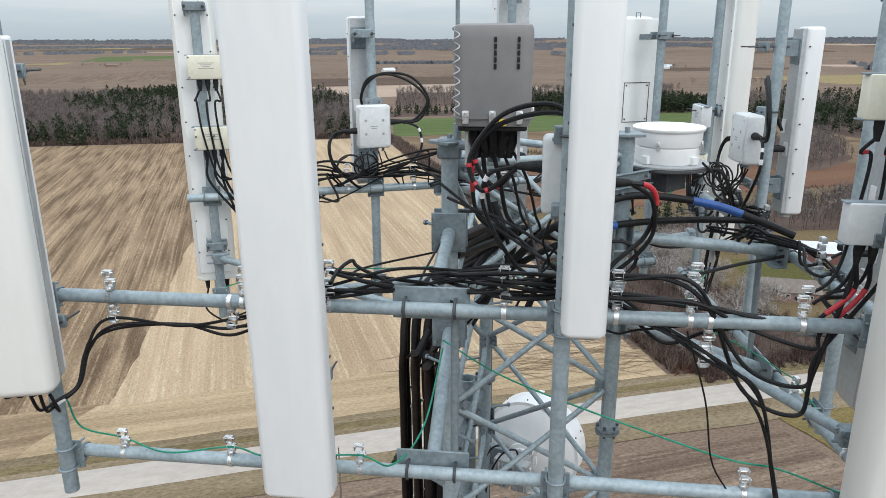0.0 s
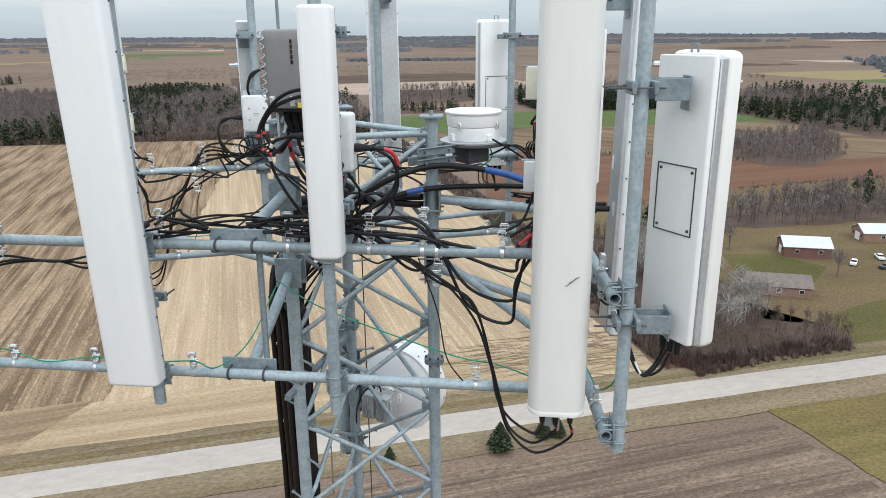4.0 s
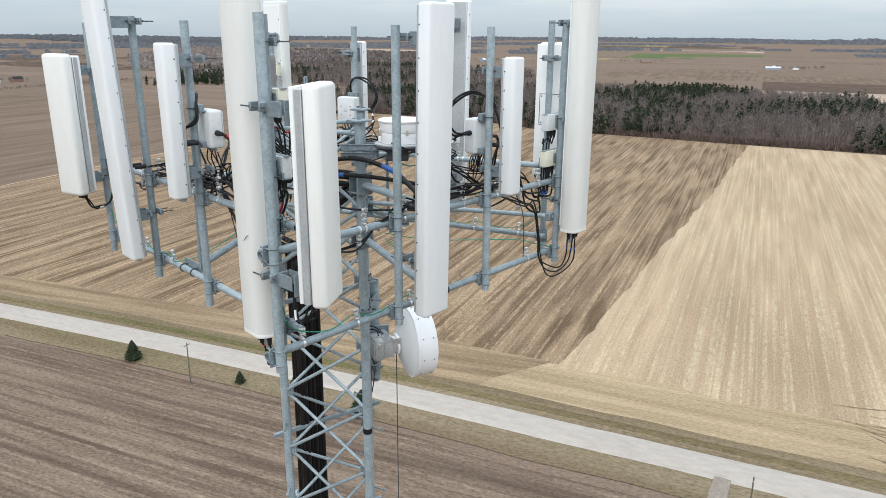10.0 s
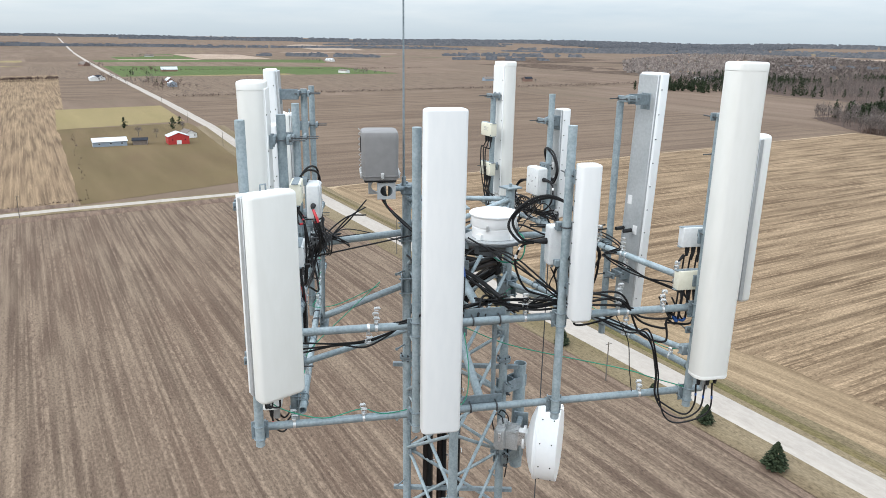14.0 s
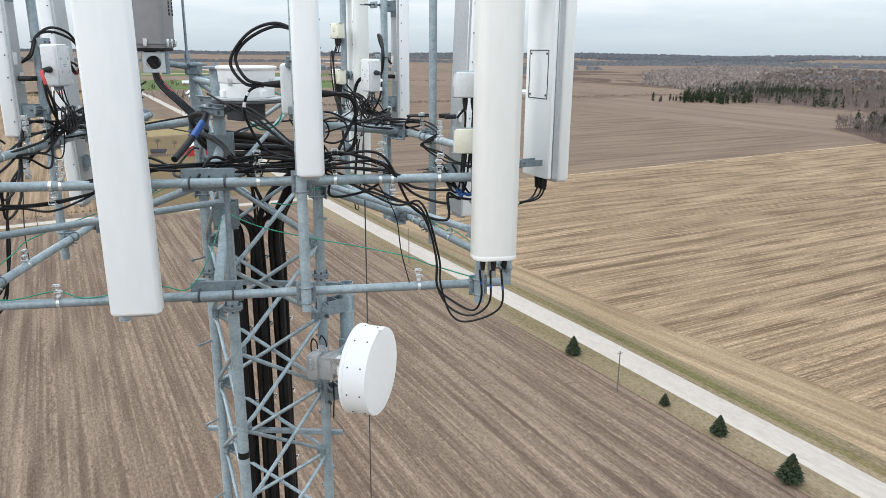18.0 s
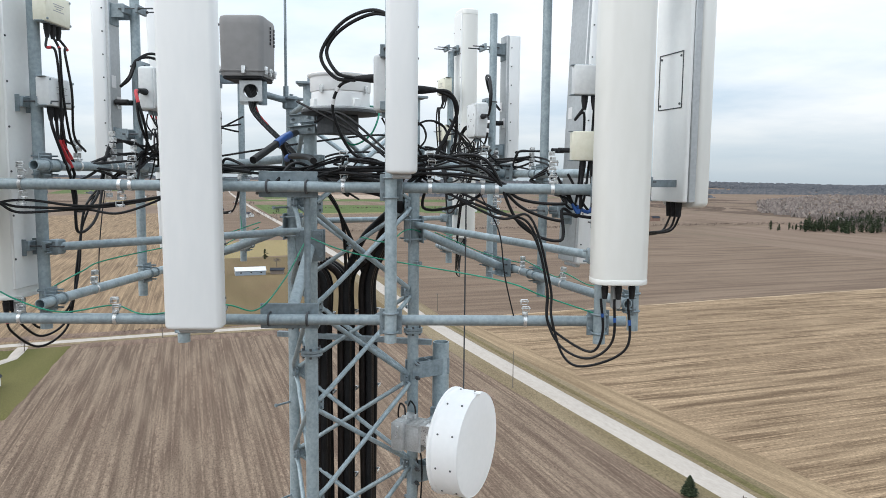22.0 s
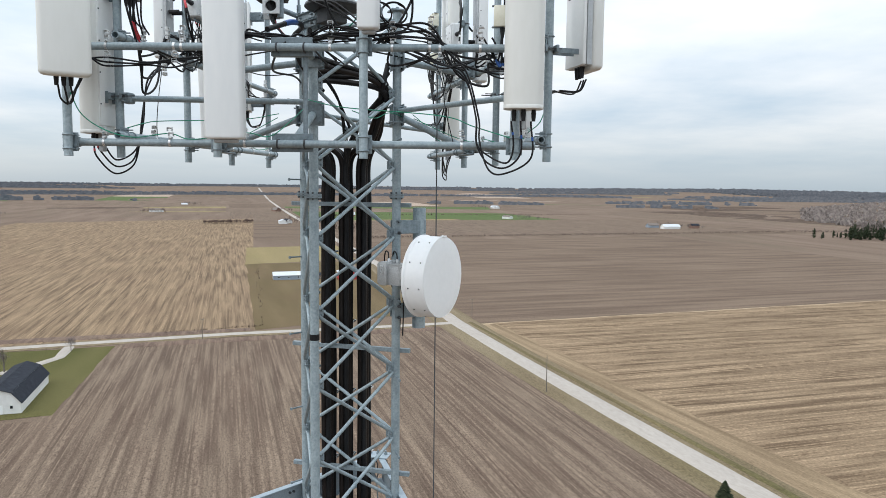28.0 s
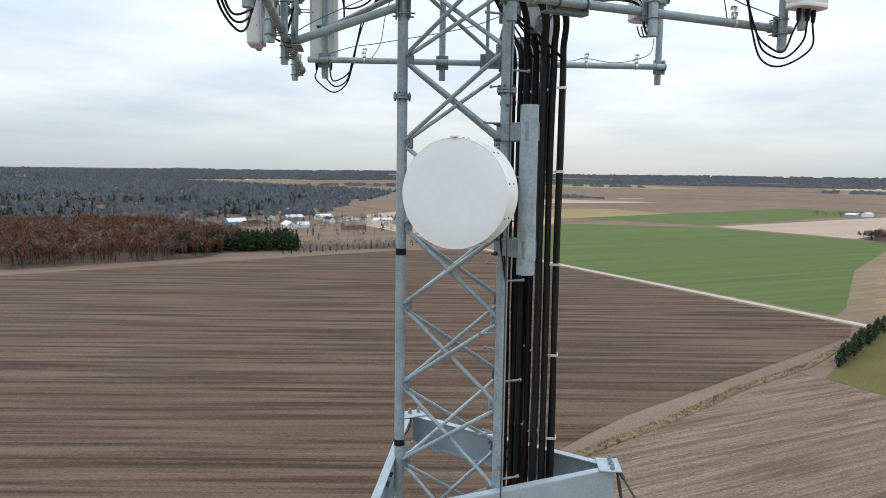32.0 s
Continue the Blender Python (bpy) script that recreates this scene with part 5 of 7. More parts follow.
def clip(key, s, zr, count=4, up=True, lean=0.0):
    """A stack of bright stainless cable hangers on a rail."""
    m = SECTORS[key][0] @ Matrix.Translation((s, RAIL_Y, zr))
    t = tagged(empty("cable_clip_stack", m), "stack of bright stainless cable hangers on the rail", "cable clip", "stainless cable hangers")
    bm = tube(B(), [(-0.010, 0, 0), (0.010, 0, 0)], RAIL_R + 0.003, 14)
    d = 1 if up else -1
    box(bm, (0, 0, d * (RAIL_R + 0.010)), (0.030, 0.034, 0.016), None, 0.002)
    tube(bm, [(0, -0.03, d * (RAIL_R + 0.010)), (0, 0.03, d * (RAIL_R + 0.010))], 0.005, 6)
    part("band", bm, M_STAINLESS, t)
    for k in range(count):
        z = d * (RAIL_R + 0.036 + 0.041 * k)
        x = lean * k + 0.005 * (-1) ** k
        bm = B()
        box(bm, (x - 0.019, 0, z), (0.003, 0.030, 0.030), None, 0.001)
        box(bm, (x + 0.019, 0, z), (0.003, 0.030, 0.030), None, 0.001)
        box(bm, (x, 0, z + d * 0.016), (0.040, 0.024, 0.003), None, 0.001)
        box(bm, (x, 0.006 * (-1) ** k, z - d * 0.012), (0.028, 0.010, 0.003), None, 0.001)
        tube(bm, [(x - 0.026, 0, z + d * 0.006), (x + 0.026, 0, z + d * 0.006)], 0.0045, 6)
        part("hanger", bm, M_STAINLESS, t)
    return t


rc = random.Random(11)


def jit(p, k=0.02):
    return Vector(p) + Vector((rc.uniform(-k, k), rc.uniform(-k, k), rc.uniform(-k, k)))


BC = Vector((math.cos(radians(165)), math.sin(radians(165)), 0))
BT = Vector((-BC.y, BC.x, 0))


def bundle_point(k, z):
    """Where feed cable k of the tower's bundle runs at height z."""
    row, col = k % 3, k // 3
    off = (-0.05, 0.0, 0.11, 0.16, 0.27, 0.32)[col] + 0.012 * noise.noise((k * 3.1, z * 0.5, 0))
    rad = (0.61, 0.47, 0.34)[col // 2] + 0.078 * row + 0.02 * noise.noise((k * 1.7, z * 0.6, 5))
    return Vector((AX, AY, ZB + z)) + BC * rad + BT * off


def feeders():
    """Fat feed cables: up the tower's face in a bundle, then over to the three mounts."""
    for k in range(18):
        key = "ACB"[k % 3]
        m, ups, leg = SECTORS[key]
        base = [bundle_point(k, z) for z in (-ZB + 0.1, -30, -9.0, -6.5, -5.0, -4.0, -3.2, -2.4, -1.7, -1.1, -0.6, -0.15)]
        fan = 1 if k // 3 > 2 else -1
        top = bundle_point(k, 0.22) + BT * 0.16 * fan - BC * 0.04
        hub = Vector((AX, AY, ZB + 0.56 + 0.04 * (k % 4))) + BC * 0.20 + BT * (0.40 * fan + rc.uniform(-0.05, 0.05))
        tail = [Vector((LEGS[leg][0], LEGS[leg][1], ZB + 0.72 + 0.03 * (k % 5))) + (hub - Vector((LEGS[leg][0], LEGS[leg][1], hub.z))).normalized() * 0.10]
        bands = []
        cable(base + ([top, hub] + tail if k < 7 else [top - Vector((0, 0, 0.2))]), 0.0265 if k % 3 else 0.030, M_BROWNC if k % 2 else M_BLACK, "thick black feed cable running up the tower face", "tower feed cables", bands, 10, 12, "feed_cable")
    for k, z in enumerate((-0.45, -1.15, -1.95, -2.75, -3.5, -4.4, -5.4)):
        t = tagged(empty("cable_hanger", Matrix.Translation((AX, AY, ZB + z))), "bright steel strap round the feed cable bundle", "cable hanger", "feed cable hangers")
        rot = Matrix.Rotation(radians(165), 3, "Z")
        for s in range(3):
            bm = B()
            c = bundle_point((2, 8, 14)[s], z) - Vector((AX, AY, ZB + z)) + BC * 0.03
            box(bm, c, (0.008, 0.10, 0.022), rot, 0.002)
            box(bm, c - BC * 0.04 - BT * 0.05, (0.09, 0.006, 0.022), rot, 0.002)
            part("strap", bm, M_STAINLESS, t)


feeders()


def sector_cables(key):
    m, ups, leg = SECTORS[key]
    zs = Z_PANELS[key]
    lp = m.inverted() @ Vector((LEGS[leg][0], LEGS[leg][1], ZB))
    c = lp.x
    UP_Z, LOW_Z = RAILS[key]
    drop = UP_Z - 0.79
    over = 0.875

    def S(s, n, z, k=0.014):
        if abs(z - over) < 0.09:
            z += rc.uniform(-0.03, 0.035)
        if 0.6 < z < 1.0:
            z += drop
        return jit(SP(key, s, n, z), k)

    # clips along the rails
    for s, n in ((0.30, 2), (ups[1] - 0.30, 3), (c - 0.42, 4), (c + 0.34, 4), (ups[2] + 0.22, 4), (ups[2] + 0.52, 5), (ups[3] - 0.28, 3)):
        clip(key, s, UP_Z, n, True, 0.002)
    for s, n in ((0.30, 2), (ups[1] - 0.36, 2), (ups[2] + 0.60, 4)):
        clip(key, s, UP_Z, n, False)
    for s in (0.26, 0.80, ups[1] + 0.20, ups[3] - 0.42):
        clip(key, s, LOW_Z, 2, True)
    # to the first antenna: along the rail, then down to its foot
    fx, fn = (0.11, 0.40) if key == "C" else (0.075, 0.255)
    for k in range(3):
        b = [(0.80, 0.84, M_WTAPE)] if k == 1 else []
        cable([S(c + 0.3, -0.45, 0.85), S(c - 0.10, -0.15, over - 0.01 + 0.02 * k), S(c - 0.42, -0.06, over - 0.025 + 0.02 * k), S(c - 0.75, -0.08, 0.80 + 0.01 * k), S(ups[1] - 0.12, -0.16, 0.74), S(ups[1] - 0.36, -0.08, 0.70 - 0.03 * k),
               S(0.62, -0.10, 0.66), S(0.30, -0.06, 0.69 - 0.03 * k), S(0.18, -0.02, 0.56), S(0.14, 0.03, 0.40), S(0.08, 0.12, zs[0][0] - 0.17), S(fx + 0.04 * k, fn - 0.06, zs[0][0] - 0.16), SP(key, fx + 0.048 * k, fn, zs[0][0] - 0.05)], 0.0075, bands=b)
    # to the second antenna: loops up to the boots on its back
    z2 = zs[1][0] + (zs[1][1] - zs[1][0]) * 0.36
    for k in range(2):
        x = ups[1] + 0.07 + (0.066 if k else -0.048)
        cable([S(c, -0.20, over), S(c - 0.42, -0.06, over + 0.02 + 0.03 * k), S(ups[1] + 0.36, -0.09, 0.86), S(ups[1] + 0.20, -0.15, 0.89 + 0.02 * k), S(x + 0.04, -0.16, z2 + 0.01), S(x, -0.09, z2 + 0.005, 0.004), Vector(SP(key, x, 0.05, z2))], 0.0085,
              bands=[(0.86, 0.93, M_WTAPE)] if k and key != "A" else [])
    # the third: two wide loops from the radio round to the short antenna, and a tangle below it
    zr = 1.27 if key != "A" else 1.38
    z3 = zs[2][0] + (zs[2][1] - zs[2][0]) * 0.36
    u = ups[2]
    for k in range(2):
        e, lo = 0.03 * k, (0.12 if key == "A" else 0.0)
        col = M_BLUE if key == "B" else (M_RED if key == "A" else M_BLACKP)
        cable([SP(key, u - 0.21, -0.135, zr + 0.03 - 0.4 * e), S(u - 0.31 - e, -0.15, zr + 0.05 - lo), S(u - 0.38 - e, -0.17, zr + 0.18 - lo), S(u - 0.29, -0.15, zr + 0.32 + e - lo), S(u - 0.10, -0.10, zr + 0.37 + e - lo), S(u + 0.04, -0.03, zr + 0.33 - lo), S(u + 0.08, 0.02, zr + 0.20 - lo), SP(key, u + 0.055, 0.10, z3 + 0.12)], 0.0105,
              bands=[(0.12 + 0.07 * q, 0.14 + 0.07 * q, M_RED) for q in range(3)] if key == "A" else [])
    cable([SP(key, u + 0.25, -0.135, zr - 0.03), S(u + 0.33, -0.16, zr - 0.04), S(u + 0.37, -0.18, zr - 0.14), S(u + 0.33, -0.20, zr - 0.27), S(u + 0.20, -0.16, zr - 0.40), SP(key, u + 0.12, -0.075, UP_Z + 0.01)], 0.0105, bands=[(0.12, 0.4, col)] if key == "A" else [])
    cable([SP(key, u - 0.21, -0.135, zr + 0.03), S(u - 0.32, -0.16, zr - 0.02), S(u - 0.34, -0.18, zr - 0.18), S(u - 0.22, -0.20, 0.98), S(u - 0.05, -0.16, over), S(u - 0.4, -0.10, over)], 0.0095, bands=[(0.2, 0.25, M_WTAPE), (0.3, 0.35, M_WTAPE)])
    cable([SP(key, u + 0.25, -0.135, zr - 0.03), S(u + 0.36, -0.17, zr - 0.10), S(u + 0.34, -0.20, zr - 0.28), S(u + 0.15, -0.18, 0.94), S(u - 0.1, -0.12, 0.90)], 0.0095)
    for k in range(5):
        x = u - 0.06 + 0.045 * k
        cable([SP(key, x, -0.135, zr - 0.19), S(x + rc.uniform(-0.05, 0.05), -0.15, zr - 0.27), S(x + rc.uniform(-0.16, 0.16), -0.20, 0.98), S(x + rc.uniform(-0.2, 0.1), -0.14, 0.90), S(x - 0.35, -0.10, over + 0.012 * k), S(c + 0.34, -0.07, over + 0.02 * k), S(c, -0.3, 0.85)], 0.0055,
              bands=[(0.03, 0.08, M_RED)] if key == "A" and k in (1, 3) else [])
    # coils tied up under the radio
    for k in range(2):
        cc = SP(key, u + 0.10 + 0.12 * k, -0.22, 0.99)
        ax = SECTORS[key][0].to_3x3() @ Vector((1, 0.3, 0))
        pts = []
        for i in range(22):
            a = i * 2 * math.pi / 9.5
            pts.append(cc + ax * (0.095 + 0.006 * k) * math.cos(a) + Vector((0, 0, 0.085 * math.sin(a))) + (SECTORS[key][0].to_3x3() @ Vector((0, 0.0025 * i, 0))))
        cable(pts, 0.0055, per=3)
    # the fourth: along the rail, sagging loops under it, and long loops under the antenna's foot
    e = ups[3]
    for k in range(4):
        x = e - 0.105 + 0.055 * (k % 3)
        za = ({"A": 1.22, "B": 0.93, "C": 1.22}[key]) - 0.16
        sag = (0.02, 0.10, 0.30, 0.42)[k]
        mid = (ups[2] + 0.52 + e) / 2
        bands = [(0.80, 0.90, M_RED)] if key == "A" and k < 2 else ([(0.84, 0.92, M_BLUE)] if key == "B" and k < 2 else [])
        cable([S(c, -0.35, 0.86), S(c + 0.34, -0.07, over + 0.03 * k), S(u, -0.10, over + 0.02 * k), S(u + 0.22, -0.07, over + 0.03 * k), S(u + 0.52, -0.05, over + 0.03 * k - 0.02), S(mid - 0.12, -0.07, 0.83 - sag * 0.8), S(mid + 0.12, -0.08, 0.80 - sag), S(e - 0.20, -0.10, 0.80 - sag * 0.55), S(x, -0.10, za - 0.12), SP(key, x, -0.085, za)], 0.0095, bands=bands)
    zf = zs[3][0]
    foot = [(-0.04, 0.175), (0.03, 0.195), (0.11, 0.175)]
    for k in range(3):
        fx, fn = foot[k]
        low = -0.22 - 0.05 * k
        bands = [(0.95, 0.965, M_BLUE)] if key == "B" else ([(0.94, 0.96, M_RED)] if key == "A" else [])
        cable([S(c + 0.05 * k, -0.62, 1.22 - 0.06 * k), S(c + 0.30, -0.40, 1.06 + 0.03 * k), S(u + 0.10, -0.14, 0.88 + 0.02 * k), S(u + 0.58, -0.03, 0.69 - 0.025 * k), S(u + 0.80, -0.02, 0.44 + 0.04 * k), S(u + 0.90, -0.02, 0.14), S(e - 0.29, 0.0, -0.06), S(e - 0.21, 0.03, low + 0.05), S(e - 0.08, 0.09, low), S(e + fx + 0.01, fn - 0.03, low + 0.12), Vector(SP(key, e + fx, fn, zf - 0.10))], 0.0075, bands=bands)
    cable([S(u + 0.50, -0.03, 0.80), S(u + 0.60, -0.02, 0.45), S(u + 0.66, -0.02, 0.18), SP(key, e - 0.48, -0.075, LOW_Z)], 0.004)
    # second pair from the amplifiers up to the upper one
    zh, zl = {"A": (1.70, 1.22), "B": (1.30, 0.93), "C": (1.72, 1.22)}[key]
    for k in range(3):
        x = e - 0.105 + 0.055 * k
        cable([SP(key, x, -0.085, zh - 0.15), S(x + 0.03 * (k - 1), -0.11, zh - 0.22), S(x + 0.02, -0.14, (zh + zl) / 2), S(x, -0.15, zl + 0.02), S(x - 0.06, -0.13, zl - 0.25), S(x - 0.2, -0.10, over + 0.02)], 0.0075, bands=[(0.25, 0.33, M_RED)] if key == "A" else [])
    # loose slack over the upper rail between the third and the fourth upright
    for k in range(4):
        a, b = rc.uniform(u - 0.5, u + 0.3), rc.uniform(u + 0.5, e - 0.1)
        mid = (a + b) / 2
        dz = rc.uniform(-0.22, 0.16)
        cable([SP(key, a, -0.075, UP_Z + 0.01), S(a + 0.12, -0.12, over + 0.05, 0.03), S(mid - 0.1, -0.14, over + dz, 0.04), S(mid + 0.1, -0.13, over + dz * 0.8, 0.04), SP(key, b, -0.075, UP_Z + 0.01)], rc.choice((0.0055, 0.007, 0.009)))
    for k in range(1 if key == "A" else 2):
        a = rc.uniform(c - 0.1, c + 0.6)
        b = a + rc.uniform(-0.5, 0.5)
        cable([SP(key, a, -0.075, UP_Z + 0.01), S(a * 0.7 + b * 0.3, -0.24, over + rc.uniform(-0.05, 0.2), 0.05), S(b, -0.40, over + rc.uniform(-0.2, 0.15), 0.06), Vector((LEGS[leg][0], LEGS[leg][1], ZB + 0.78))], rc.choice((0.006, 0.008, 0.010)))
    # green bonding wire along the lower rail
    top = LOW_Z + 0.045
    cable([S(0.05, 0.02, 0.30), S(0.10, -0.03, 0.14), S(0.26, -0.075, top + 0.04), S(0.5, -0.05, top - 0.01), S(0.80, -0.075, top + 0.04), S(1.0, -0.05, top - 0.012), S(ups[1] + 0.20, -0.075, top + 0.04), S(c - 0.15, -0.05, top), S(c - 0.05, -0.30, 0.10), S(c, -0.75, 0.30)], 0.0045, M_GREEN, "thin green bonding wire along the lower rail", "bonding wires")
    cable([S(c, -0.75, 0.34), S(c + 0.4, -0.5, 0.24), S(e - 0.6, -0.10, 0.16), S(e - 0.30, -0.07, top + 0.10), S(e + 0.03, 0.0, top)], 0.0045, M_GREEN, "thin green bonding wire along the lower rail", "bonding wires")


for key in SECTORS:
    sector_cables(key)


def hub_tangle():
    """Loose loops between the tower legs at the height of the upper rails."""
    for k in range(6):
        z = rc.uniform(0.62, 1.05)
        key = "ABC"[k % 3]
        i = SECTORS[key][2]
        p = Vector((LEGS[i][0], LEGS[i][1], ZB + z))
        other = "ABC"[(k + k // 3) % 3]
        lp = SECTORS[other][0].inverted() @ Vector((LEGS[SECTORS[other][2]][0], LEGS[SECTORS[other][2]][1], ZB))
        q = SP(other, lp.x + rc.uniform(-0.15, 0.6), -0.075, RAILS[other][0] + 0.01)
        mid = (p + q) / 2 + Vector((rc.uniform(-0.2, 0.2), rc.uniform(-0.2, 0.2), rc.uniform(-0.14, 0.16)))
        cable([p, (p * 2 + mid) / 3 + Vector((0, 0, 0.05)), mid, (q * 2 + mid) / 3, q], rc.choice((0.006, 0.008, 0.010)))
    # two thick taped feeders over the tower leg to the rail beyond
    cable([V(-0.42, -0.42, 0.62), V(-0.25, -0.55, 0.84), V(0.0, -0.58, 0.99), V(0.30, -0.44, 1.04), V(0.72, -0.44, 0.99), V(1.00, -0.50, 0.90), V(1.18, -0.56, 0.83)], 0.022, M_BLACK, "thick black feed cable with blue tape", "tower feed cables", [(0.64, 0.78, M_BLUE)], 10, 12, "feed_cable")
    cable([V(-0.45, -0.36, 0.55), V(-0.22, -0.52, 0.74), V(0.05, -0.54, 0.86), V(0.31, -0.44, 0.88), V(0.72, -0.30, 0.86), V(1.16, -0.22, 0.83)], 0.020, M_BLACK, "thick black feed cable with blue tape", "tower feed cables", [(0.42, 0.52, M_BLUE)], 10, 12, "feed_cable")
    # cables from the shroud down into the tower
    for k in range(5):
        s = V(-0.66 + 0.05 * k, -0.91, 1.37)
        cable([s, s + Vector((0.02 * k, 0.05, -0.15)), V(-0.62 + 0.08 * k, -0.62, 0.98), V(-0.50 + 0.06 * k, -0.45, 0.80), V(-0.45, -0.2, 0.45), bundle_point(4 + k, -0.2)], 0.012 if k < 3 else 0.008, bands=[(0.10, 0.16, M_RED), (0.2, 0.26, M_RED)] if k == 0 else [])
    cable([V(0.40, 0.02, 1.22), V(0.62, 0.14, 1.18), V(0.72, 0.10, 1.02), V(0.60, -0.02, 0.95), V(0.50, -0.12, 1.0)], 0.006, M_GREEN, "green bonding wire looped under the round antenna", "bonding wires")
    cable([V(0.1, 0.0, 0.3), V(-0.1, 0.2, 0.25), V(-0.4, 0.4, 0.32), V(-0.9, 0.9, 0.05)], 0.0045, M_GREEN, "thin green bonding wire between tower legs", "bonding wires")


hub_tangle()


# ---- trees, brush, buildings and poles on the land ----
def leafy(name, c1, c2, rough=0.9):
    """Bark or foliage whose pieces vary between two colours, one by one."""
    m, n, l, b = material(name, rough)
    b.inputs["Specular IOR Level"].default_value = 0.1
    g = n.new("ShaderNodeNewGeometry")
    mix = n.new("ShaderNodeMix")
    mix.data_type = "RGBA"
    mix.inputs[6].default_value, mix.inputs[7].default_value = (*c1, 1), (*c2, 1)
    l.new(g.outputs["Random Per Island"], mix.inputs[0])
    l.new(mix.outputs[2], b.inputs["Base Color"])
    return m


T_BARE = leafy("bare grey brown twigs", (0.085, 0.070, 0.065), (0.225, 0.19, 0.175))
T_RUST = leafy("rust brown clinging leaves", (0.082, 0.041, 0.027), (0.195, 0.096, 0.062))
T_RUSTY = leafy("reddish grey bare scrub", (0.060, 0.040, 0.036), (0.135, 0.092, 0.080))
T_GREY = leafy("grey bare brush twigs", (0.17, 0.145, 0.135), (0.36, 0.315, 0.29))
T_PALE = leafy("pale birch twigs", (0.17, 0.15, 0.135), (0.34, 0.31, 0.28))
T_PINE = leafy("dark pine needles", (0.014, 0.022, 0.012), (0.052, 0.066, 0.036))
T_BRUSH = leafy("brown brush stems", (0.080, 0.056, 0.046), (0.175, 0.130, 0.110))
T_REED = leafy("dry tall grass", (0.24, 0.19, 0.11), (0.38, 0.31, 0.20))
T_TRUNK = grained("grey bark", (0.10, 0.085, 0.07), (0.18, 0.155, 0.13), 5, 0.9)
rt = random.Random(21)


class Heap:
    """Many loose triangles gathered into one mesh."""

    def __init__(self):
        self.v, self.f = [], []

    def tri(self, a, b, c):
        i = len(self.v)
        self.v += [tuple(a), tuple(b), tuple(c)]
        self.f.append((i, i + 1, i + 2))

    def spike(self, base, tip, w):
        d = Vector(tip) - Vector(base)
        a = rt.uniform(0, math.pi)
        s = Vector((math.cos(a), math.sin(a), 0)) * w
        self.tri(Vector(base) - s, Vector(base) + s, tip)

    def done(self, name, mat):
        me = bpy.data.meshes.new(name)
        me.from_pydata(self.v, [], self.f)
        me.materials.append(mat)
        return new(name, me)


def bare_tree(h, p, height, twigs=44, spread=0.28, w=0.14):
    """A leafless tree: a trunk that forks into limbs, and twigs that fill a rounded, uneven crown."""
    o = Vector(p)
    a = rt.uniform(0, 3)
    top = o + Vector((rt.uniform(-0.04, 0.04), rt.uniform(-0.04, 0.04), 0.8)) * height
    for k in range(2):
        s = Vector((math.cos(a + k * 1.57), math.sin(a + k * 1.57), 0)) * height * 0.013
        h.tri(o - s, o + s, top)
    lean = Vector((rt.uniform(-0.08, 0.08), rt.uniform(-0.08, 0.08), 0)) * height
    mid = rt.uniform(0.54, 0.66)
    wide = height * spread * rt.uniform(0.8, 1.35)
    limbs = []
    for k in range(5):
        b, a = height * rt.uniform(0.18, 0.5), rt.uniform(0, 6.283)
        f = rt.uniform(0.35, 0.7)
        limbs.append(o + lean * f + Vector((math.cos(a) * wide * f, math.sin(a) * wide * f, height * rt.uniform(0.5, 0.85))))
        h.spike(o + Vector((0, 0, b)), limbs[-1], 0.010 * height)
    for k in range(twigs):
        a, el = rt.uniform(0, 6.283), math.asin(rt.uniform(-0.75, 1.0))
        r = rt.uniform(0.45, 1.0)
        tip = o + lean + Vector((math.cos(a) * math.cos(el) * wide * r, math.sin(a) * math.cos(el) * wide * r, height * (mid + 0.40 * math.sin(el) * r)))
        root = limbs[k % 5] if k % 3 else o + Vector((0, 0, height * rt.uniform(0.3, 0.75)))
        h.spike(root + (tip - root) * rt.uniform(0.25, 0.6), tip, w * rt.uniform(0.4, 1.1) * height / 10)


def pine(h, p, height, tiers=6, arms=7):
    """An evergreen crown of many small tilted fronds in uneven, round-shouldered layers."""
    x, y, z = p
    R = height * rt.uniform(0.24, 0.38)
    o = Vector((x, y, z))
    blunt, lop = rt.uniform(0.55, 1.0), rt.uniform(0, 6.283)
    for k in range(tiers * arms):
        f = rt.random() ** 0.85
        r = R * (1 - f ** (1.7 + 1.6 * blunt)) ** 0.7 * (0.75 + 0.25 * math.sin(f * 23 + lop)) * rt.uniform(0.45, 1.1) * min(1.0, 0.5 + 3 * f)
        a = rt.uniform(0, 6.283)
        r *= 1 + 0.25 * math.cos(a - lop)
        c = o + Vector((r * math.cos(a), r * math.sin(a), height * (0.06 + 0.90 * f)))
        s = height * rt.uniform(0.05, 0.10) * (1.2 - 0.5 * f)
        q = Vector((-math.sin(a), math.cos(a), 0)) * s
        d = Vector((math.cos(a), math.sin(a), 0)) * s * 0.8
        h.tri(c - q - d * 0.4 + Vector((0, 0, -s * 0.5)), c + q - d * 0.4 + Vector((0, 0, -s * rt.uniform(0.2, 0.8))), c - d * 0.6 + Vector((0, 0, s * rt.uniform(0.5, 1.2))))
        h.tri(c - q * 0.7 + d, c + q * 0.7 + d * 0.6, c - d + Vector((0, 0, s * rt.uniform(0.3, 0.9))))


def inside(u, v, poly):
    c, j = False, len(poly) - 1
    for i in range(len(poly)):
        (a, b), (d, e) = poly[i], poly[j]
        if (b > v) != (e > v) and u < (d - a) * (v - b) / (e - b) + a:
            c = not c
        j = i
    return c


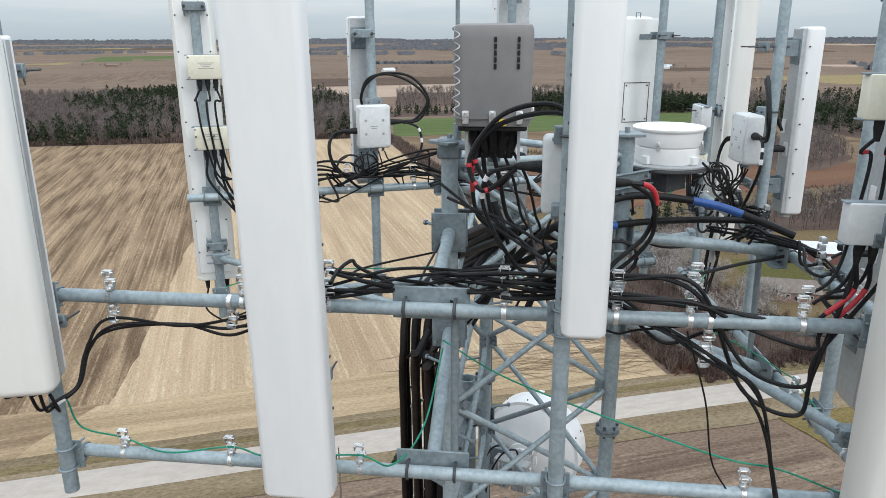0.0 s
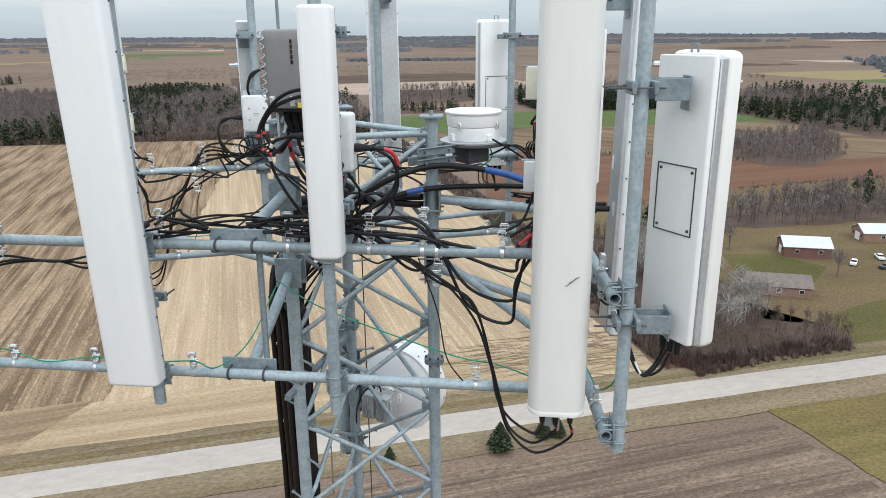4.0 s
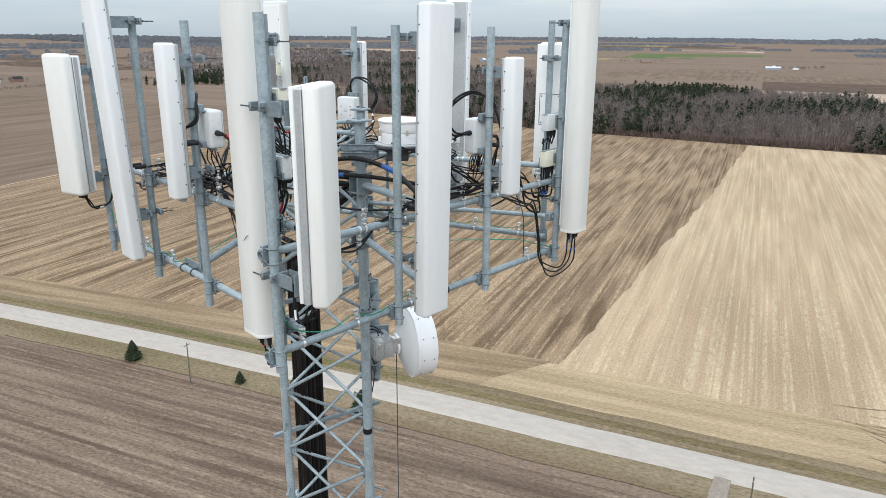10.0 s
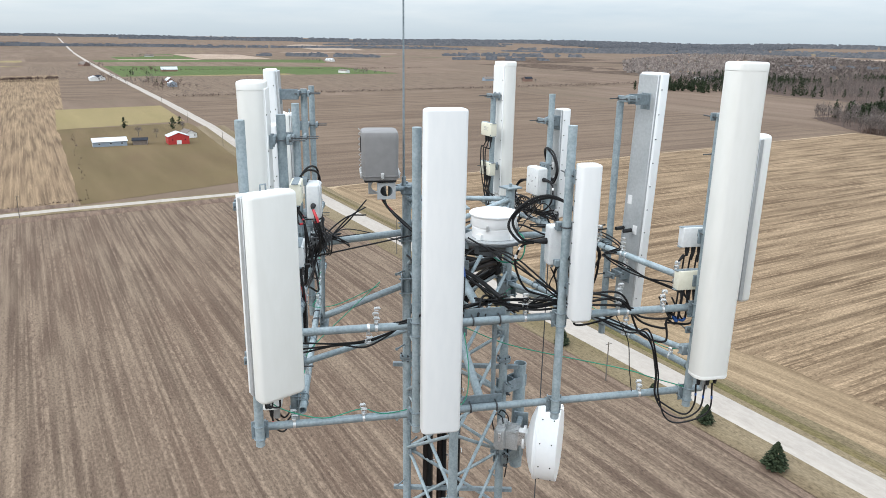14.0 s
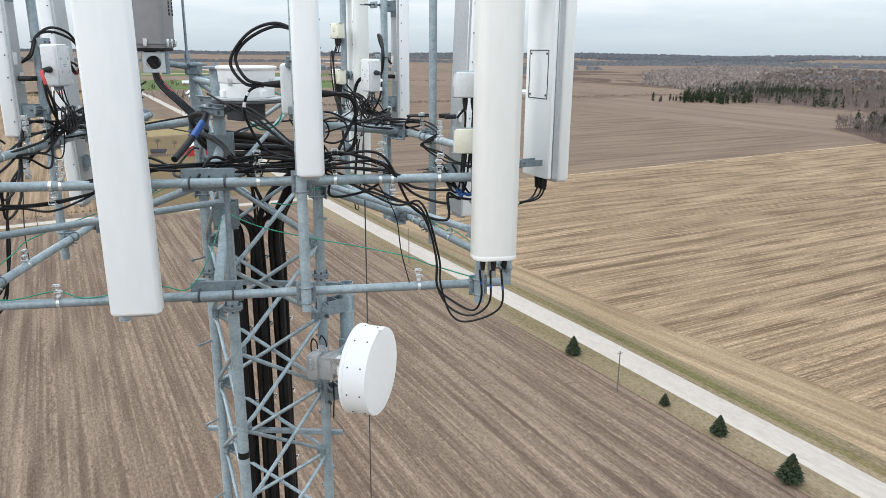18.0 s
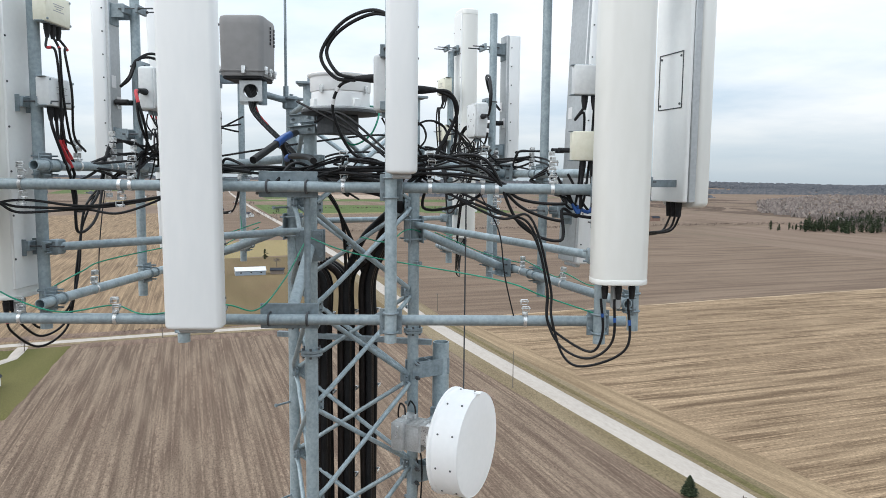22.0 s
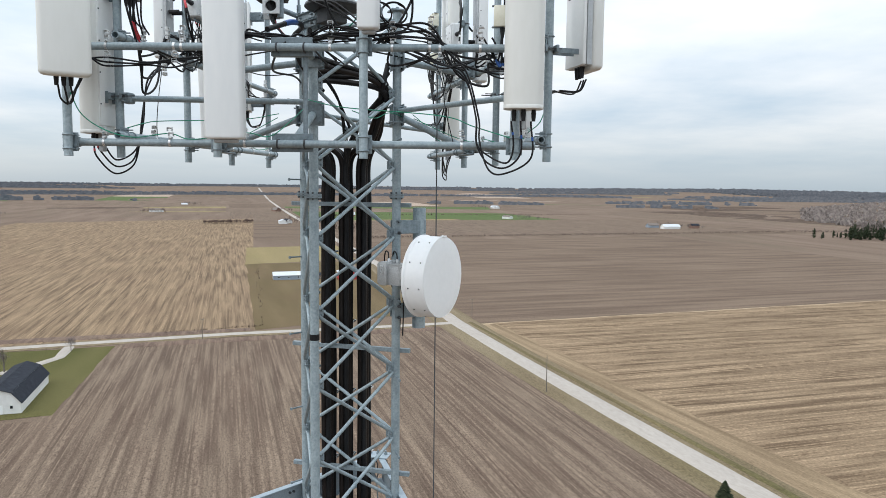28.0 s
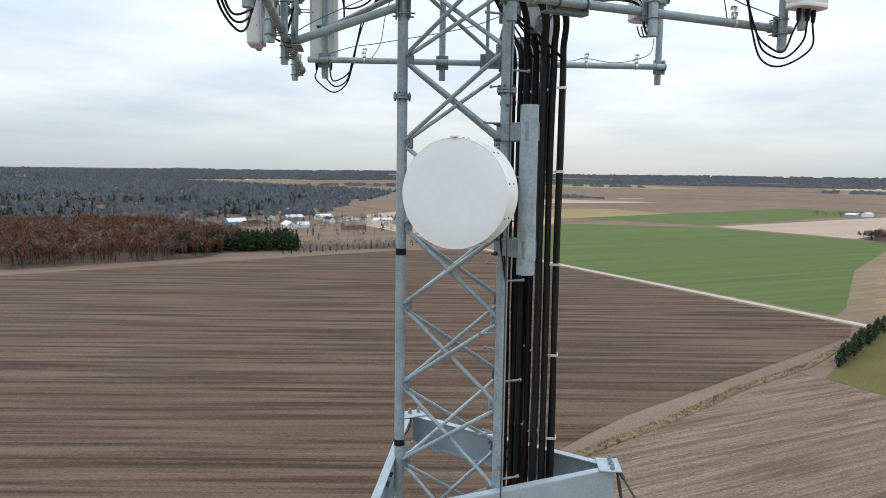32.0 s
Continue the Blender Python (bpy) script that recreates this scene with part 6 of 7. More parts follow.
def wood(label, poly, count, height, pines=0.3, mat=None, twigs=14, floor=True, clump=0.007, thick=0.15):
    """A stand of trees: bare crowns as one heap, evergreens as another, on a leaf-strewn floor."""
    us, vs = [p[0] for p in poly], [p[1] for p in poly]
    if floor:
        field("leaf-strewn floor under " + label, poly, E_WOODS, 2.6)
    hb, hp = Heap(), Heap()
    made = 0
    while made < count:
        u, v = rt.uniform(min(us), max(us)), rt.uniform(min(vs), max(vs))
        if not inside(u, v, poly):
            continue
        made += 1
        p = L(u, v)
        p.z = swell(p.x, p.y)
        ht = height * rt.uniform(0.65, 1.12)
        if noise.noise((u * clump, v * clump, 7)) * 0.9 + rt.uniform(-0.35, 0.35) < pines - 0.5:
            pine(hp, p, ht * 1.02)
        else:
            bare_tree(hb, p, ht, twigs * 4, 0.24 if floor else 0.42, thick if floor else thick * 1.6)
    if hb.f:
        tagged(hb.done("bare_woods", mat or T_BARE), label + ", leafless in late autumn", "woods", kind="stuff")
    if hp.f:
        tagged(hp.done("pine_woods", T_PINE), "dark evergreens among " + label, "woods", kind="stuff")


NORTH = [(96, 496), (-20, 506), (-150, 524), (-215, 561), (-330, 572), (-420, 640), (-380, 900), (-150, 930), (100, 880), (118, 700)]
wood("the tall north woods", NORTH, 5600, 16, 0.24)
wood("the north-west woods", [(-430, 660), (-470, 850), (-880, 910), (-1050, 1250), (-700, 1500), (-300, 1250), (-370, 930)], 3600, 14, 0.22, None, 10)
wood("the rust-coloured western copse", [(-730, -285), (-690, -425), (-720, -490), (-1000, -560), (-1255, -345), (-930, -300)], 4200, 11, 0.02, T_RUSTY, 12, True, 0.007, 0.34)
wood("the south woods", [(330, -492), (54, -506), (-60, -530), (-110, -600), (-60, -820), (330, -820)], 3200, 17, -0.6, T_RUST, 20, True, 0.007, 0.34)
wood("the grey trees among the south woods", [(330, -500), (54, -512), (-60, -540), (-130, -650), (-60, -860), (330, -860)], 1500, 17, -0.6, T_BARE, 14, False)
wood("the young bare trees at the field end", [(-142, -552), (-225, -548), (-230, -590), (-145, -600)], 260, 7, -0.6, T_GREY, 10)
wood("the south pine stand", [(-38, -590), (-48, -562), (-137, -556), (-145, -605)], 260, 15, 1.4, None, 12)
wood("the far south woods", [(-150, -900), (400, -880), (900, -1300), (300, -1700), (-400, -1500)], 1000, 15, 0.4, None, 8)
wood("the brushy wood by the roadside", [(84, 113), (106, 109), (131, 112), (134, 122), (119, 132), (128, 185), (112, 240), (100, 205), (94, 160), (88, 135)], 430, 6.0, -0.6, T_BRUSH, 30, True, 0.007, 0.09)
wood("the pale birches by the roadside", [(100, 122), (108, 190), (128, 200), (132, 168), (122, 128)], 64, 11.5, -0.6, T_PALE, 62, False, 0.007, 0.05)
wood("the pine block behind the green field", [(268, 590), (388, 577), (440, 572), (455, 660), (275, 680)], 520, 15, 1.3, None, 10)
wood("the low evergreens by the green field", [(122, 622), (215, 618), (240, 650), (150, 680)], 70, 8, 1.3, None, 10)
wood("the bare woods behind the pines", [(150, 690), (240, 720), (440, 700), (560, 820), (200, 900)], 900, 13, 0.1, None, 12)
wood("the thicket by the green field", [(100, 499), (124, 604), (132, 640), (112, 640), (97, 512)], 110, 8, 0.1, None, 12)
wood("the trees round the roadside house", [(205, 104), (240, 150), (330, 220), (420, 160), (330, 84)], 260, 11, 0.35, None, 16)
wood("the tree belt behind the red barn", [(138, 196), (165, 206), (200, 199), (260, 196), (310, 215), (300, 238), (200, 234), (136, 222)], 360, 11, 0.16, None, 14)
wood("the thicket in the tan meadow", [(268, 306), (292, 298), (336, 322), (410, 420), (300, 385), (268, 345)], 420, 10, 0.12, None, 14)
wood("the mixed woods beyond the meadow", [(405, 365), (470, 380), (640, 700), (470, 660), (420, 540)], 620, 14, 0.5, None, 12)
wood("the eastern woods", [(420, 200), (440, 620), (900, 700), (1000, 200)], 900, 14, 0.35, None, 9)
wood("the windbreak by the yellow field", [(-1400, 150), (-1410, 190), (-900, 170), (-900, 150)], 60, 7, 0.4, None, 10, False)
wood("the scrub along the far field", [(-842, 150), (-862, 150), (-880, 900), (-850, 900)], 900, 3.2, -0.6, T_BRUSH, 14, False)
wood("the dark hedge across the fields", [(-1180, -38), (-1200, -38), (-1235, 40), (-1212, 40)], 200, 7, -0.6, T_RUSTY, 12, False)
wood("the trees of the white village", [(-150, -620), (-420, -700), (-420, -900), (-150, -900)], 260, 9, 0.35, T_BARE, 12, False)


def brush(label, line, width, count, height, mat=T_BRUSH, stems=9):
    h = Heap()
    seg = [(Vector(a), Vector(b)) for a, b in zip(line, line[1:])]
    for _ in range(count):
        a, b = rt.choice(seg)
        t = rt.random()
        d = (b - a).normalized()
        q = a + (b - a) * t + Vector((-d.y, d.x)) * rt.uniform(-width, width) / 2
        p = L(q.x, q.y)
        hh = height * rt.uniform(0.4, 1.25)
        for k in range(stems):
            an = rt.uniform(0, 6.28)
            r = hh * rt.uniform(0.1, 0.55)
            h.spike((p.x + rt.uniform(-.3, .3), p.y + rt.uniform(-.3, .3), swell(p.x, p.y)), (p.x + r * math.cos(an), p.y + r * math.sin(an), swell(p.x, p.y) + hh * rt.uniform(0.5, 1.05)), 0.05 * hh)
    return tagged(h.done("brush", mat), label, "brush", kind="stuff")


brush("brown brush row along the stubble field edge", [(87, 114), (88.5, 145), (94, 250), (103, 495)], 10, 2800, 3.2, T_BRUSH, 11)
brush("low red brush by the roadside", [(86, 112), (90, 140), (96, 170)], 9, 420, 2.2, T_RUST)
brush("dark red brush beside the road", [(86, 111), (100, 112), (128, 112)], 7, 520, 2.4, T_RUSTY, 10)
brush("low brush along the reddish field", [(97, 256), (158, 250), (204, 261), (300, 262)], 5, 260, 1.8)
brush("pale tall grass on the field bank", [(-290, -187), (-215, -158), (-172, -148), (-134, -135.5), (-86, -122), (-30, -100.5), (90, -63)], 2.8, 2800, 1.1, T_REED, 8)
brush("brown scrub on the field bank", [(-290, -187), (-215, -158), (-172, -148), (-134, -135.5), (-86, -122), (-30, -100.5), (90, -63)], 2.4, 900, 1.3, T_BRUSH, 9)
brush("brown weeds along the road ditch", [(80, 109.6), (0, 112.6), (-60, 113.8), (-120, 113.6), (-170, 112), (-305, 109.6)], 1.6, 700, 0.5, T_REED, 6)
brush("brown brush along the western field", [(-311, 116), (-311, 570)], 1.5, 160, 0.6, T_REED, 6)
brush("dark hedgerow by the farm road", [(-860, 140), (-880, 560), (-900, 900)], 10, 260, 3.2)
brush("scrub on the far field line", [(-1500, 150), (-1480, 800)], 14, 260, 4.0)
brush("scrub by the crossroad", [(-322, -30), (-330, 14), (-560, 20)], 3, 120, 1.2)


# pines, house and barns at the far end of the fallow field
clump = Heap()
for k in range(60):
    f, g = rt.gauss(0, 0.42), rt.gauss(0, 16)
    q = L(-725 + 52 * f - g, 815 + 62 * f + g * 0.4)
    pine(clump, q, rt.uniform(8, 19) * (1.0 - 0.25 * min(1.0, abs(f))), 9, 10)
tagged(clump.done("pine_woods", T_PINE), "dark pines round a far farmhouse", "woods", kind="stuff")
under = Heap()
for k in range(2600):
    (a, b), (c, d) = rt.choice(list(zip(NORTH[:5], NORTH[1:5])))
    f = rt.random()
    q = L(a + (c - a) * f, b + (d - b) * f + rt.uniform(0, 16))
    for _ in range(4):
        under.spike((q.x, q.y, 0), (q.x + rt.uniform(-2.2, 2.2), q.y + rt.uniform(-2.2, 2.2), rt.uniform(1.5, 4.5)), 0.5)
tagged(under.done("undergrowth", T_BRUSH), "dark undergrowth along the edge of the woods", "brush", kind="stuff")


def spruce(u, v, height):
    """A young spruce with drooping fronds in whorls."""
    height *= 1.5
    p = L(u, v, 0.30)
    t = tagged(empty("spruce_tree", Matrix.Translation(p)), "young dark green spruce on the roadside grass", "tree", "roadside spruces")
    part("trunk", tube(B(), [(0, 0, -0.3), (0, 0, height * 0.9)], [0.07 * height / 3, 0.015], 6), T_TRUNK, t)
    h = Heap()
    for k in range(int(520 + 90 * height)):
        f = rt.random() ** 1.15
        r = height * 0.40 * (1 - f) ** 0.8 * min(1.0, 0.55 + 4 * f) * rt.uniform(0.35, 1.12) + 0.03
        a = rt.uniform(0, 6.283)
        c = Vector((r * math.cos(a), r * math.sin(a), height * (0.05 + 0.93 * f) + rt.uniform(-0.05, 0.05)))
        s = height * rt.uniform(0.035, 0.075) * (1.25 - 0.7 * f)
        q = Vector((-math.sin(a), math.cos(a), 0)) * s
        d = Vector((math.cos(a), math.sin(a), -0.35)) * s * 1.5
        h.tri(c - q, c + q, c + d)
        h.tri(c - q * 0.6 - d * 0.4, c + q * 0.6 - d * 0.4, c + d * 0.3 + Vector((0, 0, s)))
    crown = h.done("crown", T_PINE)
    crown.parent = t


for u, v, hh in ((-57.8, 97.4, 3.4), (-73.7, 99.0, 2.6), (-86.6, 98.4, 1.7), (-114.8, 97.8, 3.0), (37.8, 94.7, 3.5), (46.4, 96.2, 2.5), (49, 95.7, 2.3), (19.2, 97.2, 1.6)):
    spruce(u, v, hh)


def pole(u, v, height, cross=True):
    t = tagged(empty("utility_pole", Matrix.Translation(L(u, v, 0.2))), "weathered grey wooden utility pole beside the road", "utility pole", "utility poles")
    part("post", tube(B(), [(0, 0, -0.2), (0, 0, height)], [0.16, 0.10], 10), T_TRUNK, t)
    if cross:
        bm = B()
        box(bm, (0, 0, height - 0.5), (0.12, 1.6, 0.12), Matrix.Rotation(GA, 3, "Z"), 0.01)
        part("crossarm", bm, T_TRUNK, t)
        for k in (-0.7, 0, 0.7):
            bm = B()
            tube(bm, [(-k * math.sin(GA), k * math.cos(GA), height - 0.44), (-k * math.sin(GA), k * math.cos(GA), height - 0.28)], 0.05, 8)
            part("insulator", bm, M_BACK, t)


for u, v, hh in ((9.0, 91.1, 9.0), (-96, 94.5, 8.8), (-198, 95.6, 12.0), (-305, -12, 9), (-304, -100, 9), (-330, 116, 9), (-460, 101, 9), (-600, 106, 9), (-760, 112, 9)):
    pole(u, v, hh, hh < 9.5)

W_WALL = grained("white painted siding", (0.66, 0.66, 0.64), (0.76, 0.76, 0.74), 0.6, 0.6)
W_ROOF = grained("dark shingle roof", (0.020, 0.023, 0.030), (0.042, 0.046, 0.056), 0.8, 0.92, 0, 0.1, 9)
W_ROOF.node_tree.nodes["Principled BSDF"].inputs["Specular IOR Level"].default_value = 0.1
W_METAL = grained("pale sheet metal roof", (0.50, 0.52, 0.54), (0.62, 0.64, 0.66), 0.5, 0.4, 0.2)
W_RED = grained("red barn paint", (0.36, 0.02, 0.02), (0.46, 0.035, 0.03), 0.6, 0.6)
W_MAROON = grained("faded maroon siding", (0.13, 0.060, 0.052), (0.18, 0.085, 0.075), 0.6, 0.7)
W_BRICK = grained("brown brick wall", (0.20, 0.12, 0.09), (0.28, 0.17, 0.13), 1.0, 0.8)
W_BLUE = grained("blue grey siding", (0.22, 0.27, 0.33), (0.30, 0.35, 0.40), 0.6, 0.6)
W_GLASS, _n, _l, _b = material("dark window glass", 0.08)
_b.inputs["Base Color"].default_value = (0.02, 0.025, 0.03, 1)
W_BROWN = grained("brown roof", (0.13, 0.105, 0.09), (0.20, 0.165, 0.14), 0.8, 0.75, 0, 0.1, 9)


def building(u, v, length, width, eave, ridge, turn, wall, roof, label, kind="house", gambrel=False, windows=3, door=True):
    """A gabled building: walls with thickness, an overhanging roof, doors and windows; its length runs along turn (degrees off the land's grid)."""
    m = Matrix.Translation(L(u, v, 0.1)) @ Matrix.Rotation(GA + radians(turn), 4, "Z")
    t = tagged(empty(kind, m), label, kind)
    l2, w2 = length / 2, width / 2
    prof = [(-w2, 0), (-w2, eave), (0, ridge), (w2, eave), (w2, 0)]
    if gambrel:
        k = eave + (ridge - eave) * 0.68
        prof = [(-w2, 0), (-w2, eave), (-w2 * 0.62, k), (0, ridge), (w2 * 0.62, k), (w2, eave), (w2, 0)]
    bm = B()
    a = [bm.verts.new((-l2, y, z)) for y, z in prof]
    b = [bm.verts.new((l2, y, z)) for y, z in prof]
    bm.faces.new(a), bm.faces.new(b[::-1])
    for k in range(len(prof)):
        j = (k + 1) % len(prof)
        bm.faces.new((a[k], b[k], b[j], a[j]))
    bmesh.ops.recalc_face_normals(bm, faces=bm.faces)
    part("wall", bm, wall, t)
    up = prof[1:-1]
    o = 0.45
    for k in range(len(up) - 1):
        (y0, z0), (y1, z1) = up[k], up[k + 1]
        d = Vector((y1 - y0, z1 - z0)).normalized()
        n = Vector((-d.y, d.x)) if d.x > 0 else Vector((d.y, -d.x))
        if n.y < 0:
            n = -n
        if k == 0:
            y0, z0 = y0 - d.x * o, z0 - d.y * o
        if k == len(up) - 2:
            y1, z1 = y1 + d.x * o, z1 + d.y * o
        bm = B()
        vs = []
        for x in (-l2 - o, l2 + o):
            for (yy, zz, h) in ((y0, z0, 0.03), (y1, z1, 0.03), (y1, z1, 0.22), (y0, z0, 0.22)):
                vs.append(bm.verts.new((x, yy + n.x * h, zz + n.y * h)))
        bm.faces.new(vs[:4]), bm.faces.new(vs[4:][::-1])
        for q in range(4):
            r = (q + 1) % 4
            bm.faces.new((vs[q], vs[4 + q], vs[4 + r], vs[r]))
        bmesh.ops.recalc_face_normals(bm, faces=bm.faces)
        part("roof", bm, roof, t)
    for s in (-1, 1):
        for k in range(windows):
            x = -l2 + (k + 0.5) * length / windows + 0.3
            bm = B()
            box(bm, (x, s * (w2 + 0.02), eave * 0.58), (1.3, 0.08, 1.1), None, 0.02)
            fr = part("window", bm, W_WALL if wall is not W_WALL else M_PBACK, t)
            bm = B()
            box(bm, (x, s * (w2 + 0.05), eave * 0.58), (1.1, 0.06, 0.9))
            part("pane", bm, W_GLASS, fr)
    if door:
        for s in (-1, 1):
            bm = B()
            box(bm, (s * (l2 + 0.03), 0, 1.3), (0.10, min(3.0, width * 0.35), 2.6), None, 0.02)
            part("door", bm, M_PBACK if wall is W_WALL else W_WALL, t)
            for q in (-0.3, 0.3):
                bm = B()
                box(bm, (s * (l2 + 0.03), q * width, eave * 0.6), (0.08, 0.7, 0.8), None, 0.02)
                part("window", bm, W_GLASS, t)
    return t


building(-233, -64, 33, 12.5, 3.2, 7.4, 0, W_WALL, W_ROOF, "white gambrel barn with a dark shingle roof", "barn", True, 0)
building(-255, -106, 19, 10.5, 2.7, 5.8, 78, W_WALL, W_ROOF, "low white farmhouse with a dark roof", "house", False, 5)
building(-257, -91, 9, 7, 2.8, 4.8, -10, W_BRICK, W_ROOF, "small brown garage beside the farmhouse", "garage", False, 1)
building(-486, 78, 11, 13, 5.0, 7.4, 0, W_RED, W_METAL, "bright red barn with a pale metal roof", "barn", False, 1)
building(-492, 56, 9, 8, 2.8, 4.0, 80, W_BROWN, W_ROOF, "low weathered lean-to beside the sheds", "shed", False, 0)
building(-493, 38, 20, 10, 3.0, 5.0, 90, W_BLUE, W_METAL, "long blue-grey farm shed with a metal roof", "shed", False, 3)
building(-514, 90, 12, 8, 3.0, 5.2, 10, W_WALL, W_BROWN, "small white farmhouse by the red barn", "house", False, 2)
building(137, 146, 17, 9, 2.8, 5.0, -30, W_BRICK, W_BROWN, "brown brick ranch house on a lawn", "house", False, 3)
building(170, 172, 14, 10, 3.4, 5.6, -28, W_MAROON, W_METAL, "maroon outbuilding with a white metal roof", "barn", False, 2)
building(205, 178, 12, 9, 3.2, 5.4, -20, W_BRICK, W_METAL, "brown shed with a white metal roof", "shed", False, 1)
rf = random.Random(9)
FARMS = [(-1209, 112), (-1020, 163), (-1100, 141), (-1700, 120), (-1450, 200), (-1300, 560), (-1000, 700), (-900, 1050), (-1900, 700), (-2300, 300), (300, 1500), (60, 1750), (-300, 2000), (-700, 1900), (520, 980), (700, 900), (900, 1400),
         (-1500, -420), (-1650, -150), (-1100, -780), (-1900, -600), (-800, -1250), (-300, -820), (-210, -760), (-260, -860), (-350, -780), (-180, -880), (-120, -800), (-900, -1700), (-2200, -100), (300, -1500), (620, -1200)]
for u, v in FARMS:
    for k in range(rf.choice((1, 2, 3))):
        building(u + rf.uniform(-40, 40), v + rf.uniform(-40, 40), rf.uniform(12, 30), rf.uniform(8, 13), rf.uniform(3, 5), rf.uniform(6, 9), rf.choice((0, 90, 20)), rf.choice((W_WALL, W_WALL, W_WALL, W_BLUE, W_BRICK)), rf.choice((W_METAL, W_METAL, W_ROOF, W_BROWN)),
                 rf.choice(("white farm building far off in the fields", "pale far farmhouse among the fields")) , "farm_building", False, 0, False)
    h = Heap()
    for k in range(26):
        p = L(u + rf.uniform(-60, 60), v + rf.uniform(-25, 25))
        p.z = swell(p.x, p.y)
        bare_tree(h, p, rf.uniform(6, 12), 40, 0.42, 0.26)
    tagged(h.done("farm_trees", T_BARE if rf.random() < 0.6 else T_RUSTY), "trees round a far farmstead", "trees", kind="stuff")

# yard trees at the farmstead: bare crowns with a rounded outline
YARD = [(-277, -88, 11, T_BARE), (-266, -75, 8, T_BARE), (-236, -129, 11, T_BARE), (-252, -120, 10.5, T_RUST), (-256, -124, 8, T_RUST), (-280, -112, 6, T_BARE), (-228, -120, 4, T_BARE), (-224, -108, 4.5, T_BARE), (-222, -130, 4, T_BARE), (-232, -101, 4, T_BARE), (-284, -97, 7, T_BARE), (-296, -60, 5, T_BARE),
        (-530, 60, 7, T_BARE), (-520, 70, 6, T_BARE), (-545, 92, 7, T_BARE), (-299, 72, 2.0, T_BARE), (150, 182, 9, T_BARE), (162, 150, 8, T_BARE)]
for u, v, hh, mm in YARD:
    hh *= 1.25
    t = tagged(empty("yard_tree", Matrix.Translation(L(u, v, 0.1))), "bare broad yard tree on the farm lawn" if mm is T_BARE else "yard tree with rust brown leaves", "tree", "farmyard trees")
    part("trunk", tube(B(), [(0, 0, 0), (0.1, 0, hh * 0.3), (0.0, 0.1, hh * 0.6)], [0.028 * hh, 0.02 * hh, 0.008 * hh], 7), T_TRUNK, t)
    h = Heap()
    bare_tree(h, (0, 0, 0), hh, 420, 0.40, 0.07 if mm is T_BARE else 0.14)
    h.done("crown", mm).parent = t
for u, v, hh in ((-247, -94, 4.5), (-575, 56, 10), (-560, 88, 10), (-578, 96, 8)):
    h = Heap()
    pine(h, L(u, v), hh, 8, 10)
    tagged(h.done("evergreen_tree", T_PINE), "dark evergreen tree in a farmyard", "tree", "farmyard evergreens")
brush_dark = Heap()
for k in range(26):
    f = k / 25
    pine(brush_dark, L(-223 - 70 * f + rt.uniform(-1, 1), -153 - 31 * f + rt.uniform(-1, 1)), rt.uniform(5.5, 8), 8, 9)
tagged(brush_dark.done("evergreen_hedge", T_PINE), "dark evergreen hedge at the end of the lawn", "hedge", kind="stuff")
nursery = Heap()
for row in range(3):
    for k in range(46):
        pine(nursery, L(140 + k * 2.8 + rt.uniform(-.3, .3), 412 - k * 2.0 + row * 5 + rt.uniform(-.5, .5)), rt.uniform(1.6, 2.8), 6, 8)
tagged(nursery.done("nursery_rows", T_PINE), "rows of young evergreens in a field strip", "trees", kind="stuff")
rows_s = Heap()
for k in range(26):
    pine(rows_s, L(-120 - k * 5.5, -535 - 1.2 * k + rt.uniform(-2, 2)), rt.uniform(4, 7), 5, 7)
tagged(rows_s.done("evergreen_row", T_PINE), "row of young evergreens at the field end", "trees", kind="stuff")

C_WHITE = grained("white car paint", (0.72, 0.73, 0.74), (0.78, 0.79, 0.80), 1, 0.3)
C_DARK = grained("dark car paint", (0.03, 0.03, 0.035), (0.06, 0.06, 0.065), 1, 0.3)


def car(u, v, turn, paint, label):
    m = Matrix.Translation(L(u, v, 0.1)) @ Matrix.Rotation(GA + radians(turn), 4, "Z")
    t = tagged(empty("car", m), label, "car", "parked cars")
    bm = B()
    box(bm, (0, 0, 0.72), (4.9, 1.85, 0.75), None, 0.16, 2)
    part("body", bm, paint, t)
    bm = B()
    box(bm, (0.1, 0, 1.32), (2.2, 1.6, 0.62), None, 0.2, 2)
    part("cabin", bm, W_GLASS, t)
    bm = B()
    box(bm, (0.1, 0, 1.62), (1.7, 1.45, 0.06), None, 0.02)
    part("roof", bm, paint, t)
    for x in (-1.5, 1.5):
        for y in (-0.85, 0.85):
            part("wheel", tube(B(), [(x, y - 0.11, 0.34), (x, y + 0.11, 0.34)], 0.34, 14), M_BLACKP, t)


car(-257, -81, 20, C_WHITE, "white pickup parked on the farm lawn")
car(-272, -90, 80, C_DARK, "dark car parked by the farmhouse")
car(176, 158, 40, C_WHITE, "white van parked by the outbuilding")
car(182, 152, 10, C_DARK, "dark car parked by the outbuilding")
car(188, 160, 60, C_WHITE, "white car parked by the outbuilding")


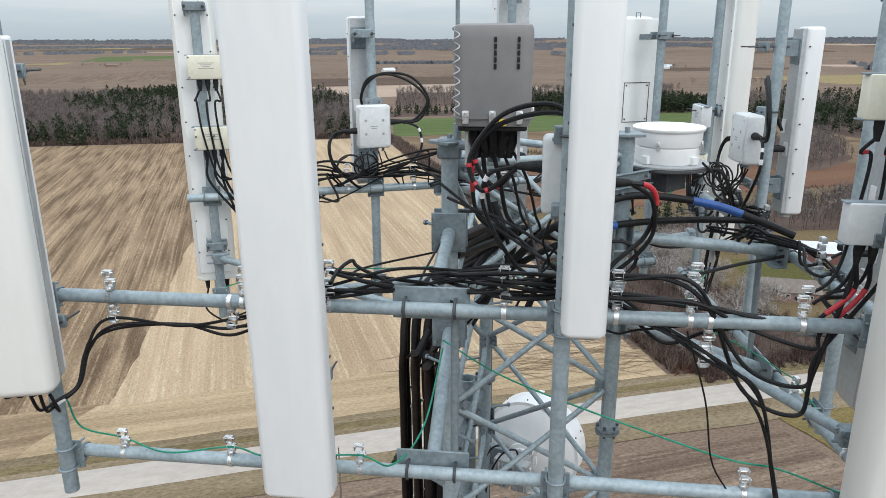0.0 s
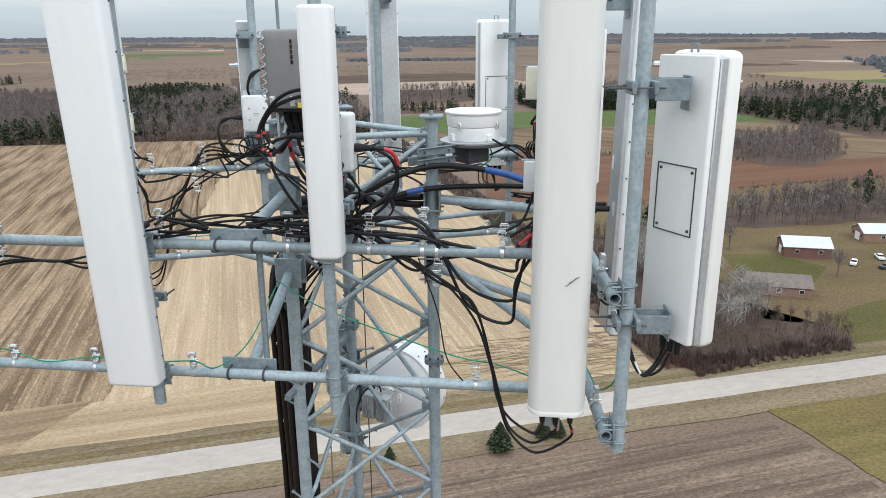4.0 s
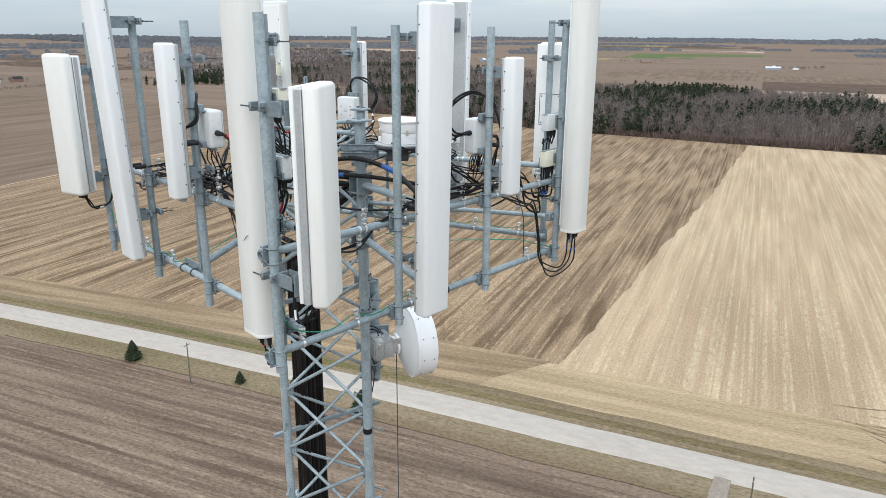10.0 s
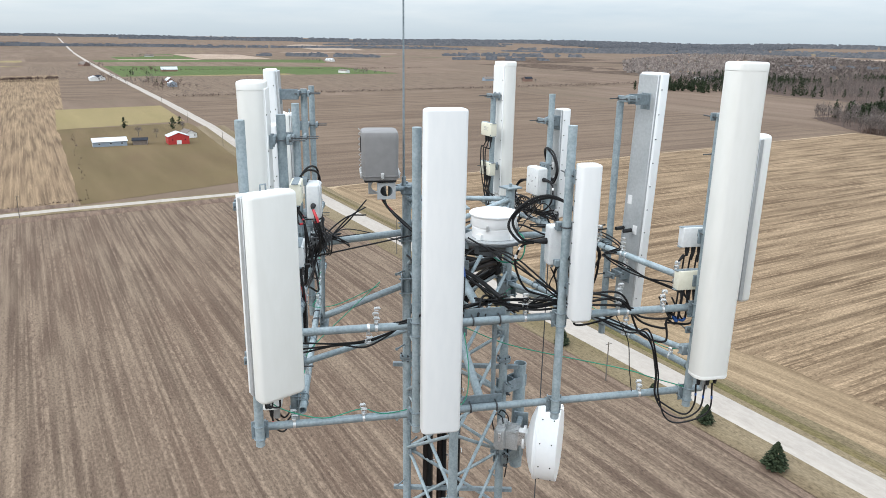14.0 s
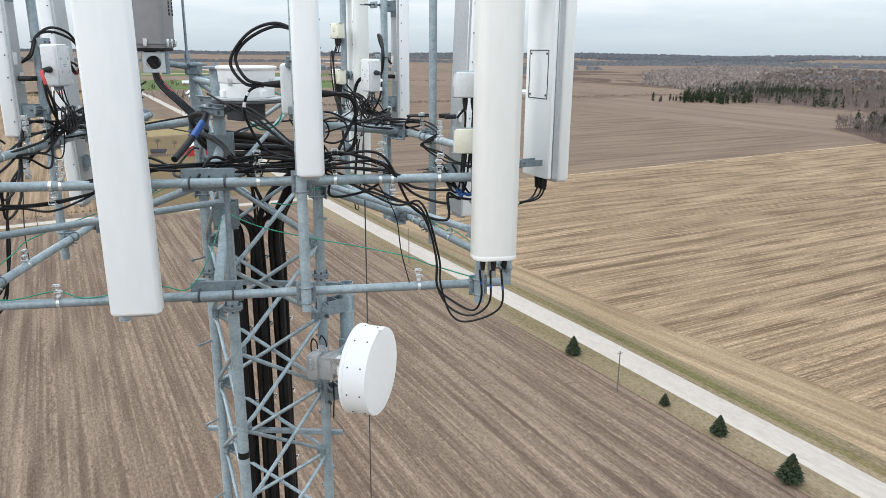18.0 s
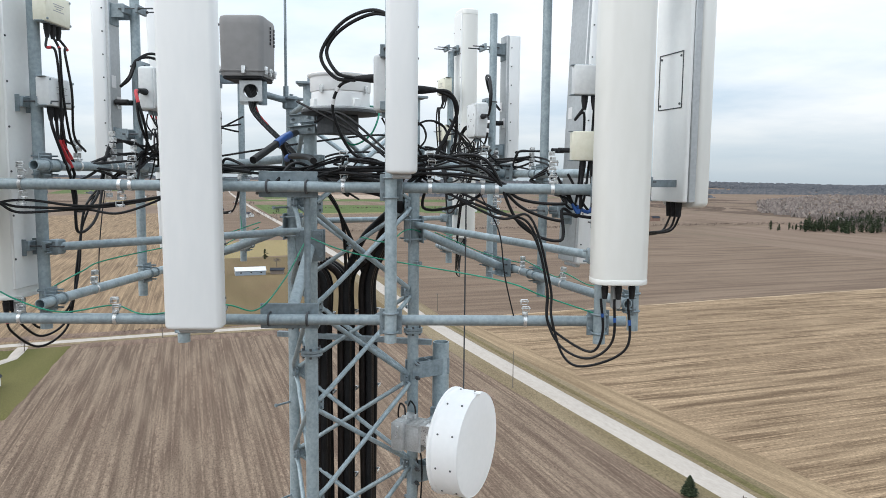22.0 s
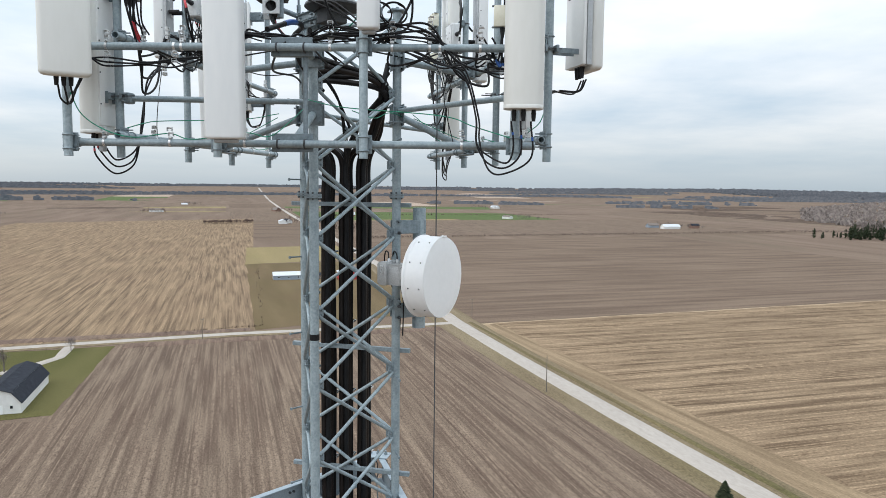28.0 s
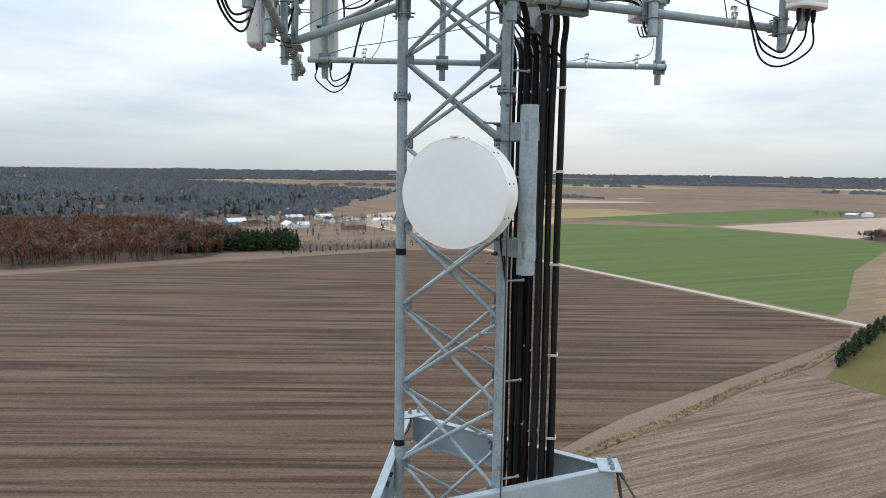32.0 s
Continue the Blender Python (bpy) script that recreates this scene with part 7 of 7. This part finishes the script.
def far_woods():
    """Wooded ridges towards the horizon: rows of crowns, each a low uneven strip."""
    for band, (r0, r1, count, ht) in enumerate(((1500, 2300, 7, 11), (2300, 3300, 18, 13), (3300, 4300, 60, 12), (4300, 4800, 110, 14))):
        h = Heap()
        for _ in range(count):
            a0 = rt.uniform(0, 6.283)
            r = rt.uniform(r0, r1)
            span = rt.uniform(150, 700) * (2.4 if band > 1 else 1) / r
            depth = rt.uniform(30, 160)
            n = int(span * r / 9)
            for k in range(n):
                for q in range(3):
                    a = a0 + span * (k + rt.random()) / max(1, n)
                    rr = r + depth * (q / 2 - 0.5) + 60 * noise.noise((a * 9, band, 2))
                    x, y = rr * math.cos(a), rr * math.sin(a)
                    z = swell(x, y) - 1
                    if noise.noise((a * r * 0.02, band * 3.0, r * 0.01)) < (-0.12 if band < 2 else -0.45):
                        continue
                    hh = ht * rt.uniform(0.5, 1.15) * (0.45 + 0.55 * math.sin(math.pi * (k + 0.5) / n) ** 0.5)
                    t = Vector((-math.sin(a), math.cos(a), 0)) * rt.uniform(5, 9)
                    p = Vector((x, y, z))
                    e0, e1 = Vector((0, 0, hh * rt.uniform(0.75, 0.95))), Vector((0, 0, hh * rt.uniform(0.8, 1.0)))
                    h.tri(p - t, p + t, p + e0 - t * 0.8)
                    h.tri(p + t, p + e1 + t * 0.8, p + e0 - t * 0.8)
        tagged(h.done("far_woods", T_FAR_HAZE), "distant wooded ridge towards the horizon, greyed with painted haze", "woods", kind="stuff")


def carpet(label, poly, count, height, mat=None):
    """A wide far forest: one low uneven crown for each tree."""
    us, vs = [p[0] for p in poly], [p[1] for p in poly]
    h = Heap()
    made = 0
    while made < count:
        u, v = rt.uniform(min(us), max(us)), rt.uniform(min(vs), max(vs))
        if not inside(u, v, poly):
            continue
        made += 1
        p = L(u, v)
        z = swell(p.x, p.y)
        hh, r = height * rt.uniform(0.6, 1.0), height * rt.uniform(0.5, 0.95)
        for k in range(4):
            a = rt.uniform(0, 6.283)
            d = Vector((math.cos(a), math.sin(a), 0)) * r
            h.tri(Vector((p.x, p.y, z)) - d, Vector((p.x, p.y, z)) + d, Vector((p.x, p.y, z + hh * rt.uniform(0.7, 1.0))) + d * rt.uniform(-0.8, 0.8))
    tagged(h.done("far_woods", mat or T_FAR_HAZE), label, "woods", kind="stuff")


# far crowns with the bluish haze of distance mixed into their colour
T_FAR_HAZE = leafy("far woods tinted by haze", (0.118, 0.130, 0.150), (0.195, 0.203, 0.222))
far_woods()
carpet("wide forest far to the south, greyed with painted haze", [(-260, -980), (500, -900), (1500, -1400), (2200, -3200), (-200, -3300), (-800, -2000)], 9000, 13)
carpet("forest along the southern horizon with haze in its colour", [(-1300, -3250), (2200, -3100), (3500, -2900), (3800, -3600), (-900, -4650), (-1600, -4300)], 8000, 15)
carpet("wide forest far to the east, greyed with painted haze", [(1000, 200), (900, 800), (1500, 1500), (3000, 1400), (3000, 0)], 3500, 14)
carpet("brown woods beyond the north-west fields", [(-1050, 1300), (-700, 1500), (-1100, 2400), (-1700, 2400), (-1500, 1900)], 1500, 11, T_BARE)
carpet("grey bare woods behind the far farmhouse", [(-1180, 1120), (-760, 980), (-900, 1300), (-1500, 2500), (-2300, 2600), (-1800, 1700)], 2200, 9, T_GREY)
carpet("woods along the north-west horizon with haze in their colour", [(-3100, 2500), (-2200, 2700), (-2500, 3900), (-3900, 2600)], 2600, 13)
carpet("thin dark belt of haze-tinted trees beyond the northern fields", [(300, 1900), (700, 1780), (720, 1815), (310, 1945)], 260, 10)
